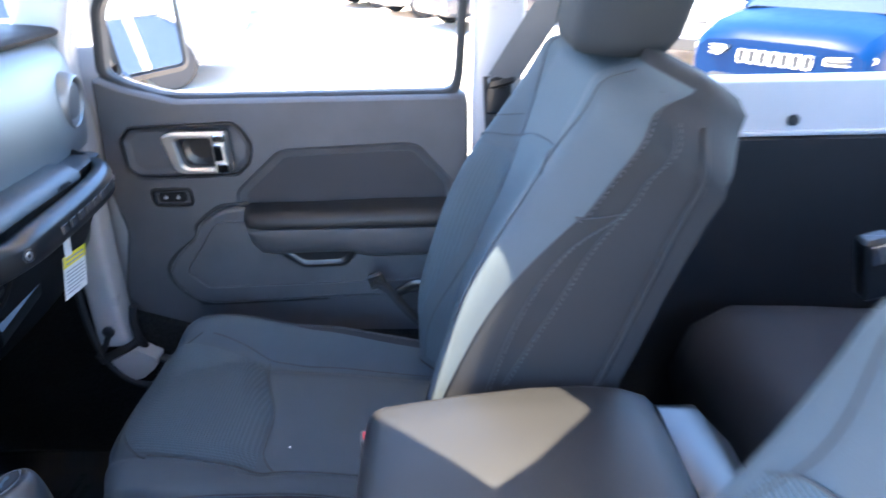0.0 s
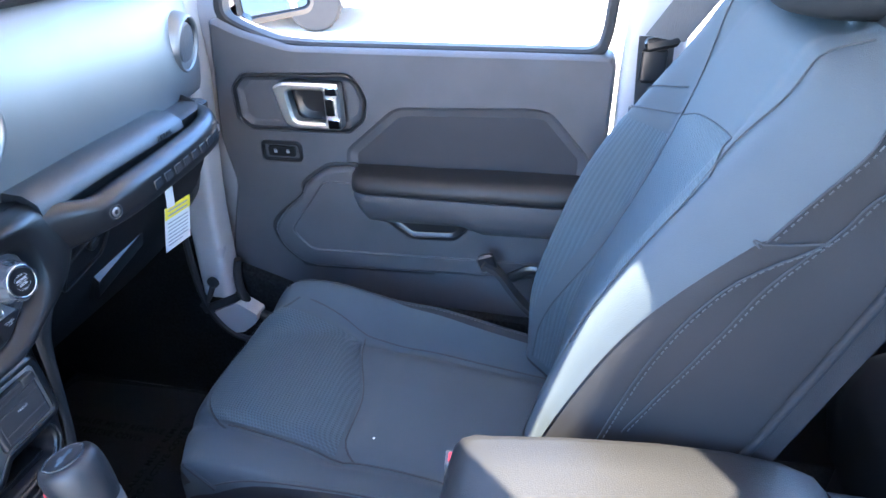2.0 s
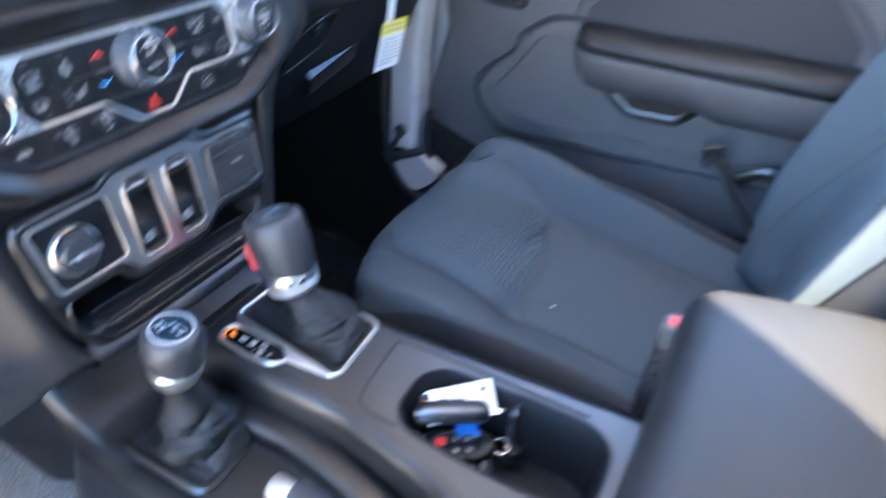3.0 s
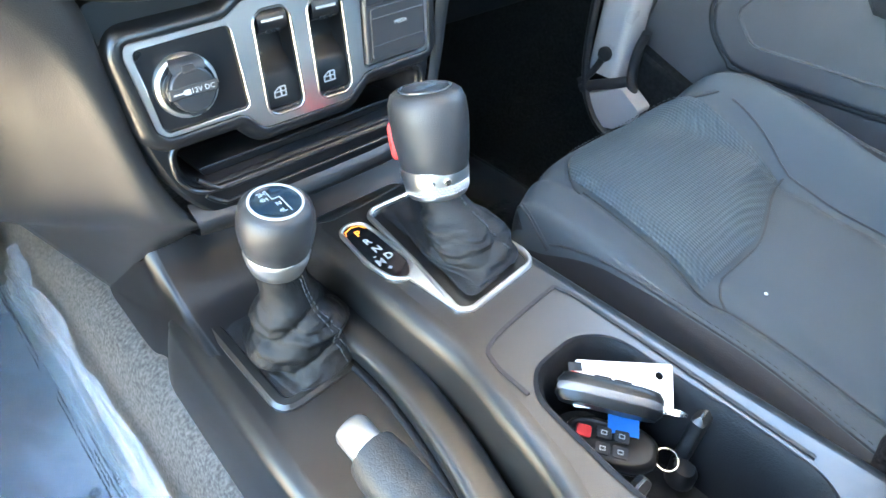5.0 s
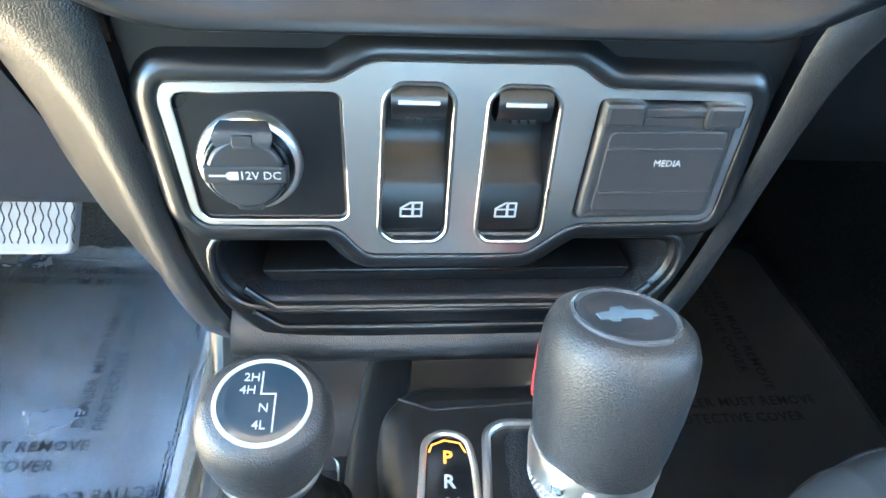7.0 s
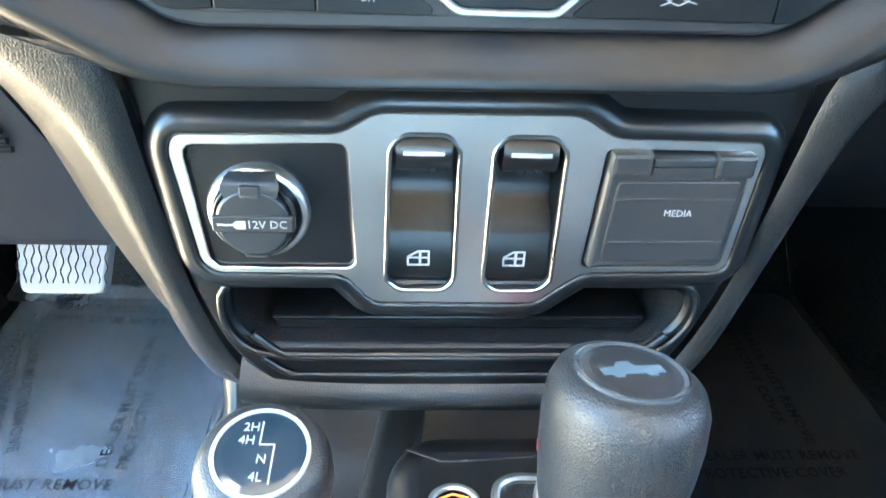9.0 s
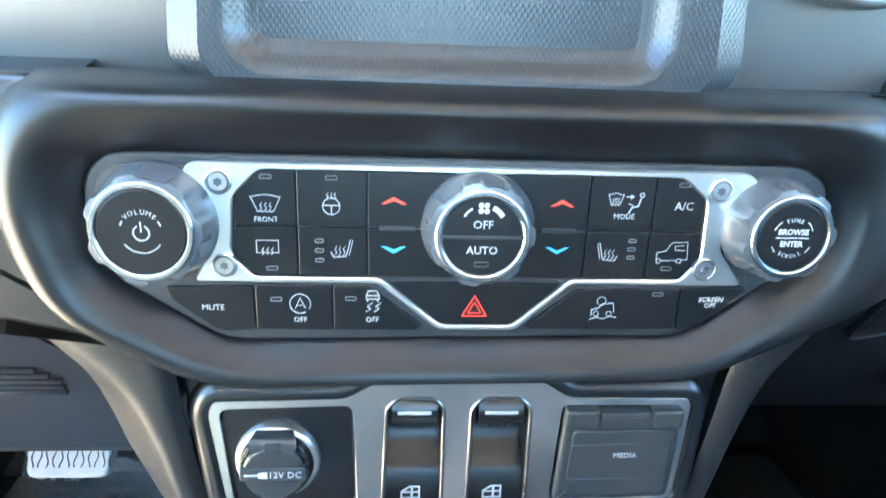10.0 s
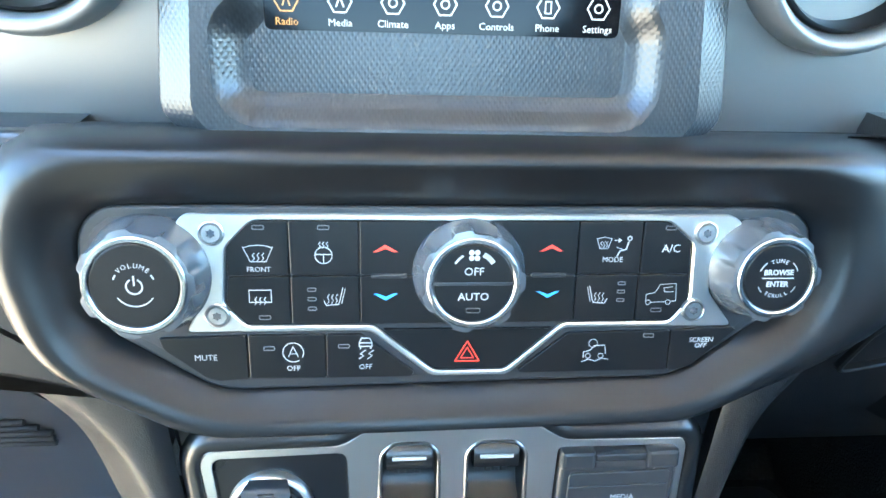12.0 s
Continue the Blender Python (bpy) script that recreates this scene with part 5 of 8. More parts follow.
# ---- dashboard ----
LEAN_UP = Vector((0, 0.134, 0.991))
HV = basis((0, 0, 1.22), (1, 0, 0), LEAN_UP)          # climate panel: u right, v up, w towards the seats
LV = basis((0, 0.006, 1.05), (1, 0, 0), LEAN_UP)      # lower switch panel
MM = 0.001


def mm(pts):
    return [(x * MM, y * MM) for x, y in pts]


dash = thing("dashboard", "black and silver-grey moulded dashboard with a painted passenger panel", "dashboard")

# band around the climate panel, running on to the grab bar
panel_out = rpoly(mm([(-146, 15), (140, 15), (153, 8), (154, -8), (148, -28), (104, -60), (94, -64), (-98, -67), (-108, -65), (-150, -38), (-158, -8), (-156, 6)]), 0.008, 4)
c0 = (0, -0.022)
band = rpoly(mm([(-192, 45), (262, 44), (270, 10), (256, -16), (222, -38), (150, -72), (122, -83), (100, -86), (-104, -88), (-136, -86), (-172, -66), (-192, -40), (-200, -10)]), 0.02, 5)
N = 160
bo, pi_ = polar(band, c0, N), polar(panel_out, c0, N)
fr = polar(inset(panel_out, -0.016), c0, N)


def mixl(a, b, t):
    return [p.lerp(q, t) for p, q in zip(a, b)]


def band_w(p):
    """How far the band stands out: rounded over the top and falling away to the sides."""
    return 0.013 - 0.030 * max(0, (p.x - 0.165) / 0.16) ** 1.3


loops = []
for base, t, w in ((bo, 0.0, -0.040), (bo, 0.0, -0.022), (bo, 0.06, -0.0145), (bo, 0.14, -0.0075), (bo, 0.24, -0.001), (bo, 0.36, 0.0045), (bo, 0.50, 0.0088), (bo, 0.66, 0.0115), (bo, 0.82, 0.0125), (bo, 1.0, 0.0112)):
    lp = mixl(base, fr, t)
    loops.append([Vector((p.x, p.y, (w if w < -0.02 else w + (band_w(p) - 0.013)) - 0.009 * (1 - t) * sstep(-0.055, -0.078, p.y) - (0.20 * sstep(0.155, 0.22, p.x) * (p.y + 0.03) if w >= -0.02 else 0.0))) for p in lp])
for t, w in ((0.35, 0.0085), (0.65, 0.004), (0.9, 0.001), (1.0, -0.002)):
    loops.append(at_w(mixl(fr, pi_, t), w))
bm = bmesh.new()
loft(bm, loops, HV)
part("center_band", bm, M_BAND, dash, "satin black band round the climate controls", smooth=70)

# fascia on the driver's side with the round start switch
bm = bmesh.new()
slab(bm, rpoly(mm([(-172, 43), (-330, 43), (-330, -58), (-206, -63.5), (-180, -69), (-148, -80), (-128, -82), (-150, -50), (-170, -20)]), 0.006, 3), -0.045, -0.007, HV, 0.005, 4)
fascia = part("driver_fascia", bm, M_SOFT, dash, "satin black fascia beside the climate controls", smooth=60)
SM = HV @ T(-0.227, -0.011, 0)
bm = bmesh.new()
lathe(bm, [(0.0290, -0.008), (0.0284, -0.0058), (0.0272, -0.0052), (0.0262, -0.0062), (0.0250, -0.0066), (0.0190, -0.0066), (0.0186, -0.0062)], SM, 64)
switch = part("start_switch", bm, M_SOCKET, fascia, "round black start switch with an amber marking", smooth=60)
bm = bmesh.new()
lathe(bm, [(0.0180, -0.007), (0.0178, -0.003), (0.0165, -0.0018), (0.008, -0.0022)], SM, 48)
part("switch_button", bm, M_BUTTON, switch, smooth=60)
bm = bmesh.new()
for a in (18, 25, 32):
    stroke(bm, [(0.0215 * math.cos(radians(a)), 0.0215 * math.sin(radians(a))), (0.0240 * math.cos(radians(a + 6)), 0.0240 * math.sin(radians(a + 6)))], 0.0010, -0.0064, SM, False, 0.00012)
part("amber_marking", bm, M_AMBER, switch)

# upper painted panels, left and right of the screen, and the padded top
PROF = [(0.052, 1.255), (0.046, 1.270), (0.041, 1.300), (0.040, 1.335), (0.043, 1.370), (0.050, 1.400), (0.062, 1.424), (0.080, 1.440)]


def sag(x):
    """The face runs straight across the middle and curves away towards the doors."""
    return 0.035 * max(0, (abs(x) - 0.40) / 0.26) ** 2


for s, nm in ((1, "passenger_panel"), (-1, "driver_panel")):
    bm = bmesh.new()
    xs = [(s * x, 0.0) for x in frange(0.095, 0.648, 30)] + [(s * 0.656, 0.006), (s * 0.661, 0.020), (s * 0.663, 0.09)]
    loft(bm, [[(x, y + sag(x) + e, z - 0.006 * max(0, (abs(x) - 0.3) / 0.3)) for y, z in PROF] for x, e in xs], closed=False)
    part(nm, bm, M_DASH, dash, "silver-grey painted dash panel", smooth=70)
bm = bmesh.new()
TOPP = [(0.080, 1.432), (0.064, 1.437), (0.061, 1.443), (0.068, 1.449), (0.110, 1.454), (0.20, 1.456), (0.52, 1.440), (0.52, 1.38)]
loft(bm, [[(x, y + sag(x) * 0.7, z - 0.006 * max(0, (abs(x) - 0.3) / 0.3)) for y, z in TOPP] for x in frange(-0.68, 0.68, 40)], closed=False)
part("top_pad", bm, M_PAD, dash, "black padded dash top", smooth=60)
# dark ledge under the painted panels
bm = bmesh.new()
for xs in (frange(-0.60, 0.57, 40),):
    loft(bm, [[(x, y + sag(x) * 0.9, z) for y, z in ((0.060, 1.262), (0.050, 1.2575), (0.020, 1.2575), (0.010, 1.253), (0.012, 1.235), (0.05, 1.20), (0.10, 1.20))] for x in xs], closed=False)
part("ledge", bm, M_PLASTIC, dash, smooth=50)
bm = bmesh.new()   # airbag strip over the grab bar
loft(bm, [[(x, y, z + 0.002 * math.sin((x - 0.24) / 0.26 * 3.14)) for y, z in ((0.050, 1.270), (0.022, 1.268), (0.006, 1.258), (0.004, 1.246), (0.02, 1.238), (0.05, 1.238))] for x in frange(0.20, 0.47, 12)], cap0=True, cap1=True)
part("airbag_strip", bm, M_PLASTIC, dash, smooth=50)
AM = basis((0.425, 0.0035, 1.252), (1, 0, 0), (0, 0.1, 1))
words("AIRBAG", 0.0095, AM, M_SOFT, dash, "embossed_lettering", 0.0006)
# grab bar
bar = bmesh.new()
secs = []
for x, y, zc, h in ((0.196, 0.002, 1.223, 0.030), (0.222, -0.008, 1.2225, 0.027), (0.240, -0.018, 1.2215, 0.0235), (0.260, -0.026, 1.2205, 0.0205), (0.30, -0.031, 1.2225, 0.0225), (0.38, -0.033, 1.2255, 0.0225), (0.46, -0.031, 1.229, 0.0225), (0.510, -0.022, 1.232, 0.022), (0.536, -0.006, 1.235, 0.0215), (0.550, 0.016, 1.238, 0.019), (0.556, 0.042, 1.246, 0.019), (0.556, 0.075, 1.256, 0.018)):
    secs.append([(x, y + a, zc + b * h) for a, b in ((0.001, -0.80), (0.0, -0.3), (0.0, 0.35), (0.003, 0.72), (0.010, 0.96), (0.018, 1.0), (0.028, 0.85), (0.032, 0.5), (0.032, -0.8), (0.024, -1.0), (0.006, -0.98))])
fine = [smooth_path([q[k] for q in secs], 4) for k in range(len(secs[0]))]
loft(bar, [[fine[k][i] for k in range(len(fine))] for i in range(len(fine[0]))], cap0=True, cap1=True)
grab = part("grab_bar", bar, M_SOFT, dash, "black moulded passenger grab bar with a raised marking", smooth=60)
for x, y, tilt in ((0.266, -0.0274, -0.12), (0.520, -0.0175, 0.40)):
    m = basis((x, y, 1.219 + (x - 0.266) * 0.045), (1, tilt, 0), (0, 0, 1))
    bm = bmesh.new()
    rim(bm, circle(0, 0, 0.0095, 28), 0.0022, -0.006, 0.0008, m, 0.0006)
    slab(bm, circle(0, 0, 0.0078, 24), -0.006, -0.0002, m)
    bolt = part("bolt_recess", bm, M_RUBBER, grab)
    bm = bmesh.new()
    lathe(bm, [(0.0058, -0.003), (0.0058, 0.0004), (0.0050, 0.0010), (0.0032, 0.0010), (0.0028, -0.001)], m, 18)
    part("bolt_head", bm, M_STEEL, bolt)
bm = bmesh.new()   # raised word on the bar: plain strokes
for i in range(8):
    x = 0.342 + i * 0.0218
    t = [(0.30, -0.031), (0.38, -0.033), (0.46, -0.031), (0.510, -0.022)]
    y = next(y0 + (y1 - y0) * (x - x0) / (x1 - x0) for (x0, y0), (x1, y1) in zip(t, t[1:]) if x <= x1)
    m = basis((x, y - 0.0006, 1.2215 + (x - 0.342) * 0.045), (1, 0.0 if x < 0.44 else 0.14, 0.045), (0, 0, 1))
    slab(bm, rpoly([(-0.0070, -0.0058), (0.0070, -0.0058), (0.0070, 0.0058), (-0.0070, 0.0058)], 0.001, 2), -0.001, 0.0014, m, 0.0005)
part("raised_marking", bm, M_FACE, grab)
# glove box under the bar
gb = bmesh.new()
loft(gb, [[(x, y + sag(x) * 0.7, z) for y, z in ((0.045, 1.205), (0.048, 1.190), (0.078, 1.12), (0.122, 1.04), (0.165, 0.975), (0.30, 0.95))] for x in frange(0.18, 0.63, 18)], closed=False)
glove = part("glove_box", gb, M_DARKTRIM, dash, "black glove box door, closed", smooth=50)
bm = bmesh.new()
rim(bm, rpoly([(-0.040, -0.050), (0.036, -0.026), (0.046, 0.028), (0.010, 0.026), (-0.038, 0.004)], 0.012, 5), 0.0035, -0.01, 0.003, basis((0.300, 0.070, 1.135), (1, 0, 0.02), (0, -0.48, 1)), 0.0012)
part("latch_recess", bm, M_SOFT, glove)
bm = bmesh.new()
loft(bm, [[(x, y, z + (x - 0.33) * 0.20) for y, z in ((0.135, 1.030), (0.108, 1.036), (0.104, 1.041), (0.098, 1.064), (0.104, 1.072), (0.12, 1.074))] for x in frange(0.330, 0.440, 6)], closed=True, cap0=True, cap1=True)
part("latch_handle", bm, M_SOFT, glove)
bm = bmesh.new()
lathe(bm, [(0.0095, -0.012), (0.0095, 0.003), (0.0075, 0.0045), (0.003, 0.0040)], basis((0.310, 0.066, 1.142), (1, 0, 0), (0, -0.48, 1)), 20)
part("lock_barrel", bm, M_PLASTIC, glove)
# end cap of the dash by the door
bm = bmesh.new()
loft(bm, [[(x, p.x + dy, p.y) for p in smooth_path([(0.17, 1.00, 0), (0.125, 1.06, 0), (0.105, 1.14, 0), (0.100, 1.21, 0), (0.108, 1.255, 0), (0.122, 1.30, 0), (0.14, 1.35, 0), (0.175, 1.398, 0), (0.30, 1.405, 0)], 4)] + [(x, 0.34, 1.0)]
     for x, dy in ((0.56, 0.02), (0.60, 0.0), (0.645, 0.004), (0.662, 0.012), (0.668, 0.03))], cap0=True, cap1=True)
part("end_cap", bm, M_PLASTIC, dash, smooth=50)


def vent(x, y, z, yaw, r=0.047):
    """Round air vent: ring, dark bore and three louvres."""
    v = thing("air_vent", "round black air vent with a satin ring and dark louvres", "air vent", "round vents")
    m = Matrix.Translation((x, y, z)) @ R(yaw) @ R(90 + 10, "X")
    bm = bmesh.new()
    lathe_ring = [(r * 0.86, -0.02), (r * 0.86, 0.008), (r * 0.90, 0.0125), (r * 0.95, 0.0135), (r * 1.0, 0.0120), (r * 1.05, 0.006), (r * 1.08, -0.006), (r * 1.08, -0.03)]
    loft(bm, [[Vector((a * math.cos(2 * math.pi * i / 48), a * math.sin(2 * math.pi * i / 48), h)) for i in range(48)] for a, h in lathe_ring], m)
    part("ring", bm, M_DASH, v, "silver-grey ring", smooth=60)
    bm = bmesh.new()
    lathe(bm, [(r * 0.87, -0.014), (r * 0.87, -0.0075)], m, 40)
    part("bore", bm, M_GAPBLACK, v)
    bm = bmesh.new()
    loft(bm, [[Vector((a * math.cos(2 * math.pi * i / 48), a * math.sin(2 * math.pi * i / 48), h)) for i in range(48)] for a, h in ((r * 0.84, -0.006), (r * 0.84, 0.006), (r * 0.80, 0.008), (r * 0.77, 0.004), (r * 0.76, -0.006))], m)
    part("inner_ring", bm, M_SOFT, v, smooth=60)
    for k in (-1, 0, 1):
        bm = bmesh.new()
        hw = r * 0.74 * math.sqrt(1 - (k * 0.52) ** 2)
        box(bm, (0, 0, 0), (2 * hw, 0.0035, 0.012), m @ T(0, k * r * 0.42, 0.002) @ R(-20, "X"), bevel=0.0012)
        part("louvre", bm, M_SOFT, v)
    return v


vent(0.166, 0.0315, 1.345, 0)
vent(-0.175, 0.0315, 1.345, 0)
v3 = vent(0.598, 0.066, 1.334, 12, 0.043)
bm = bmesh.new()   # this one is turned shut: a solid disc
lathe(bm, [(0.031, 0.0), (0.0315, 0.007), (0.029, 0.0095), (0.012, 0.0105)], Matrix.Translation((0.598, 0.066, 1.334)) @ R(12) @ R(100, "X"), 40)
part("shutter", bm, M_DOOR, v3, "shutter turned closed")

# ---- touch screen unit ----
tsu = thing("touch_screen_unit", "touch screen in a knurled dark silver surround, lit menu icons", "touch screen")
SV = basis((-0.006, 0.030, 1.2555), (1, 0, 0), (0, 0.10, 0.995))
so = rpoly(mm([(-100, -8), (103, -8), (123, 11), (119, 60), (112, 158), (-108, 158), (-117, 60), (-121, 11)]), 0.006, 4)
si = rpoly(mm([(-91, 12), (84, 12), (84, 46), (79, 54), (79, 138), (-81, 138), (-81, 54), (-91, 46)]), 0.015, 7)
bm = bmesh.new()
sf = [(p[0] * 0.875, p[1] + 0.0006) for p in so]      # the sides slope back from the front
loft(bm, [at_w(so, -0.05), at_w(so, 0.0035), at_w([(p[0] * 0.992, p[1]) for p in so], 0.0048), at_w([(p[0] * 0.885, p[1] + 0.0003) for p in so], 0.0114), at_w(sf, 0.012)], SV)
holed(bm, sf, [inset(si, -0.006)], 0.011, 0.012, SV, 0.0)
loft(bm, [at_w(inset(si, -0.006), 0.012), at_w(inset(si, -0.0045), 0.0114), at_w(inset(si, -0.002), 0.0092), at_w(inset(si, 0.001), 0.0055), at_w(inset(si, 0.004), 0.0032), at_w(inset(si, 0.008), 0.002)], SV)
part("surround", bm, M_KNURL, tsu, "knurled dark silver surround", smooth=22)
bm = bmesh.new()
slab(bm, inset(si, 0.007), -0.004, 0.002, SV)
part("chin", bm, M_KNURL, tsu)
bm = bmesh.new()
slab(bm, rpoly(mm([(-76, 45), (72, 45), (72, 134), (-76, 134)]), 0.003, 3), 0.001, 0.0032, SV)
glass = part("screen", bm, M_SCREEN, tsu, "dark glass screen")
ICX = [-67 + 21.6 * i for i in range(7)]
for i, (x, t) in enumerate(zip(ICX, ("Radio", "Media", "Climate", "Apps", "Controls", "Phone", "Settings"))):
    col = M_ICONAMBER if i == 0 else M_ICON
    words(t, 0.0041, SV @ T(x * MM, 0.0482, 0.0034), col, glass, "menu_lettering", 0.00005)
    bm = bmesh.new()
    hexa = [(x * MM + 0.0048 * math.cos(radians(60 * k)), 0.0565 + 0.0048 * math.sin(radians(60 * k))) for k in range(6)]
    stroke(bm, hexa, 0.0006, 0.0033, SV, True, 0.0001)
    if i in (0, 1):
        stroke(bm, [(x * MM - 0.0015, 0.0545), (x * MM, 0.0585), (x * MM + 0.0015, 0.0545)], 0.0006, 0.0033, SV, False, 0.0001)
    elif i == 5:
        stroke(bm, [(x * MM - 0.0012, 0.0542), (x * MM + 0.0012, 0.0542), (x * MM + 0.0012, 0.0588), (x * MM - 0.0012, 0.0588)], 0.0005, 0.0033, SV, True, 0.0001)
    else:
        stroke(bm, arc(x * MM, 0.0565, 0.0017, 0, 360, 10), 0.0006, 0.0033, SV, False, 0.0001)
    part("menu_icon", bm, col, glass)

# ---- climate control panel ----
cl = thing("climate_panel", "black climate control panel with silver trim and three round knobs", "control panel")
bm = bmesh.new()
slab(bm, panel_out, -0.012, 0.0, HV, 0.0015)
back = part("backing", bm, M_FACE, cl, "dark satin backing", smooth=50)
bm = bmesh.new()
slab(bm, inset(panel_out, 0.005), -0.001, 0.0009, HV, 0.0003)
part("button_bed", bm, M_GAPBLACK, cl)
plate_o = rpoly(mm([(-114, 11.8), (116, 11.8), (121, 7), (110, -2), (108, -22), (121, -38.3), (44.5, -38.3), (20.5, -60.3), (-13.5, -60.3), (-39.5, -38.8), (-116, -38.8), (-108, -24), (-107, -4), (-118, 6)]), 0.003, 3)
plate_i = rpoly(mm([(-87, 9.2), (88, 9.2), (99, 0), (100, -26), (92, -36.2), (44, -36.2), (19.3, -58.0), (-12.4, -58.0), (-38.5, -36.4), (-91, -36.4), (-100, -27), (-98, -2)]), 0.003, 3)
bm = bmesh.new()
holed(bm, plate_o, [plate_i], -0.001, 0.0032, HV, 0.0006)
part("trim_plate", bm, M_SILVER, cl, "brushed silver trim plate")
for u, v in ((-102.8, 4.0), (103.8, 4.2), (-102.6, -31.2), (102.0, -30.6)):
    bm = bmesh.new()
    lathe(bm, [(0.0052, 0.002), (0.0052, 0.0042), (0.0046, 0.0046), (0.0040, 0.0036), (0.0036, 0.0044), (0.0016, 0.0044), (0.0014, 0.0036)], HV @ T(u * MM, v * MM, 0), 20)
    screw = part("screw", bm, M_STEEL, cl)
    bm = bmesh.new()
    slab(bm, [((0.0020 if k % 2 else 0.0012) * math.cos(math.pi * k / 6), (0.0020 if k % 2 else 0.0012) * math.sin(math.pi * k / 6)) for k in range(12)], 0.0040, 0.00455, HV @ T(u * MM, v * MM, 0))
    part("star_recess", bm, M_KNOB, screw)


def button(pts, name="button", r=0.0012, top=0.0024, parent=None):
    bm = bmesh.new()
    slab(bm, inset(rpoly(mm(pts), r, 3), 0.00005), -0.001, top, HV, 0.0004)
    return part(name, bm, M_BUTTON, parent or cl)


def lamp(par, u, v, w=5.0, h=2.0):
    bm = bmesh.new()
    rim(bm, rpoly(mm([(u - w / 2, v - h / 2), (u + w / 2, v - h / 2), (u + w / 2, v + h / 2), (u - w / 2, v + h / 2)]), 0.0007, 2), 0.0004, 0.002, 0.0028, HV, 0.0001)
    part("indicator", bm, M_LAMPOFF, par)


def icon(par, draw, material=None):
    bm = bmesh.new()
    draw(bm)
    return part("symbol", bm, material or M_PRINT, par)


W_ = 0.0024


def S(bm, pts, wd=0.7, closed=False):
    stroke(bm, mm(pts), 0.52 * wd * MM, W_, HV, closed, 0.00012)


def F(bm, pts):
    fill(bm, mm(pts), W_, HV, 0.00012)


def waves(bm, cx, cy, n=3, step=1.9, h=3.2, wd=0.6):
    for i in range(n):
        x = cx + (i - (n - 1) / 2) * step
        S(bm, [(x - 0.4, cy - h / 2), (x + 0.4, cy - h / 6), (x - 0.4, cy + h / 6), (x + 0.4, cy + h / 2)], wd)


def word(par, text, size, u, v, **k):
    words(text, size * MM, HV @ T(u * MM, v * MM, W_ + 0.0001), M_PRINT, par, "lettering", 0.00006, **k)


T1, T0, B1, B0 = 9.0, -14.2, -14.6, -36.0
b = button([(-87, T1), (-72.8, T1), (-72.8, T0), (-97.8, T0), (-97.8, 0)])
lamp(b, -84.5, 6.2)


def front_def(bm):
    S(bm, [(-91, -2), (-88.2, -8.2), (-81.8, -8.2), (-79, -2)] + [(-85 + 6 * math.cos(radians(a)), -3.2 + 2.0 * math.sin(radians(a))) for a in (30, 60, 90, 120, 150)], 0.6, True)
    waves(bm, -85, -6.2)


icon(b, front_def)
word(b, "FRONT", 3.0, -85, -11.6)
b = button([(-97.8, B1), (-72.8, B1), (-72.8, B0), (-91, B0), (-99, -27.5)])
lamp(b, -83.5, -32.6)


def rear_def(bm):
    S(bm, [(-89.5, -20.5), (-80.5, -20.5), (-80.5, -25.8), (-89.5, -25.8)], 0.6, True)
    waves(bm, -85, -25.2)


icon(b, rear_def)
b = button([(-72.4, T1), (-44, T1), (-44, T0), (-72.4, T0)])
lamp(b, -58.3, 6.2)


def heated_wheel(bm):
    S(bm, arc(-58.5, -5.6, 3.5, 0, 360, 20), 0.7)
    S(bm, [(-61.8, -5.2), (-55.2, -5.2)], 0.8)
    S(bm, [(-58.5, -5.2), (-58.5, -9)], 0.8)
    waves(bm, -58.5, -1.2, 3, 1.5, 2.6, 0.5)


icon(b, heated_wheel)
b = button([(-72.4, B1), (-44, B1), (-44, B0), (-72.4, B0)])
for v in (-20.4, -24.6, -28.8):
    lamp(b, -63.8, v, 3.8, 1.8)


def heated_seat(bm, cx=-54.5, f=1):
    S(bm, [(cx + f * 3.6, -19.8), (cx + f * 2.2, -25.6), (cx + f * 1.6, -27), (cx - f * 3.4, -27.4), (cx - f * 4.4, -25.4)], 0.7)
    S(bm, [(cx + f * 4.6, -20), (cx + f * 3.0, -26.6)], 0.5)
    waves(bm, cx - f * 0.8, -24.6, 3, 1.7, 4, 0.5)


icon(b, heated_seat)


def chev(cx, cy, up):
    def d(bm):
        F(bm, [(cx - 5.2, cy - 1.6 * up), (cx, cy + 1.4 * up), (cx + 5.2, cy - 1.6 * up), (cx + 3.4, cy - 1.6 * up), (cx, cy - 0.2 * up), (cx - 3.4, cy - 1.6 * up)])
    return d


b = button([(-43.6, T1), (-3, T1), (-3, T0), (-43.6, T0)])
icon(b, chev(-33, -2.6, 1), M_RED)
b = button([(-43.6, B1), (-3, B1), (-3, B0), (-43.6, B0)])
icon(b, chev(-33, -24.0, -1), M_BLUE)
b = button([(6, T1), (48.4, T1), (48.4, T0), (6, T0)])
icon(b, chev(37.2, -2.4, 1), M_RED)
b = button([(6, B1), (48.4, B1), (48.4, B0), (6, B0)])
icon(b, chev(36.6, -23.4, -1), M_BLUE)
for u in (-32.0, 36.0):
    bm = bmesh.new()
    slab(bm, rpoly(mm([(u - 7, -15.4), (u + 8, -15.4), (u + 8, -13.4), (u - 7, -13.4)]), 0.0008, 2), 0.0, 0.0034, HV, 0.0005)
    part("tactile_bar", bm, M_FACE, cl)
b = button([(48.8, T1), (76.3, T1), (76.3, T0), (48.8, T0)])


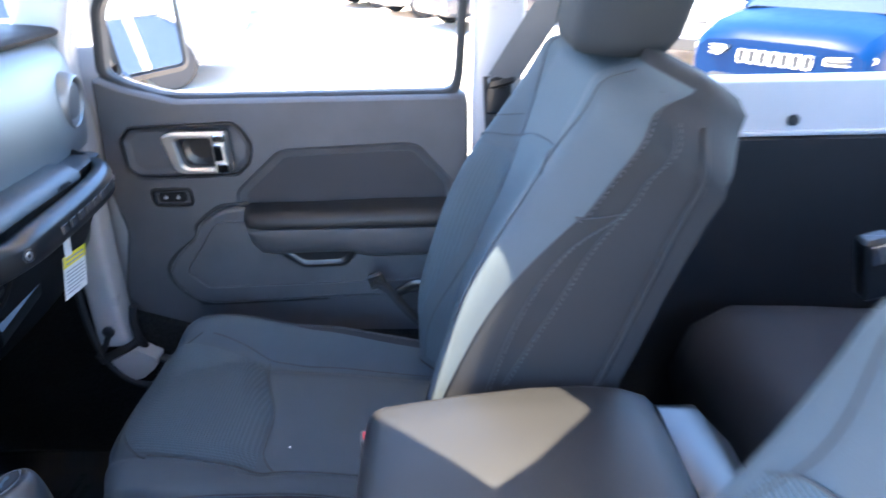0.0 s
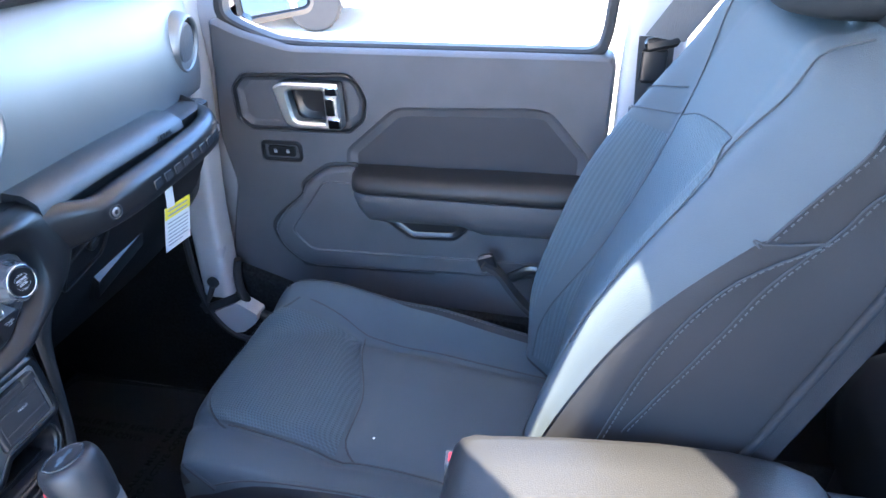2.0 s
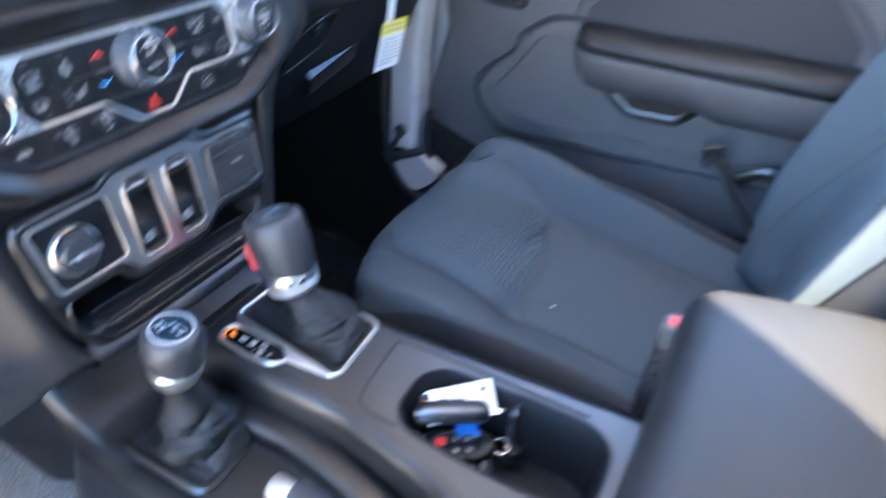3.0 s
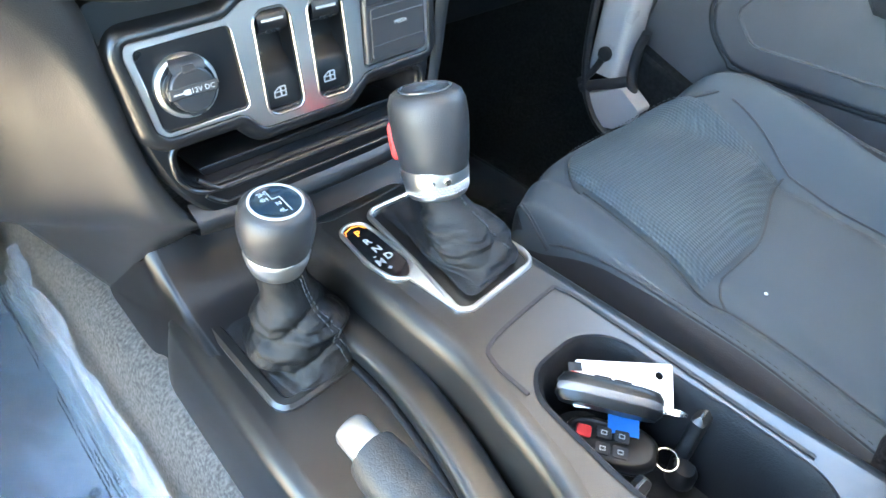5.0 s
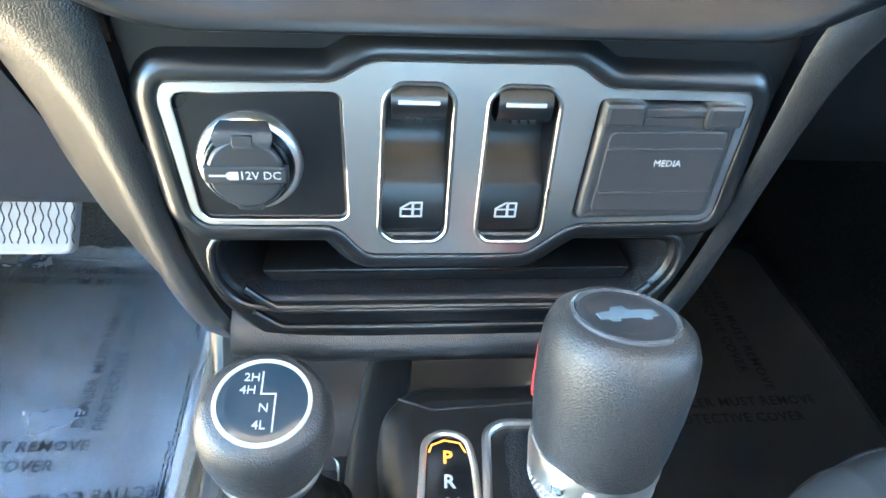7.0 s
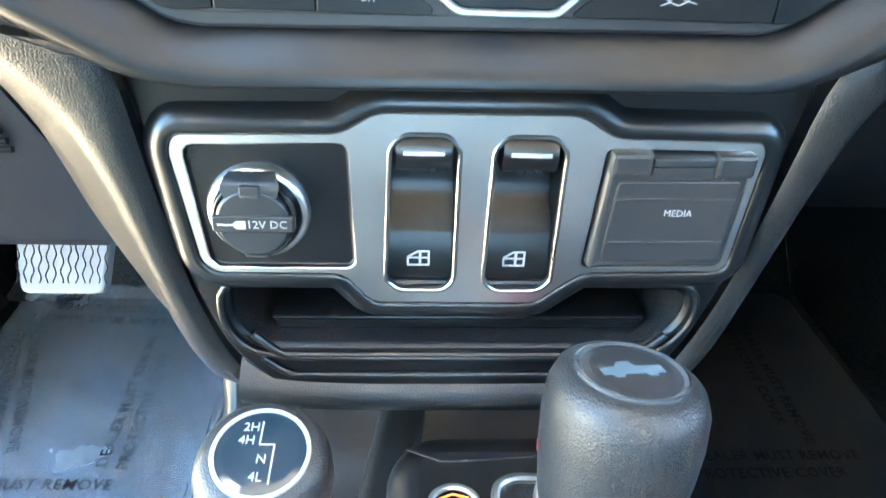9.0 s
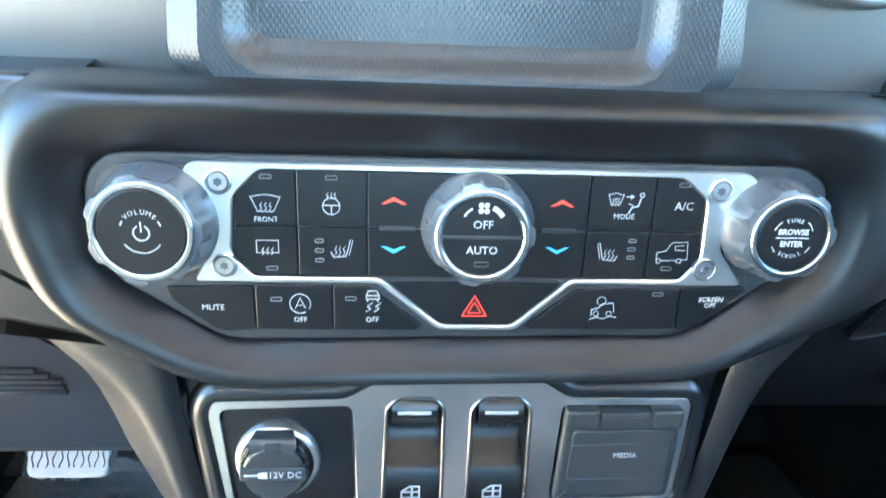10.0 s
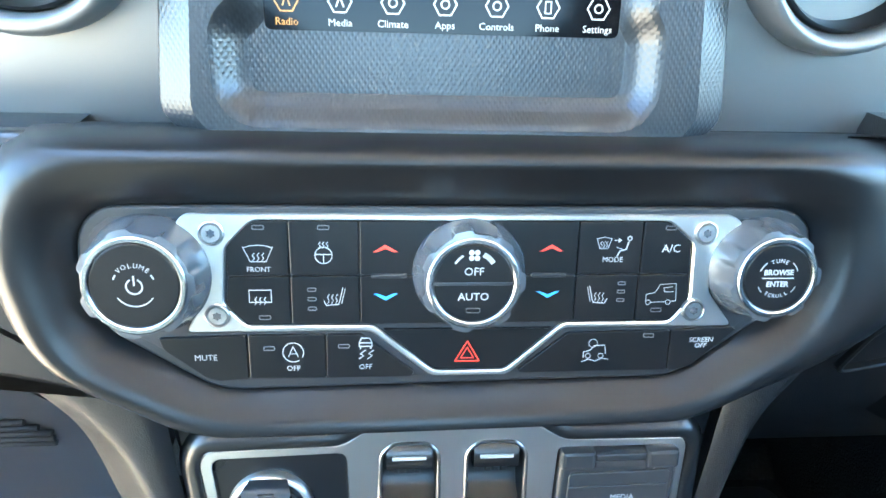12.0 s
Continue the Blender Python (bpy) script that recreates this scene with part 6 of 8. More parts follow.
def mode(bm):
    S(bm, [(56.5, 1.6), (58, -2.8), (61.5, -2.8), (63, 1.6)] + [(59.8 + 3.2 * math.cos(radians(a)), 0.8 + 1.5 * math.sin(radians(a))) for a in (30, 90, 150)], 0.5, True)
    waves(bm, 59.8, -1.0, 3, 1.2, 2.6, 0.4)
    S(bm, [(64.2, 0.8), (66.2, 0.8)], 0.6)
    F(bm, [(66, 1.8), (67.6, 0.8), (66, -0.2)])
    S(bm, [(65.4, -2.2), (67.6, -3.0)], 0.6)
    S(bm, arc(70.8, 1.6, 0.9, 0, 360, 8), 0.9)
    S(bm, [(70.4, 0.0), (69.6, -3.2), (67.0, -3.8), (65.8, -6.2)], 1.1)


icon(b, mode)
word(b, "MODE", 3.2, 64.0, -7.8)
b = button([(76.7, T1), (88, T1), (98.6, 0), (98.6, T0), (76.7, T0)])
lamp(b, 88.5, 6.2)
word(b, "A/C", 5.0, 89.5, -3.0)
b = button([(48.8, B1), (76.0, B1), (76.0, B0), (48.8, B0)])
for v in (-18.4, -22.2, -26.0):
    lamp(b, 69.0, v, 3.6, 1.7)
icon(b, lambda bm: heated_seat(bm, 58.6, -1))
b = button([(76.4, B1), (99, B1), (100, -26.5), (92, B0), (76.4, B0)])
lamp(b, 85.5, -30.8)


def recirc(bm):
    S(bm, [(80.5, -27), (80.5, -23.6), (84.5, -22.6), (86.5, -19.0), (93.5, -18.6), (94.2, -26.6), (91.8, -26.8)], 0.5)
    S(bm, [(82.8, -27.2), (89.4, -27.0)], 0.5)
    for x in (81.6, 90.6):
        S(bm, arc(x, -27.2, 1.1, 0, 360, 8), 0.5)
    S(bm, [(92.6, -22.4), (88.6, -22.4), (88.2, -20.6), (92, -20.2)], 0.5)


icon(b, recirc)
# lower row
b = button([(-128, -41.5), (-92, -40.6), (-91.6, -60.6), (-104, -61.6), (-109, -60.2), (-126, -47)])
word(b, "MUTE", 3.7, -109, -50.6)
b = button([(-91.2, -40.6), (-58.8, -40.6), (-58.8, -60.8), (-91.2, -60.6)])
lamp(b, -82.5, -46.6)


def auto_stop(bm):
    S(bm, arc(-72.5, -48.6, 4.4, -30, 300, 18), 0.7)
    S(bm, [(-74.6, -50.6), (-72.5, -46.0), (-70.4, -50.6)], 0.6)
    S(bm, [(-73.8, -49.2), (-71.2, -49.2)], 0.5)


icon(b, auto_stop)
word(b, "OFF", 3.3, -72.6, -56.0)
b = button([(-58.4, -40.6), (-43, -40.6), (-20.5, -58.6), (-22, -60.8), (-58.4, -60.8)])
lamp(b, -51.0, -46.0)


def traction(bm):
    S(bm, [(-44.4, -46.2), (-39.0, -46.2), (-39.0, -44.4), (-40.0, -42.4), (-43.4, -42.4), (-44.4, -44.4)], 0.9, True)
    S(bm, [(-44.2, -44.6), (-39.2, -44.6)], 1.0)
    for x in (-43.9, -39.5):
        S(bm, [(x, -46.2), (x, -47.2)], 1.2)
    for x in (-44.6, -41.0):
        S(bm, [(x, -52), (x + 2, -50.6), (x + 0.6, -49.6), (x + 2.8, -48)], 0.7)


icon(b, traction)
word(b, "OFF", 3.3, -41.8, -55.8)
b = button([(-34.5, -38.4), (40, -38.4), (18.6, -57.6), (-11.8, -57.6)])
bm = bmesh.new()
for r0, wd in ((6.2, 0.9), (3.3, 0.7)):
    tri = [(2.4 + r0 * math.cos(radians(a)), -50.6 + r0 * math.sin(radians(a))) for a in (90, 210, 330)]
    S(bm, tri, wd, True)
part("hazard_symbol", bm, M_RED, b)
b = button([(47, -41.0), (93.4, -40.4), (93.4, -59.6), (26.5, -59.8), (25.2, -58.6)])
lamp(b, 83.5, -42.8)


def hill(bm):
    S(bm, [(54.5, -53), (54.5, -50.2), (57.4, -49.6), (59.2, -47.4), (64, -47.2), (64.6, -51.4)], 0.7)
    S(bm, arc(58.6, -46.2, 2.0, 0, 360, 10), 0.5)
    S(bm, [(54, -55), (57, -53.8), (60, -54.8), (63, -53.4), (66, -54.0)], 0.6)
    for x in (56.6, 62.4):
        S(bm, arc(x, -52.2, 1.2, 0, 360, 8), 0.5)


icon(b, hill)
b = button([(93.8, -40.4), (122, -39.0), (124, -40.4), (105, -57.4), (98, -59.8), (93.8, -59.6)])
word(b, "SCREEN\nOFF", 3.2, 108.0, -46.6, shear=0.12, line=0.85)


def round_knob(u, v, parent, r, rb, n_scallop=7, lift=0.0185):
    """Pewter knob with scalloped grips and a bright ring; returns the face matrix and the thing it is built on."""
    m = HV @ T(u * MM, v * MM, 0)
    bm = bmesh.new()

    def wob(a, k):
        return 1 + ((0.0, 0.03, 0.085, 0.085)[k - 2] * sstep(-0.25, 0.6, math.cos(n_scallop * a)) if 2 <= k <= 5 else 0)
    r, rb = r * MM, rb * MM
    lathe(bm, [(rb - 0.0005, 0.0), (rb, 0.002), (rb - 0.0015, 0.0055), (rb * 0.5 + r * 0.5 + 0.0006, 0.0095), (r + 0.0022, lift - 0.0055), (r + 0.0018, lift - 0.0015), (r - 0.0005, lift - 0.001)], m, 180, wob)
    kn = part("knob", bm, M_KNOB, parent, "pewter-coloured scalloped knob", smooth=45)
    bm = bmesh.new()
    rim(bm, circle(0, 0, r + 0.0009, 72), 0.0025, lift - 0.004, lift + 0.0005, m, 0.0006)
    part("bright_ring", bm, M_RING, kn)
    bm = bmesh.new()
    slab(bm, circle(0, 0, r - 0.0018, 56), lift - 0.004, lift - 0.0002, m, 0.0006)
    face = part("knob_face", bm, M_BUTTON, kn, "black push face")
    return m @ T(0, 0, lift), kn, face


def arc_words(text, size, m, r, mid, step, par, flip=1):
    n = len(text)
    for i, ch in enumerate(text):
        a = mid - flip * (i - (n - 1) / 2) * step
        words(ch, size * MM, m @ T(r * MM * math.cos(radians(a)), r * MM * math.sin(radians(a))) @ R(a - 90 * flip), M_PRINT, par, "letter", 0.00006)


fm, kn, fc = round_knob(-128.5, -13.5, cl, 18.7, 25.2)
arc_words("VOLUME", 2.7, fm, 8.2, 90, 16, fc)
bm = bmesh.new()
for pts, wd in ((arc(0, 0, 0.0030, 120, 420, 18), 0.0006), ([(0, 0.0005), (0, 0.0042)], 0.0006), (arc(0, 0, 0.0080, 215, 325, 14), 0.0005), (arc(0, 0, 0.0080, 22, 34, 3), 0.0006), (arc(0, 0, 0.0080, 146, 158, 3), 0.0006)):
    stroke(bm, pts, wd, 0.0, fm, False, 0.00012)
part("power_symbol", bm, M_PRINT, fc)
fm, kn, fc = round_knob(2.2, -13.2, cl, 17.9, 24.2)
words("OFF", 0.0046, fm @ T(0, 0.0050, 0.0001), M_PRINT, fc, "lettering", 0.00006)
words("AUTO", 0.0045, fm @ T(0, -0.0055, 0.0001), M_PRINT, fc, "lettering", 0.00006)
bm = bmesh.new()
for k in range(4):
    a = radians(45 + 90 * k)
    fill(bm, circle(1.6 * MM * math.cos(a), 0.0118 + 1.6 * MM * math.sin(a), 0.0011, 10), 0.0, fm, 0.00012)
stroke(bm, arc(0, 0.004, 0.0088, 122, 148, 4), 0.0008, 0.0, fm, False, 0.00012)
stroke(bm, arc(0, 0.004, 0.0088, 35, 62, 4), 0.0020, 0.0, fm, False, 0.00012)
part("fan_symbol", bm, M_PRINT, fc)
bm = bmesh.new()
slab(bm, mm([(-16.0, -0.6), (16.0, -0.6), (16.0, 0.6), (-16.0, 0.6)]), -0.001, 0.0004, fm, 0.0002)
rim(bm, rpoly(mm([(-3, -12.4), (3, -12.4), (3, -10.2), (-3, -10.2)]), 0.0007, 2), 0.0004, -0.001, 0.0003, fm, 0.0001)
part("split_line", bm, M_FACE, fc)
fm, kn, fc = round_knob(129.0, -11.5, cl, 16.4, 22.5)
arc_words("TUNE", 2.5, fm, 7.4, 90, 16, fc)
arc_words("SCROLL", 2.3, fm, 7.8, 270, 13, fc, -1)
words("BROWSE", 0.0032, fm @ T(0, 0.0024, 0.0001), M_PRINT, fc, "lettering", 0.00006, bold=0.0001)
words("ENTER", 0.0032, fm @ T(0, -0.0026, 0.0001), M_PRINT, fc, "lettering", 0.00006, bold=0.0001)
bm = bmesh.new()
for pts in ([(-0.0068, 0.0), (0.0068, 0.0)], arc(0, 0, 0.0086, 22, 50, 6), arc(0, 0, 0.0086, 130, 158, 6), arc(0, 0, 0.0088, 205, 222, 4), arc(0, 0, 0.0088, 318, 335, 4)):
    stroke(bm, pts, 0.0004, 0.0, fm, False, 0.00012)
part("printed_line", bm, M_PRINT, fc)

# ---- lower switch panel ----
sp = thing("switch_panel", "silver trimmed switch panel with socket, window switches and media flap", "switch panel")
stack = rpoly(mm([(-142, 84), (142, 86), (135, 40), (126, -20), (114, -58), (94, -84), (-94, -84), (-116, -58), (-128, -20), (-135, 40)]), 0.012, 5)
cub = rpoly(mm([(-110, -22), (108, -22), (108, -38), (100, -50), (92, -54), (-96, -54), (-104, -50), (-110, -40)]), 0.008, 4)
sw1 = rpoly(mm([(-30, 57), (-12, 57), (-6.8, 51), (-6.6, -13), (-11.5, -18.5), (-32, -18.5), (-38, -13), (-36, 51)]), 0.003, 3)
sw2 = rpoly(mm([(13, 57), (32, 57), (38, 51), (38.4, -13), (32.5, -18.5), (12, -18.5), (6.6, -13), (7.4, 51)]), 0.003, 3)
sock = rpoly(mm([(-119.5, 50.5), (-53, 52.5), (-51.5, -4), (-54, -6.5), (-112, -6.5), (-115, -2)]), 0.005, 3)
media = rpoly(mm([(54.5, 52.5), (116.5, 52.5), (118, 49), (116.5, -1), (113, -3.5), (54, -5), (51.5, -3)]), 0.003, 3)
plate = rpoly(mm([(-125, 48), (-122, 55), (-56, 56.5), (-41, 65.5), (42, 66.5), (57, 57), (120, 56.5), (122.5, 52), (120, -3), (116, -6.5), (53, -8), (45, -14), (32, -25), (-44, -25), (-55, -12), (-60, -9.5), (-113, -9.5), (-119, -4)]), 0.005, 4)
bm = bmesh.new()
holed(bm, stack, [cub, inset(sw1, -0.001), inset(sw2, -0.001)], -0.03, -0.002, LV, 0.003)
part("fascia", bm, M_BAND, sp, "satin black fascia", smooth=50)
bm = bmesh.new()   # raised lip round the plate
loft(bm, [at_w(inset(plate, -d), w) for d, w in ((0.0125, -0.004), (0.0112, -0.0012), (0.0094, 0.0016), (0.0072, 0.0036), (0.0050, 0.0047), (0.0028, 0.0051), (0.0010, 0.0049), (0.0002, 0.0042), (0.0, -0.002))], LV)
part("lip", bm, M_SOFT, sp, "rounded black lip", smooth=60)
bm = bmesh.new()
holed(bm, plate, [sock, sw1, sw2, media], -0.002, 0.004, LV, 0.0005)
part("trim_plate", bm, M_SILVER, sp, "brushed silver trim plate")
# power socket
bm = bmesh.new()
loft(bm, [at_w(sock, 0.0036), at_w(inset(sock, 0.0005), 0.0020), at_w(inset(sock, 0.0012), 0.0016)], LV, cap1=True)
sk = part("socket_plate", bm, M_SOCKET, sp, "gloss black socket plate")
KM = LV @ T(-0.0915, 0.021, 0)
bm = bmesh.new()
lathe(bm, [(0.0218, 0.0), (0.0217, 0.0034), (0.0210, 0.0054), (0.0200, 0.0064), (0.0188, 0.0066), (0.0184, 0.0060)], KM, 56)
part("socket_ring", bm, M_SILVER, sk, "bright rim of the socket", smooth=60)
bm = bmesh.new()
lathe(bm, [(0.0194, 0.0046), (0.0184, 0.0080), (0.0172, 0.0115), (0.0163, 0.0128), (0.0150, 0.0125)], KM, 56)
part("socket_body", bm, M_GLOSS, sk, smooth=60)
bm = bmesh.new()   # round cover with two ears, a strap over the top and a tab below
slab(bm, circle(0, 0, 0.0154, 48), 0.008, 0.0152, KM, 0.0014)
slab(bm, rpoly([(-0.0168, -0.0032), (-0.0152, -0.0040), (0.0152, -0.0040), (0.0168, -0.0032), (0.0168, 0.0032), (0.0152, 0.0040), (-0.0152, 0.0040), (-0.0168, 0.0032)], 0.0008, 2), 0.009, 0.0160, KM, 0.0010)
slab(bm, rpoly([(-0.0070, -0.0130), (0.0070, -0.0130), (0.0050, -0.0178), (-0.0050, -0.0178)], 0.0012, 3), 0.008, 0.0132, KM, 0.0010)
cap = part("socket_cap", bm, M_FACE, sk, "dark grey socket cover", smooth=45)
bm = bmesh.new()
loft(bm, [[KM @ Vector((x * k, v, w)) for x in frange(-1, 1, 9)] for v, k, w in ((0.0105, 0.0098, 0.0146), (0.0135, 0.0112, 0.0150), (0.0165, 0.0118, 0.0142), (0.0188, 0.0108, 0.0118), (0.0200, 0.0092, 0.0070))], closed=False)
part("cap_strap", bm, M_FACE, cap, smooth=60)
bm = bmesh.new()
slab(bm, rpoly([(-0.0040, 0.0116), (0.0040, 0.0116), (0.0040, 0.0168), (-0.0040, 0.0168)], 0.0006, 2), 0.013, 0.0156, KM, 0.0004)
part("cap_hinge", bm, M_FLAP, cap)
bm = bmesh.new()
slab(bm, rpoly([(-0.0034, 0.0112), (0.0034, 0.0112), (0.0034, 0.0128), (-0.0034, 0.0128)], 0.0004, 2), 0.014, 0.0159, KM, 0.0002)
part("hinge_gap", bm, M_GAPBLACK, cap)
words("12V DC", 0.0050, KM @ T(0.0058, 0.0, 0.0161), M_PRINT, cap, "lettering", 0.0001)
bm = bmesh.new()
stroke(bm, [(-0.0140, 0.0), (-0.0075, 0.0)], 0.0008, 0.0161, KM)
fill(bm, [(-0.0075, -0.0010), (-0.0062, -0.0018), (-0.0028, -0.0018), (-0.0028, 0.0018), (-0.0062, 0.0018), (-0.0075, 0.0010)], 0.0161, KM)
part("plug_symbol", bm, M_PRINT, cap)
# window switches
for sw, cx in ((sw1, -21.8), (sw2, 22.6)):
    bm = bmesh.new()
    holed(bm, inset(sw, -0.0010), [inset(sw, 0.0010)], 0.001, 0.0047, LV, 0.0006)
    part("switch_rim", bm, M_RIM, sp, "bright rim of a window switch")
    bm = bmesh.new()
    loft(bm, [at_w(sw, 0.0), at_w(inset(sw, 0.001), -0.016)], LV)
    prof = [(57, -0.016), (30, -0.017), (20, -0.014), (12, -0.006), (8, -0.003), (-18.5, -0.002)]
    loft(bm, [[Vector(((cx + sx * 15.4) * MM, v * MM, w)) for v, w in prof] for sx in (-1, 1)], LV, closed=False)
    well = part("switch_well", bm, M_BUTTON, sp, smooth=40)
    bm = bmesh.new()
    secs = [[Vector(((cx + x) * MM, v * MM, w)) for v, w in ((56, -0.012), (56, 0.002), (52, 0.005), (47, 0.0055), (42.5, 0.004), (40, 0.000), (39.5, -0.012))] for x in (-11.5, -10.5, 10.5, 11.5)]
    loft(bm, secs, LV, cap0=True, cap1=True)
    rk = part("rocker", bm, M_SOFT, sp, "black rocker with a white bar", smooth=40)
    bm = bmesh.new()
    slab(bm, mm([(cx - 8.5, 48.6), (cx + 8.5, 48.6), (cx + 8.5, 50.4), (cx - 8.5, 50.4)]), 0.0045, 0.0061, LV, 0.0002)
    part("rocker_bar", bm, M_PRINT, rk)
    bm = bmesh.new()
    for k in (-4, 0, 4):
        slab(bm, mm([(cx + k - 1.5, 40.4), (cx + k + 1.5, 40.4), (cx + k + 1.5, 42.6), (cx + k - 1.5, 42.6)]), 0.0, 0.0042, LV, 0.0004)
    part("rocker_rib", bm, M_SOFT, rk)
    bm = bmesh.new()
    wx, wy = cx - 1.0, -4.5
    stroke(bm, mm([(wx - 5, wy - 3.6), (wx + 4.6, wy - 3.6), (wx + 4.6, wy + 3.6), (wx - 0.5, wy + 3.6), (wx - 5, wy + 0.6)]), 0.0009, -0.0023, LV, True)
    stroke(bm, mm([(wx - 5, wy + 0.2), (wx + 4.6, wy + 0.2)]), 0.0008, -0.0023, LV)
    stroke(bm, mm([(wx + 0.6, wy - 2.6), (wx + 0.6, wy + 2.6)]), 0.0012, -0.0023, LV)
    part("window_symbol", bm, M_PRINT, well)
# media flap
bm = bmesh.new()
fl = inset(media, 0.0012)
slab(bm, fl, -0.004, 0.0075, LV, 0.0025, 3)
fp = part("media_flap", bm, M_FLAP, sp, "dark grey media socket flap, closed", smooth=50)
bm = bmesh.new()
slab(bm, rpoly(mm([(60, 40), (113, 41), (112, 2), (58, 1)]), 0.003, 3), 0.005, 0.0086, LV, 0.0008)
part("flap_field", bm, M_FLAP, fp)
bm = bmesh.new()
for v in (32, 11):
    slab(bm, rpoly(mm([(60, v - 1), (112, v), (112, v + 1.4), (60, v + 0.4)]), 0.0006, 2), 0.0078, 0.0094, LV, 0.0004)
part("flap_rib", bm, M_FLAP, fp)
bm = bmesh.new()
for u0, u1 in ((55.5, 73), (100, 117)):
    slab(bm, rpoly(mm([(u0, 42), (u1, 42.3), (u1, 53), (u0, 52.6)]), 0.002, 2), 0.002, 0.0100, LV, 0.002)
slab(bm, rpoly(mm([(73, 46.5), (100, 46.8), (100, 51), (73, 50.6)]), 0.001, 2), 0.002, 0.0088, LV, 0.001)
part("flap_hinge", bm, M_FLAP, fp)
# solid black strip in place of the shade between the hinge lobes
bm = bmesh.new()
slab(bm, rpoly(mm([(73.5, 42.5), (99.5, 42.8), (99.5, 46.6), (73.5, 46.3)]), 0.0008, 2), 0.004, 0.0082, LV, 0.0003)
part("hinge_gap", bm, M_GAPBLACK, fp)
words("MEDIA", 0.0043, LV @ T(0.0885, 0.0255, 0.0088), M_PRINT, fp, "lettering", 0.0001)
# cubby with its stepped lip
bm = bmesh.new()
loft(bm, [at_w(cub, -0.004), at_w(inset(cub, 0.001), -0.012), at_w(inset(cub, 0.004), -0.06), at_w(inset(cub, 0.006), -0.10)], LV, cap1=True)
part("cubby", bm, M_DARKTRIM, sp, "shallow open cubby", smooth=40)
bm = bmesh.new()
rim(bm, inset(cub, -0.007), 0.003, -0.004, 0.0015, LV, 0.001)
part("cubby_rim", bm, M_SOFT, sp)
bm = bmesh.new()
slab(bm, rpoly(mm([(-92, -53), (92, -52), (96, -44), (-96, -45)]), 0.002, 2), -0.05, -0.012, LV, 0.002)
part("cubby_sill", bm, M_BUTTON, sp)
bm = bmesh.new()
for v, k in ((-61, 0), (-73, 1)):
    sweep(bm, [LV @ Vector((x * MM, (v + 14 * max(0, (abs(x) - 86) / 16) ** 1.2) * MM, 0.0 - 0.001 * k)) for x in frange(-102 + 3 * k, 102 - 3 * k, 30)], 0.0022, 0.0018, n=8)
part("groove_rib", bm, M_SOFT, sp, smooth=60)
# side pillars of the stack: a flush strip, a rounded ridge and a flank that runs back beside the tunnel
ROWS = (((-0.150, 0.006, 1.150), (-0.180, 0.004, 1.146), (-0.203, 0.010, 1.152)),
        ((-0.1425, 0.006, 1.128), (-0.163, 0.005, 1.118), (-0.197, 0.034, 1.116)),
        ((-0.1395, 0.006, 1.084), (-0.153, 0.005, 1.088), (-0.207, 0.074, 1.072)),
        ((-0.1335, 0.005, 1.026), (-0.146, 0.006, 1.040), (-0.217, 0.118, 1.013)),
        ((-0.122, 0.002, 0.985), (-0.140, 0.007, 0.990), (-0.224, 0.172, 0.926)),
        ((-0.108, -0.001, 0.964), (-0.138, 0.014, 0.962), (-0.205, 0.226, 0.878)),
        ((-0.100, 0.022, 0.945), (-0.142, 0.034, 0.936), (-0.182, 0.200, 0.842)),
        ((-0.100, 0.048, 0.923), (-0.1435, 0.051, 0.917), (-0.159, 0.164, 0.809)))
edge_, ridge_, seam_ = (smooth_path([r[k] for r in ROWS], 6) for k in range(3))
for s in (-1, 1):
    bm = bmesh.new()
    rows = []
    for f, r, k in zip(edge_, ridge_, seam_):
        if s > 0:      # the passenger's side runs straight forward
            k = r + Vector((-0.010, 0.24, -0.02))
        a, c = f.lerp(r, 0.55), r.lerp(k, 0.16)
        out = Vector((-0.8, -0.6, 0)) * (k - r).length * 0.07 * sstep(0.93, 1.06, r.z)
        row = [f + Vector((0.004, 0.004, 0)), f, f.lerp(r, 0.3)] + [a * (1 - t) ** 2 + r * 2 * t * (1 - t) + c * t * t for t in (0, 0.25, 0.5, 0.75, 1)]
        row += [r.lerp(k, t) + out * math.sin((t - 0.16) / 0.84 * math.pi) for t in (0.34, 0.55, 0.76, 0.92)] + [k, k + Vector((0.012, 0.02, 0.004))]
        rows.append([(-s * p.x, p.y, p.z) for p in row])
    loft(bm, rows, closed=False)
    part("side_pillar", bm, M_PLASTIC, dash, "grained black pillar beside the switch panel", smooth=70)
bm = bmesh.new()   # lip and skirt under the stack
loft(bm, [[(x, y, z + 0.004 * (abs(x) / 0.1) ** 4) for y, z in ((0.006, 0.975), (-0.006, 0.968), (-0.0095, 0.962), (-0.008, 0.955), (0.0, 0.950), (0.020, 0.942), (0.050, 0.922))] for x in frange(-0.112, 0.112, 20)], closed=False)
part("stack_skirt", bm, M_PLASTIC, dash, smooth=70)
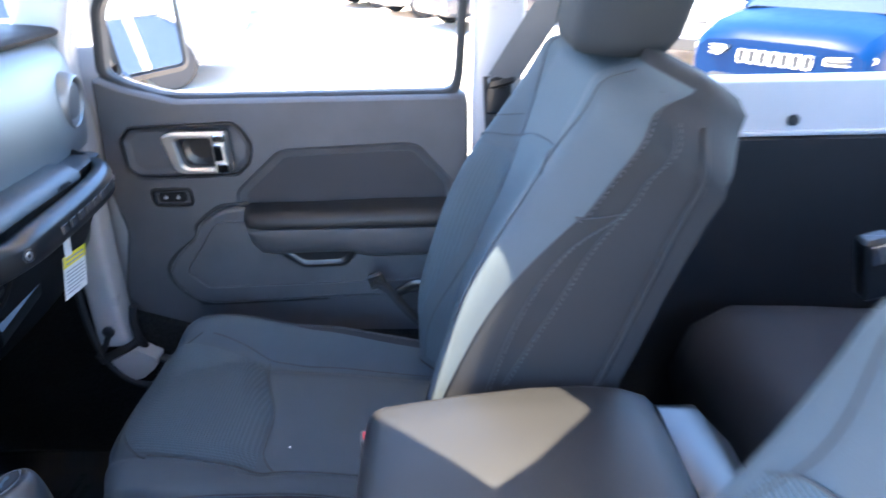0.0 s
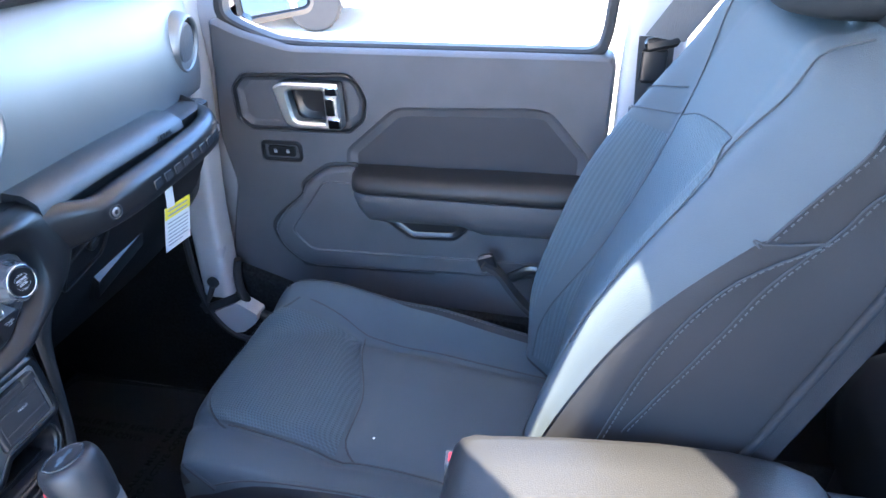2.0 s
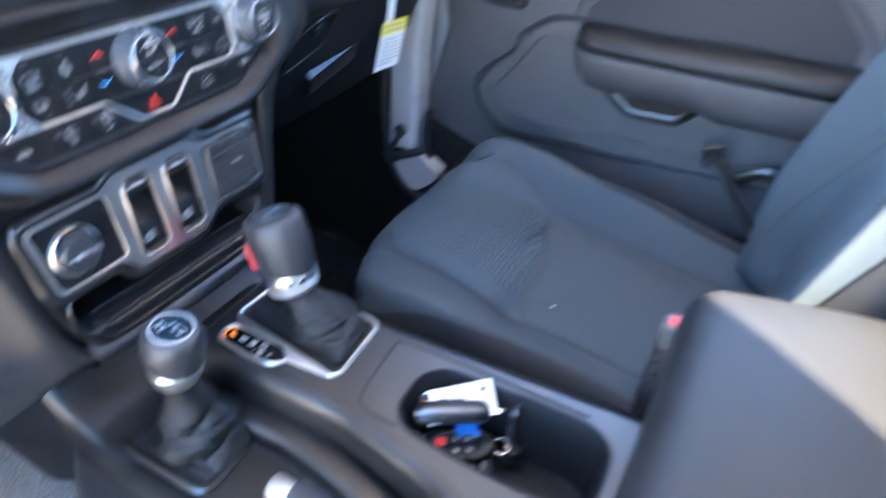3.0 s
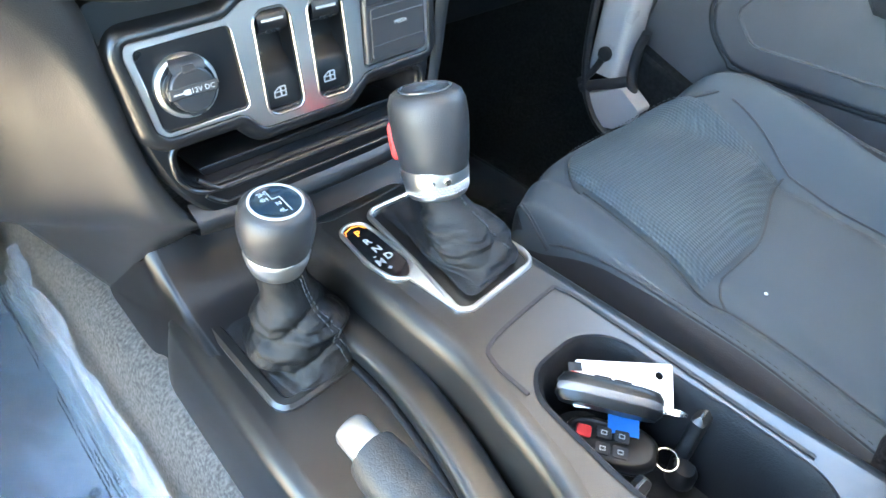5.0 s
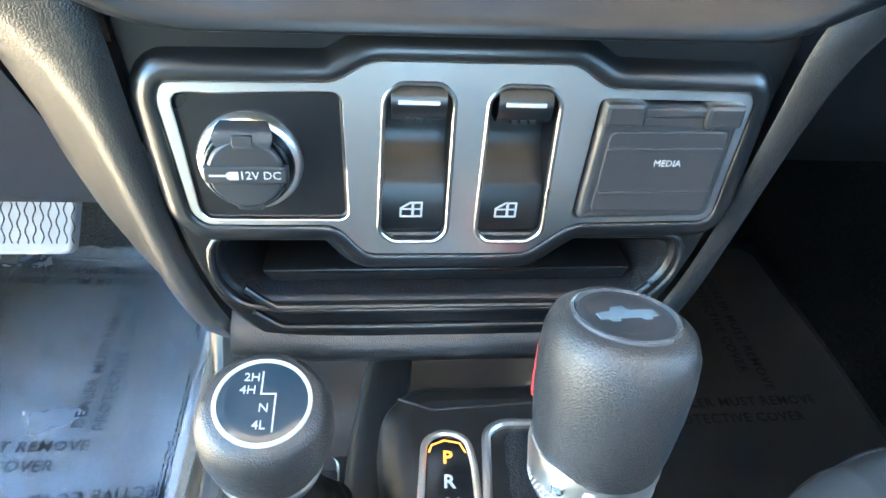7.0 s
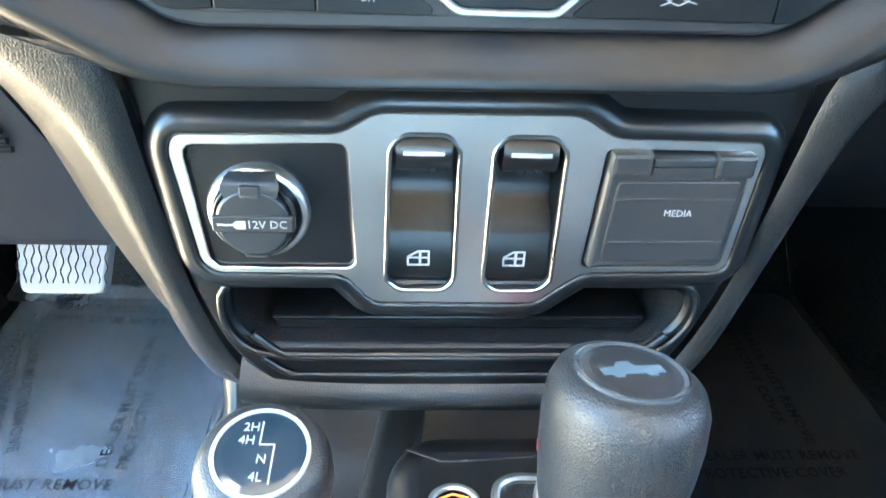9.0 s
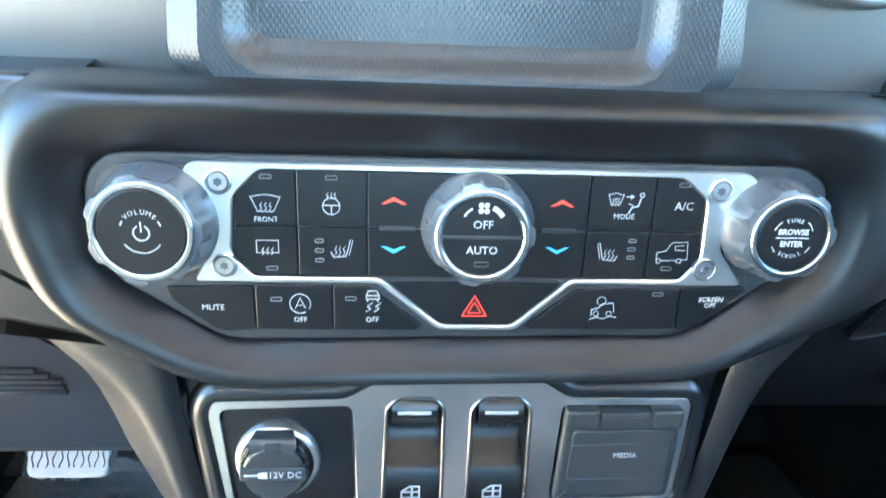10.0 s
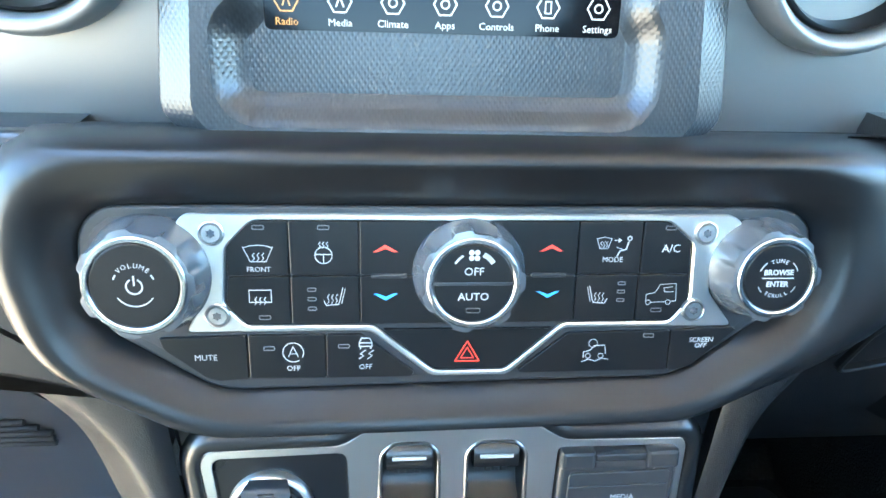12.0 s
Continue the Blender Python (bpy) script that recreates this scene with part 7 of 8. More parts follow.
# driver's knee panel with its speaker slots
KNEE = ((-0.004, 1.160), (0.012, 1.145), (0.040, 1.112), (0.075, 1.068), (0.118, 1.008), (0.160, 0.940), (0.170, 0.926), (0.185, 0.922), (0.40, 0.95))
kx = [-0.206, -0.200, -0.199, -0.209, -0.219, -0.225, -0.226, -0.226, -0.226]
bm = bmesh.new()
loft(bm, [[(x1 - 0.004 + (-0.66 - x1) * t, y, z) for (y, z), x1 in zip(KNEE, kx)] for t in frange(1, 0, 12)], closed=False)
knee = part("knee_panel", bm, M_PLASTIC, dash, "grained black knee panel", smooth=50)
for k in range(5):
    bm = bmesh.new()
    y, z = 0.0550 + 0.0058 * k, 1.0910 - 0.0082 * k
    sweep(bm, [Vector((-0.33, y, z)), Vector((-0.2265 - 0.0030 * abs(k - 2), y, z))], 0.0020, n=6)
    part("speaker_slot", bm, M_GAPBLACK, knee)
bm = bmesh.new()
sweep(bm, [p + Vector((-0.002, 0.004, 0)) for p in seam_[:25]], 0.0025, n=6)
part("panel_gap", bm, M_GAPBLACK, dash)
# cover left of the band, carrying the start button
bm = bmesh.new()
loft(bm, [[(x, y + 0.02 * max(0, (-0.32 - x) / 0.3), z) for y, z in ((0.05, 1.262), (0.022, 1.258), (0.014, 1.245), (0.012, 1.20), (0.010, 1.165), (0.012, 1.150), (0.03, 1.142))] for x in frange(-0.165, -0.66, 12)], closed=False)
part("driver_cover", bm, M_SOFT, dash, smooth=60)
# ---- floor coverings ----


def floor_mat(name, x0, x1, label, skin, climb=0.0, creases=()):
    t = thing(name, label, "floor mat")
    bm = bmesh.new()
    pts = [(x0, -0.05), (x1, -0.05), (x1 + 0.01, 0.35), (x1 - 0.005, 0.60), (x0 + 0.02, 0.60), (x0, 0.3)]
    slab(bm, rpoly(pts, 0.03, 4), 0.496, 0.506, None, 0.003)
    part("carpet", bm, M_DARKTRIM, t)
    # thin clear film, rumpled along its edges; the driver's climbs the side of the tunnel in long pleats
    bm = bmesh.new()
    rows = []
    for j in range(161):
        v = j / 160
        y = -0.12 + (0.70 if climb else 0.92) * v
        ramp = max(0, y - 0.60) * 0.9
        if climb:
            k = 1 + 0.06 * sstep(-0.1, 0.6, y)
            h = climb + 0.010 * noise.noise(Vector((y * 14, 3, 0))) + 0.006 * abs(noise.noise(Vector((y * 60, 0, 0)))) - 0.16 * sstep(0.42, 0.53, y)

            def wall(z):
                return (k * (-0.235 + 0.177 * (z - 0.49)) - 0.004, 0, z)
            line = smooth_path([(x0 - 0.02, 0, 0.516), (-0.50, 0, 0.516), (-0.38, 0, 0.516), (-0.30 * k, 0, 0.517), (-0.252 * k, 0, 0.530), wall(0.565), wall(0.565 + (h - 0.565) * 0.5), wall(h)], 22)
        else:
            line = [Vector((x0 - 0.02 + (x1 - x0 + 0.035) * i / 110, 0, 0.516 + ramp)) for i in range(111)]
        row = []
        for i, p in enumerate(line):
            u = i / (len(line) - 1)
            q = Vector((p.x * 9, y * 9, p.z * 9))
            up = sstep(0.525, 0.60, p.z) if climb else 0.0
            edge = sstep(0.12, 0.0, u) * 0.5 + (sstep(0.85, 1.0, u) if not climb else sstep(0.93, 1.0, v))
            lift = 0.0035 * (noise.noise(q * 1.3) + 0.6 * noise.noise(q * 3.1)) + 0.016 * edge * (0.6 + noise.noise(q * 2.4) + 0.5 * noise.noise(q * 6))
            lift += 0.0025 * (1 - 3 * abs(noise.noise(Vector((p.x * 22 + y * 9, y * 16 - p.x * 5, 4.0))))) * (1 - up)
            lift += up * 0.009 * (1.0 - 2.4 * abs(noise.noise(Vector((p.z * 42 + 2 * noise.noise(q * 0.6), y * 5, 1.7)))) + 0.7 * (0.4 - abs(noise.noise(Vector((p.z * 110, y * 10, 7.7))))))
            for ax, ay, bx, by in creases:      # sharp standing creases
                f = max(0, min(1, ((p.x - ax) * (bx - ax) + (y - ay) * (by - ay)) / ((bx - ax) ** 2 + (by - ay) ** 2)))
                d = math.hypot(p.x - ax - f * (bx - ax), y - ay - f * (by - ay))
                lift += 0.012 * max(0, 1 - d / 0.012) * (0.5 + 0.5 * math.sin(9 * f + ax * 40))
            lift = max(lift, -0.004)
            row.append((p.x - 0.98 * up * lift, y + 0.012 * noise.noise(Vector((p.x * 40, 5, 0))) * sstep(0.93, 1, v), p.z + (1 - 0.83 * up) * lift))
        rows.append(row)
    loft(bm, rows, closed=False)
    film = part("plastic_film", bm, skin, t, "crumpled clear protective film", smooth=80)
    return t, film


def warning(film, x, y, rot, z=0.531, size=0.020):
    for k, line in enumerate(("DEALER MUST REMOVE", "PROTECTIVE COVER")):
        m = T(x, y, z) @ R(rot) @ T(-0.018 * k, -k * size * 1.28)
        words(line, size, m, M_FILMINK, film, "lettering", 0.0001, space=1.10, bold=0.0003)


mat_l, film_l = floor_mat("driver_floor_mat", -0.62, -0.215, "black floor mat under crumpled clear protective film", M_FILM, 0.722)
for x, y, r in ((-0.491, 0.4995, 177), (-0.400, 0.353, 92), (-0.487, 0.218, -1), (-0.345, 0.128, 183), (-0.545, 0.37, 287), (-0.50, 0.03, 180)):
    warning(film_l, x, y, r)
for y, z, way in ((0.37, 0.655, -1), (0.16, 0.612, 1), (0.045, 0.66, -1)):      # the same print on the slack that climbs the tunnel
    for k, line in enumerate(("DEALER MUST REMOVE", "PROTECTIVE COVER")):
        words(line, 0.016, basis(((1 + 0.06 * sstep(-0.1, 0.6, y)) * (-0.235 + 0.177 * (z - 0.49)) - 0.030, y, z), (0, way, 0.06 * way), (-0.17 * way, 0, -0.98 * way)) @ T(0, -k * 0.024), M_FILMINK, film_l, "lettering", 0.0001, space=1.05, bold=0.0003)
mat_r, film_r = floor_mat("passenger_floor_mat", 0.215, 0.655, "black floor mat under clear protective film", M_FILMTHIN, 0.0,
                          ((0.387, 0.163, 0.473, 0.125), (0.563, 0.200, 0.644, 0.185), (0.477, 0.243, 0.617, 0.262), (0.512, 0.132, 0.574, 0.145)))
for x, y, r in ((0.46, 0.249, 0), (0.517, 0.38, 270)):
    warning(film_r, x, y, r)

# ---- pedals ----


def pedal(name, label, c, w, h, yaw):
    t = thing(name, label, "pedal", "pedals")
    m = Matrix.Translation(c) @ R(yaw) @ R(52, "X")
    o = rpoly([(-w * 0.42, -h / 2), (w * 0.42, -h / 2), (w / 2, h * 0.2), (w / 2, h / 2), (-w / 2, h / 2), (-w / 2, h * 0.2)], 0.012, 4)
    bm = bmesh.new()
    slab(bm, o, -0.012, 0.004, m, 0.004, 3)
    pad = part("pad", bm, M_PEDAL, t, "grey rubber pad")
    n = max(4, int(w / 0.0085))
    for i in range(n):
        x = -w / 2 + w * (i + 0.8) / (n + 0.6)
        bm = bmesh.new()
        sweep(bm, [m @ Vector((x + 0.0017 * math.sin(v * 34 / h + 2.4 * i), v, 0.0042)) for v in frange(-h * 0.40, h * 0.40, 36)], 0.0008, 0.0008, up=(0, 1, 0.3), n=5)
        part("groove", bm, M_GAPBLACK, pad)
    bm = bmesh.new()
    sweep(bm, smooth_path([Vector(c) + Vector((0, 0.01, 0.0)), Vector(c) + Vector((0.01, 0.10, 0.10)), Vector(c) + Vector((0.02, 0.20, 0.34))], 5), 0.008, 0.012, n=8)
    part("arm", bm, M_RUBBER, t)
    return t


pedal("brake_pedal", "wide grey brake pedal with wavy grip lines", (-0.436, 0.398, 0.757), 0.115, 0.125, 0)
pedal("accelerator_pedal", "narrow grey accelerator pedal with wavy grip lines", (-0.279, 0.453, 0.720), 0.055, 0.14, 0)

# ---- paper tag on the glove box ----
tag = thing("paper_tag", "white paper tag with a yellow heading, hung from a strip", "tag")
PM = basis((0.493, 0.0730, 1.077), (1, 0.02, -0.13), (0.06, -0.15, 1)) @ Matrix.Scale(1.32, 4)
bm = bmesh.new()
slab(bm, [(-0.026, -0.032), (0.026, -0.030), (0.026, 0.027), (-0.026, 0.025)], -0.0003, 0.0003, PM)
part("sheet", bm, M_PAPER, tag)
bm = bmesh.new()
slab(bm, [(-0.026, 0.010), (0.026, 0.012), (0.026, 0.0275), (-0.026, 0.0255)], 0.0003, 0.0006, PM)
hd = part("heading", bm, M_YELLOW, tag, "yellow heading")
bm = bmesh.new()
for k in range(2):
    fill(bm, [(-0.020, 0.0215 - k * 0.006), (0.020, 0.0225 - k * 0.006), (0.020, 0.0205 - k * 0.006), (-0.020, 0.0195 - k * 0.006)], 0.0006, PM)
part("printed_bar", bm, M_INK, hd)
for k in range(7):
    bm = bmesh.new()
    v = 0.005 - k * 0.0048
    fill(bm, [(-0.021, v), (0.021 - 0.012 * (k == 6), v + 0.0008), (0.021 - 0.012 * (k == 6), v - 0.0006), (-0.021, v - 0.0014)], 0.0004, PM)
    part("printed_line", bm, M_INK, tag)
bm = bmesh.new()
loft(bm, [[(0.468, 0.066, 1.112), (0.488, 0.066, 1.110)], [(0.460, 0.056, 1.145), (0.480, 0.056, 1.144)], [(0.453, 0.048, 1.172), (0.473, 0.048, 1.172)], [(0.450, 0.040, 1.205), (0.470, 0.040, 1.206)]], closed=False)
part("strip", bm, M_PAPER, tag)

# ---- keys in the cup holder ----


def key_fob(name, label, m, body=M_BUTTON):
    t = thing(name, label, "key fob", "car keys")
    o = rpoly([(-0.036, -0.012), (-0.022, -0.019), (0.024, -0.019), (0.038, -0.010), (0.038, 0.010), (0.024, 0.019), (-0.022, 0.019), (-0.036, 0.012)], 0.008, 4)
    bm = bmesh.new()
    loft(bm, [at_w(inset(o, 0.004), -0.0075), at_w(o, -0.004), at_w(o, 0.004), at_w(inset(o, 0.003), 0.0075), at_w(inset(o, 0.006), 0.0082)], m, cap0=True, cap1=True)
    part("shell", bm, body, t, smooth=50)
    bm = bmesh.new()
    loft(bm, [at_w(o, -0.0022), at_w(inset(o, -0.0005), -0.0016), at_w(inset(o, -0.0005), 0.0016), at_w(o, 0.0022)], m)
    part("edge_band", bm, M_KNOB, t, "silver band round the edge", smooth=60)
    for i, (x, y, mt) in enumerate(((-0.022, 0.004, M_REDKEY), (-0.006, 0.006, M_RUBBER), (0.008, 0.006, M_RUBBER), (-0.006, -0.007, M_RUBBER), (0.008, -0.007, M_RUBBER))):
        bm = bmesh.new()
        slab(bm, rpoly([(x - 0.006, y - 0.005), (x + 0.006, y - 0.005), (x + 0.006, y + 0.005), (x - 0.006, y + 0.005)], 0.002, 3), 0.008, 0.0094, m, 0.0005)
        b_ = part("key_button", bm, mt, t, "red panic button" if mt is M_REDKEY else "")
        if mt is M_RUBBER:
            bm = bmesh.new()
            stroke(bm, [(x - 0.002, y - 0.0015), (x + 0.002, y - 0.0015), (x + 0.002, y + 0.0015), (x - 0.002, y + 0.0015)], 0.0006, 0.0094, m, True)
            part("button_symbol", bm, M_PRINT, b_)
    bm = bmesh.new()
    rim(bm, circle(0.045, 0, 0.010, 24), 0.0016, -0.001, 0.001, m, 0.0003)
    part("ring", bm, M_CHROME, t)
    return t


key_fob("key_fob", "black key fob with a red button", basis((0.022, -0.302, 0.893), (0.54, -0.84, 0.0), (0.82, 0.53, 0.22)) @ Matrix.Scale(0.85, 4))
key_fob("key_fob", "black key fob edge-on against a white tag", basis((0.0215, -0.290, 0.936), (0.55, -0.835, -0.02), (0.40, 0.26, -0.85)) @ Matrix.Diagonal((0.92, 0.62, 1.2, 1)))
kt = thing("key_tag", "white plastic key tag with a punched hole", "key tag")
bm = bmesh.new()
KTM = basis((0.0385, -0.2895, 0.9345), (0.74, -0.67, 0.0), (0.74, 0.60, 0.40))
holed(bm, rpoly([(-0.034, -0.016), (0.032, -0.020), (0.036, 0.014), (-0.030, 0.016)], 0.002, 2), [circle(0.026, 0.006, 0.0028, 14)], -0.0004, 0.0004, KTM)
part("sheet", bm, M_PAPER, kt)
bm = bmesh.new()
slab(bm, [(-0.035, 0.008), (-0.026, 0.008), (-0.026, 0.014), (-0.035, 0.014)], 0.0004, 0.0010, KTM)
part("clip", bm, M_RUBBER, kt)
bm = bmesh.new()
slab(bm, [(-0.008, -0.014), (0.013, -0.014), (0.012, 0.009), (-0.009, 0.008)], 0, 0.0006, basis((0.040, -0.296, 0.905), (0.54, -0.80, 0.0), (0.80, 0.54, 0.25)))
tagged(finish("blue_card", bm, M_BLUECARD), "folded blue and white card under the keys", "card")

# ---- belts and buckles ----
bk = thing("belt_buckle", "seat belt buckle with a red button and a fuzzy dark sleeve", "belt buckle")
BM = basis((0.1640, -0.4340, 1.0000), (0.10, -0.99, 0.0), (-0.06, 0.18, 0.98))      # at its upper front corner; w towards the console
bm = bmesh.new()
slab(bm, rpoly([(0.0, -0.034), (0.043, -0.034), (0.043, -0.001), (0.0, -0.001)], 0.003, 3), -0.020, 0.0, BM, 0.003, 3)
head = part("head", bm, mat("grey_buckle_plastic", (0.085, 0.080, 0.076), 0.32, stain=0.05), bk, "grey plastic buckle head", smooth=50)
bm = bmesh.new()
loft(bm, [[BM @ Vector((u, v, w)) for u, w in rpoly([(0.0035, -0.0165), (0.0395, -0.0165), (0.0395, -0.0035), (0.0035, -0.0035)], 0.002, 3)] for v in (-0.003, 0.0008)] + [[BM @ Vector((0.0215 + (u - 0.0215) * 0.92, 0.0018, -0.010 + (w + 0.010) * 0.8)) for u, w in rpoly([(0.0035, -0.0165), (0.0395, -0.0165), (0.0395, -0.0035), (0.0035, -0.0035)], 0.002, 3)]], cap1=True)
part("press_button", bm, M_REDKEY, head, "red press button")
bm = bmesh.new()
slab(bm, rpoly([(-0.003, -0.134), (0.046, -0.134), (0.047, -0.029), (-0.002, -0.029)], 0.006, 4), -0.024, 0.004, BM, 0.004, 3)
part("sleeve", bm, mat("brown_fuzzy_sleeve", (0.040, 0.034, 0.032), 0.95, grain=1.0, grain_size=0.0030, stain=0.7, stain_size=0.0035, spec=0.1), bk, "dark brown fuzzy sleeve")
bm = bmesh.new()
box(bm, (0.130, -0.402, 0.838), (0.022, 0.062, 0.012), R(10), bevel=0.004)
tagged(finish("foam_strip", bm, mat("straw_coloured_felt", (0.23, 0.20, 0.11), 0.95, grain=1.0, grain_size=0.0022, stain=0.6, stain_size=0.003)), "straw coloured felt strip between seat and console", "felt strip")
belt = thing("seat_belt", "grey front seat belt webbing on the white pillar", "seat belt")
bm = bmesh.new()
path = smooth_path([(0.585, -0.82, 1.64), (0.592, -0.765, 1.545), (0.605, -0.70, 1.44), (0.625, -0.648, 1.352)], 8)
loft(bm, [[p + Vector((0, -0.026, -0.004)), p + Vector((-0.004, 0.0, 0.0)), p + Vector((0, 0.026, 0.004)), p + Vector((0.003, 0, 0))] for p in path])
part("webbing", bm, M_WEB, belt)
bm = bmesh.new()
box(bm, (0, 0, 0), (0.020, 0.046, 0.018), T(0.632, -0.646, 1.346) @ R(-14, "X"), bevel=0.005)
part("guide", bm, M_SOFT, belt)
bm = bmesh.new()
box(bm, (0.650, -0.640, 1.31), (0.016, 0.036, 0.05), R(0), bevel=0.005)
part("latch_plate", bm, M_SOFT, belt)
bm = bmesh.new()
path = smooth_path([(0.645, -0.640, 1.35), (0.655, -0.645, 1.15), (0.66, -0.60, 0.98), (0.655, -0.53, 0.88)], 8)
loft(bm, [[p + Vector((0, -0.024, 0)), p + Vector((0, 0.024, 0)), p + Vector((0.003, 0.024, 0)), p + Vector((0.003, -0.024, 0))] for p in path])
part("lower_webbing", bm, M_RUBBER, belt)
anc = thing("belt_anchor", "black belt anchor loop beside the seat cushion", "belt anchor")
bm = bmesh.new()
sweep(bm, smooth_path([(0.625, -0.405, 0.968), (0.628, -0.43, 0.952), (0.63, -0.455, 0.915), (0.632, -0.478, 0.885), (0.632, -0.50, 0.862)], 5), 0.006, 0.014, up=(1, 0, 0), n=8, square=0.5)
part("strap", bm, M_RUBBER, anc)
bm = bmesh.new()
box(bm, (0, 0, 0), (0.012, 0.030, 0.034), T(0.63, -0.412, 0.966) @ R(-20, "X"), bevel=0.004)
part("tongue", bm, M_SOFT, anc)
bm = bmesh.new()
sweep(bm, smooth_path([(0.632, -0.56, 0.885), (0.64, -0.50, 0.952), (0.645, -0.45, 0.93)], 5), 0.010, 0.006, up=(1, 0, 0), n=8)
part("lever", bm, M_SOFT, anc)
rb = thing("rear_belt_buckle", "black rear belt buckle with a bright tongue", "belt buckle")
bm = bmesh.new()
sweep(bm, smooth_path([(0.50, -1.50, 0.93), (0.50, -1.46, 0.99), (0.50, -1.36, 1.02), (0.50, -1.285, 1.06)], 5), 0.020, 0.004, n=8)
part("strap", bm, M_RUBBER, rb)
bm = bmesh.new()
box(bm, (0, 0, 0), (0.035, 0.05, 0.12), T(0.50, -1.275, 1.05) @ R(-15, "X"), bevel=0.006)
part("head", bm, M_SOFT, rb)
bm = bmesh.new()
box(bm, (0, 0, 0), (0.004, 0.034, 0.036), T(0.4805, -1.267, 1.082) @ R(-15, "X"), bevel=0.001)
part("tongue", bm, M_CHROME, rb)

# ---- outside: parked cars ----


def wheel(parent, m, r=0.36, w=0.22):
    bm = bmesh.new()
    lathe(bm, [(r * 0.62, -w / 2), (r * 0.92, -w / 2), (r, -w * 0.35), (r, w * 0.35), (r * 0.92, w / 2), (r * 0.62, w / 2)], m, 28)
    ty = part("tyre", bm, M_TYRE, parent)
    bm = bmesh.new()
    lathe(bm, [(r * 0.63, -w * 0.3), (r * 0.63, w * 0.46), (r * 0.56, w * 0.44), (r * 0.5, w * 0.30), (r * 0.15, w * 0.36), (r * 0.12, w * 0.42)], m, 24)
    for k in range(7):
        box(bm, (r * 0.34, 0, w * 0.36), (r * 0.44, r * 0.11, 0.03), m @ R(k * 360 / 7))
    part("rim", bm, M_KNOB, ty)


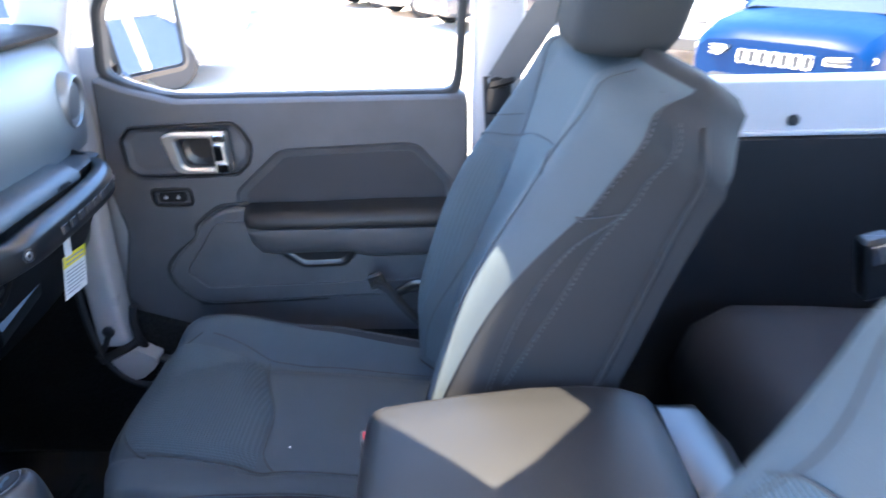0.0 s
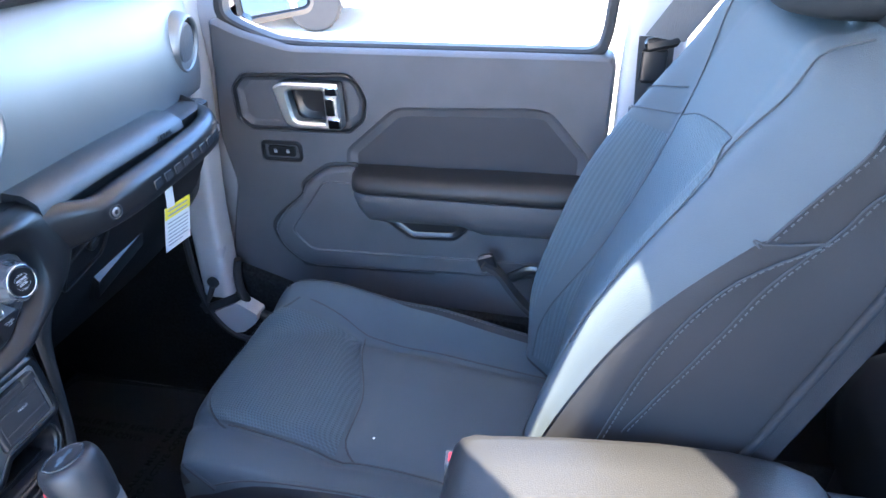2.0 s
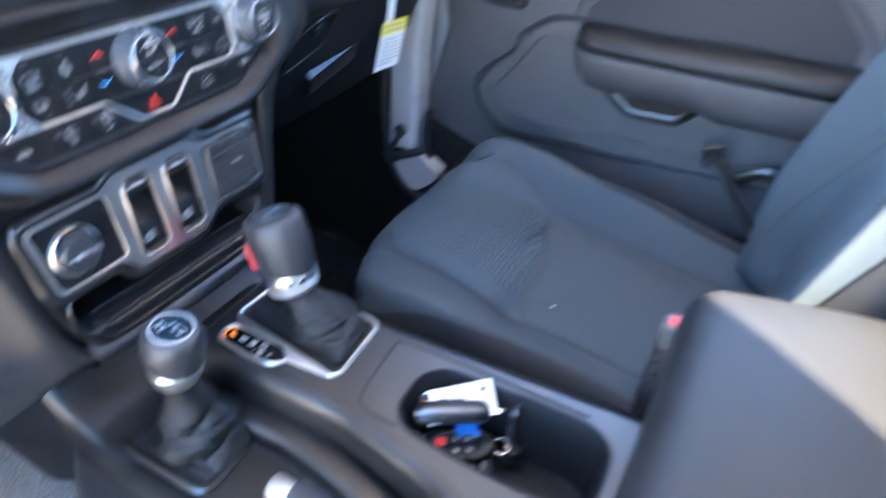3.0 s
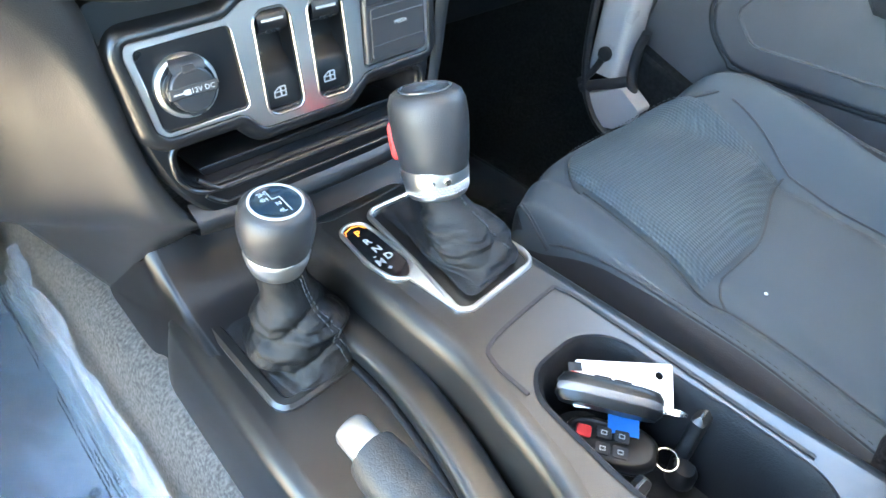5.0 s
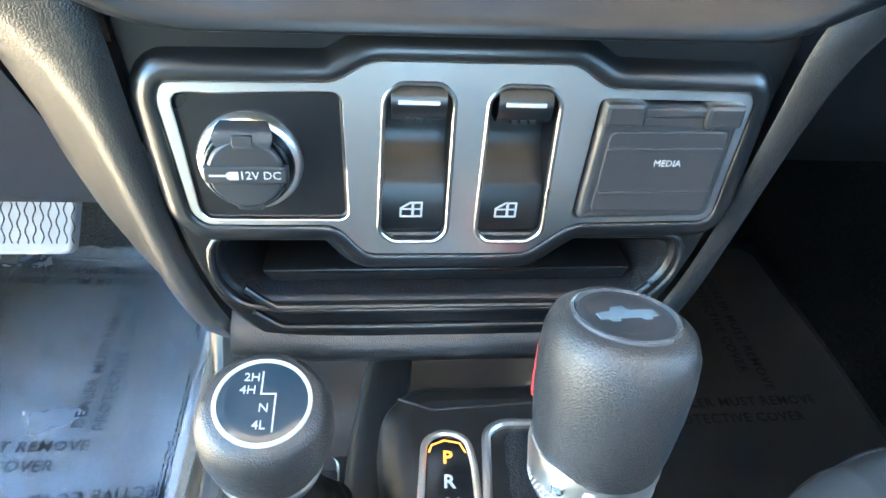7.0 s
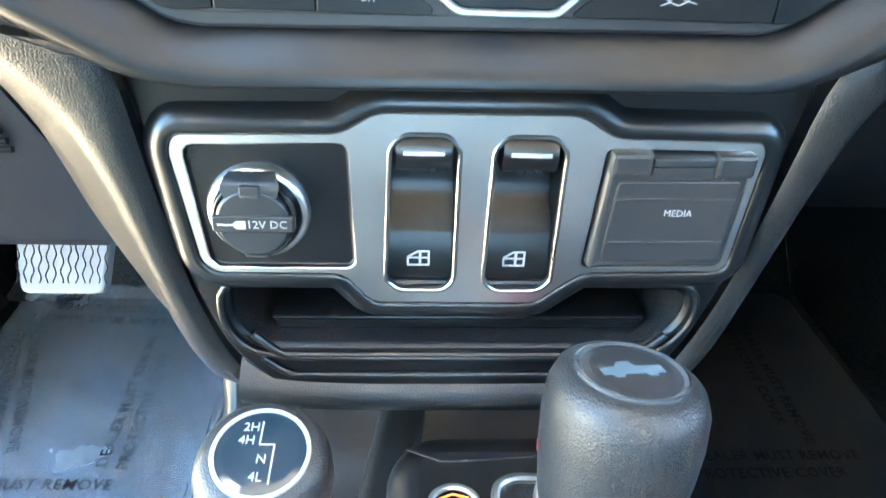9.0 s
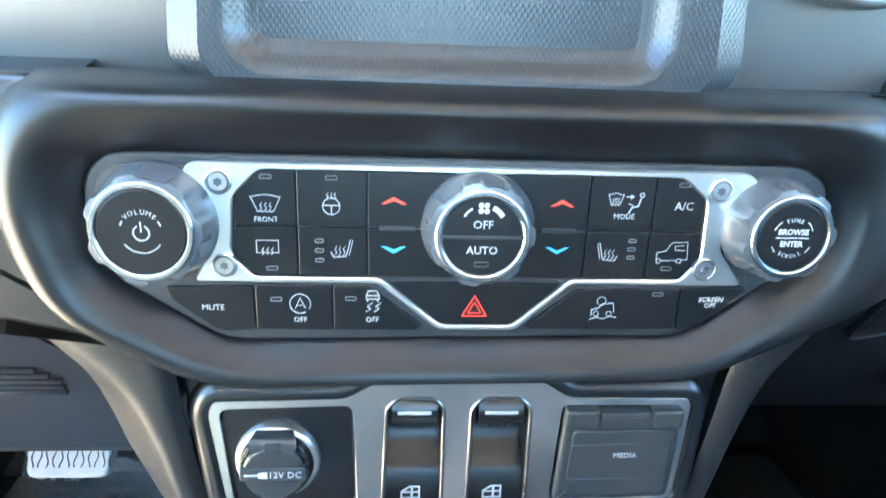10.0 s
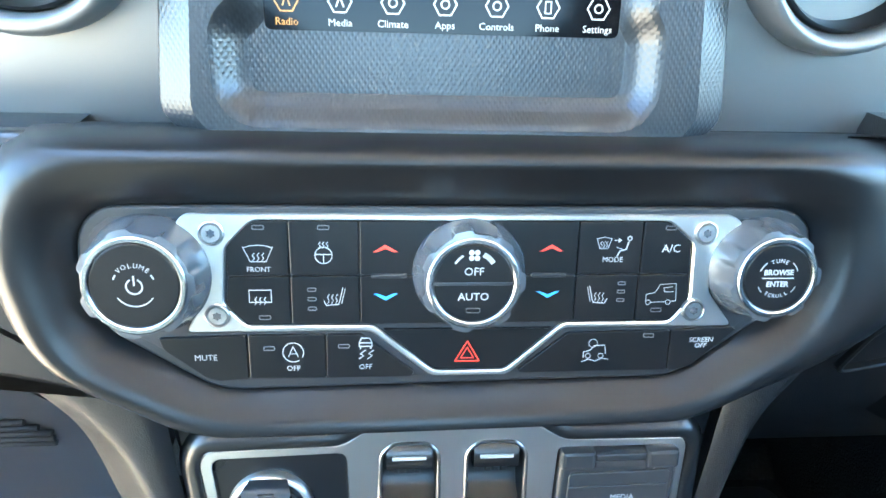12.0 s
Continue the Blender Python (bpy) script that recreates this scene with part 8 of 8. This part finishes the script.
def parked_car(name, label, m, paint, length=4.6, width=1.85, height=1.66, detail=True):
    """A sport utility car: nose towards +x of its own frame."""
    car = thing(name, label, "car", "parked cars")
    L, Wd, H = length / 2, width / 2, height
    bm = bmesh.new()
    secs = []
    for x, z0, z1, k in ((-L, 0.45, 0.85, 0.86), (-L + 0.05, 0.34, 1.0, 0.95), (-L + 0.4, 0.28, 1.04, 1.0), (-0.5, 0.25, 1.03, 1.0), (L - 1.35, 0.26, 1.02, 1.0), (L - 0.9, 0.28, 0.99, 0.99), (L - 0.35, 0.30, 0.95, 0.97), (L - 0.06, 0.32, 0.87, 0.91), (L, 0.36, 0.80, 0.86)):
        w = Wd * k
        secs.append([(x, sy * a * w, z0 + b * (z1 - z0)) for sy, a, b in ((-1, 0.86, 0), (-1, 0.97, 0.12), (-1, 1.0, 0.5), (-1, 0.97, 0.82), (-1, 0.86, 0.97), (-1, 0.45, 1.03), (1, 0.45, 1.03), (1, 0.86, 0.97), (1, 0.97, 0.82), (1, 1.0, 0.5), (1, 0.97, 0.12), (1, 0.86, 0))])
    loft(bm, secs, m, cap0=True, cap1=True)
    body = part("body", bm, paint, car, smooth=35)
    bm = bmesh.new()
    cab = [(-L + 0.15, 1.0, 0.84), (-L + 0.55, H - 0.03, 0.70), (-L + 1.2, H, 0.72), (0.15, H - 0.02, 0.72), (L - 1.75, H - 0.16, 0.74), (L - 1.05, 0.99, 0.86)]
    secs = [[(x, -Wd * k, z), (x, -Wd * k * 0.9, z + 0.03), (x, Wd * k * 0.9, z + 0.03), (x, Wd * k, z), (x * 0.98, Wd * 0.90, 0.98), (x * 0.98, -Wd * 0.90, 0.98)] for x, z, k in cab]
    loft(bm, secs, m, cap0=True, cap1=True)
    part("cabin", bm, M_CARGLASS, car, "dark tinted glasshouse", smooth=30)
    bm = bmesh.new()
    slab(bm, rpoly([(-L + 0.5, -Wd * 0.68), (0.25, -Wd * 0.70), (0.25, Wd * 0.70), (-L + 0.5, Wd * 0.68)], 0.1, 3), H + 0.01, H + 0.05, m, 0.02)
    for sy in (-1, 1):
        for a, b in (((L - 1.1, 0.99), (0.1, H)), ((-0.25, 1.0), (-0.3, H)), ((-L + 0.25, 1.0), (-L + 0.6, H))):
            sweep(bm, [m @ Vector((a[0], sy * Wd * 0.885, a[1])), m @ Vector((b[0], sy * Wd * 0.72, b[1]))], 0.05, 0.03, n=6)
    part("roof", bm, paint, car, smooth=40)
    for sx in (-1, 1):
        for sy in (-1, 1):
            wm = m @ T(sx * (L - 0.88), sy * (Wd - 0.10), 0.36) @ R(-90 * sy, "X")
            wheel(car, wm)
            if detail:
                bm = bmesh.new()
                sweep(bm, [m @ Vector((sx * (L - 0.88) + 0.44 * math.cos(radians(a)), sy * (Wd - 0.01), 0.36 + 0.44 * math.sin(radians(a)))) for a in range(-10, 191, 10)], 0.04, 0.05, up=(1, 0.3, 0.2), n=6)
                part("arch", bm, M_PLASTIC, car, "black plastic wheel arch")
    if detail:
        for sy in (-1, 1):
            bm = bmesh.new()
            hm = m @ Matrix.Translation((L - 0.035, sy * 0.64, 0.70)) @ R(sy * 20) @ basis((0, 0, 0), (0, 1, 0), (0, 0, 1))
            slab(bm, rpoly([(-0.20, -0.035), (0.14, -0.05), (0.22, 0.02), (0.20, 0.055), (-0.20, 0.035)], 0.02, 3), -0.05, 0.035, hm, 0.01)
            hl = part("headlight", bm, M_CARGLASS, car, "slim headlight")
            bm = bmesh.new()
            sweep(bm, [hm @ Vector((x, 0.01, 0.036)) for x in (-0.16, 0.0, 0.16)], 0.006, n=6)
            rim(bm, rpoly([(-0.20, -0.035), (0.14, -0.05), (0.22, 0.02), (0.20, 0.055), (-0.20, 0.035)], 0.02, 3), 0.012, 0.02, 0.04, hm, 0.003)
            part("lamp_trim", bm, M_CHROME, hl)
        gm = m @ Matrix.Translation((L - 0.02, 0, 0.655)) @ basis((0, 0, 0), (0, 1, 0), (-0.06, 0, 1))
        bm = bmesh.new()
        slab(bm, rpoly([(-0.37, -0.07), (0.37, -0.07), (0.39, 0.075), (-0.39, 0.075)], 0.02, 3), -0.05, 0.03, gm, 0.01)
        g = part("grille", bm, paint, car)
        for k in range(7):
            bm = bmesh.new()
            o = rpoly([(-0.032, -0.055), (0.032, -0.055), (0.036, 0.06), (-0.036, 0.06)], 0.012, 3)
            slab(bm, o, 0.024, 0.034, gm @ T(-0.312 + 0.104 * k, 0))
            sl = part("slot", bm, M_RUBBER, g)
            bm = bmesh.new()
            rim(bm, inset(o, -0.008), 0.010, 0.024, 0.042, gm @ T(-0.312 + 0.104 * k, 0), 0.003)
            part("slot_frame", bm, M_CHROME, sl)
        bm = bmesh.new()
        slab(bm, rpoly([(-0.70, 0.30), (0.70, 0.30), (0.62, 0.48), (-0.62, 0.48)], 0.04, 3), L - 0.12, L + 0.005, m @ basis((0, 0, 0), (0, 1, 0), (0, 0, 1)), 0.02)
        part("bumper_grille", bm, M_PLASTIC, car)
    for sy in (-1, 1):
        bm = bmesh.new()
        box(bm, (L - 1.65, sy * (Wd + 0.08), 1.06), (0.12, 0.20, 0.14), m, bevel=0.03)
        part("wing_mirror", bm, paint, car)
    return car


parked_car("blue_car", "bright blue sport utility car parked nose out", pose(7.32, -5.48, -0.25, 0, 0, 132), M_CARBLUE)
parked_car("white_car", "white sport utility car parked behind the blue one", pose(10.3, -5.2, -0.25, 0, 0, 136), M_CARWHITE)
PAINTS = [(M_CARDARK, "dark"), (M_CARWHITE, "white"), (M_CARGREY, "grey"), (M_CARWHITE, "white"), (M_CARDARK, "black"), (M_CARBLUE, "blue")]
first = {}
spots = [(14.2 + 2.5 * k, -2.4 + 1.35 * k, 116 + 2 * (k % 3), k) for k in range(7)]
spots += [(2.2 + 0.3 * k, -8.5 - 2.8 * k, 4 * (k % 2), k + 1) for k in range(5)]
spots += [(8.6 + 2.75 * k, 4.6 + 0.67 * k, 282, k + 2) for k in range(9)]
spots += [(10.0 + 2.75 * k, 10.8 + 0.67 * k, 102, k + 3) for k in range(8)]
for x, y, yaw, k in spots:
    paint, word_ = PAINTS[k % len(PAINTS)]
    key = paint.name
    if key not in first:
        first[key] = parked_car("parked_car", word_ + " car parked in a row of the lot", pose(0, 0, 0), paint, detail=False)
        first[key].matrix_basis = pose(x, y, -0.25, 0, 0, yaw)
    else:
        copy_thing(first[key], pose(x, y, -0.25, 0, 0, yaw))
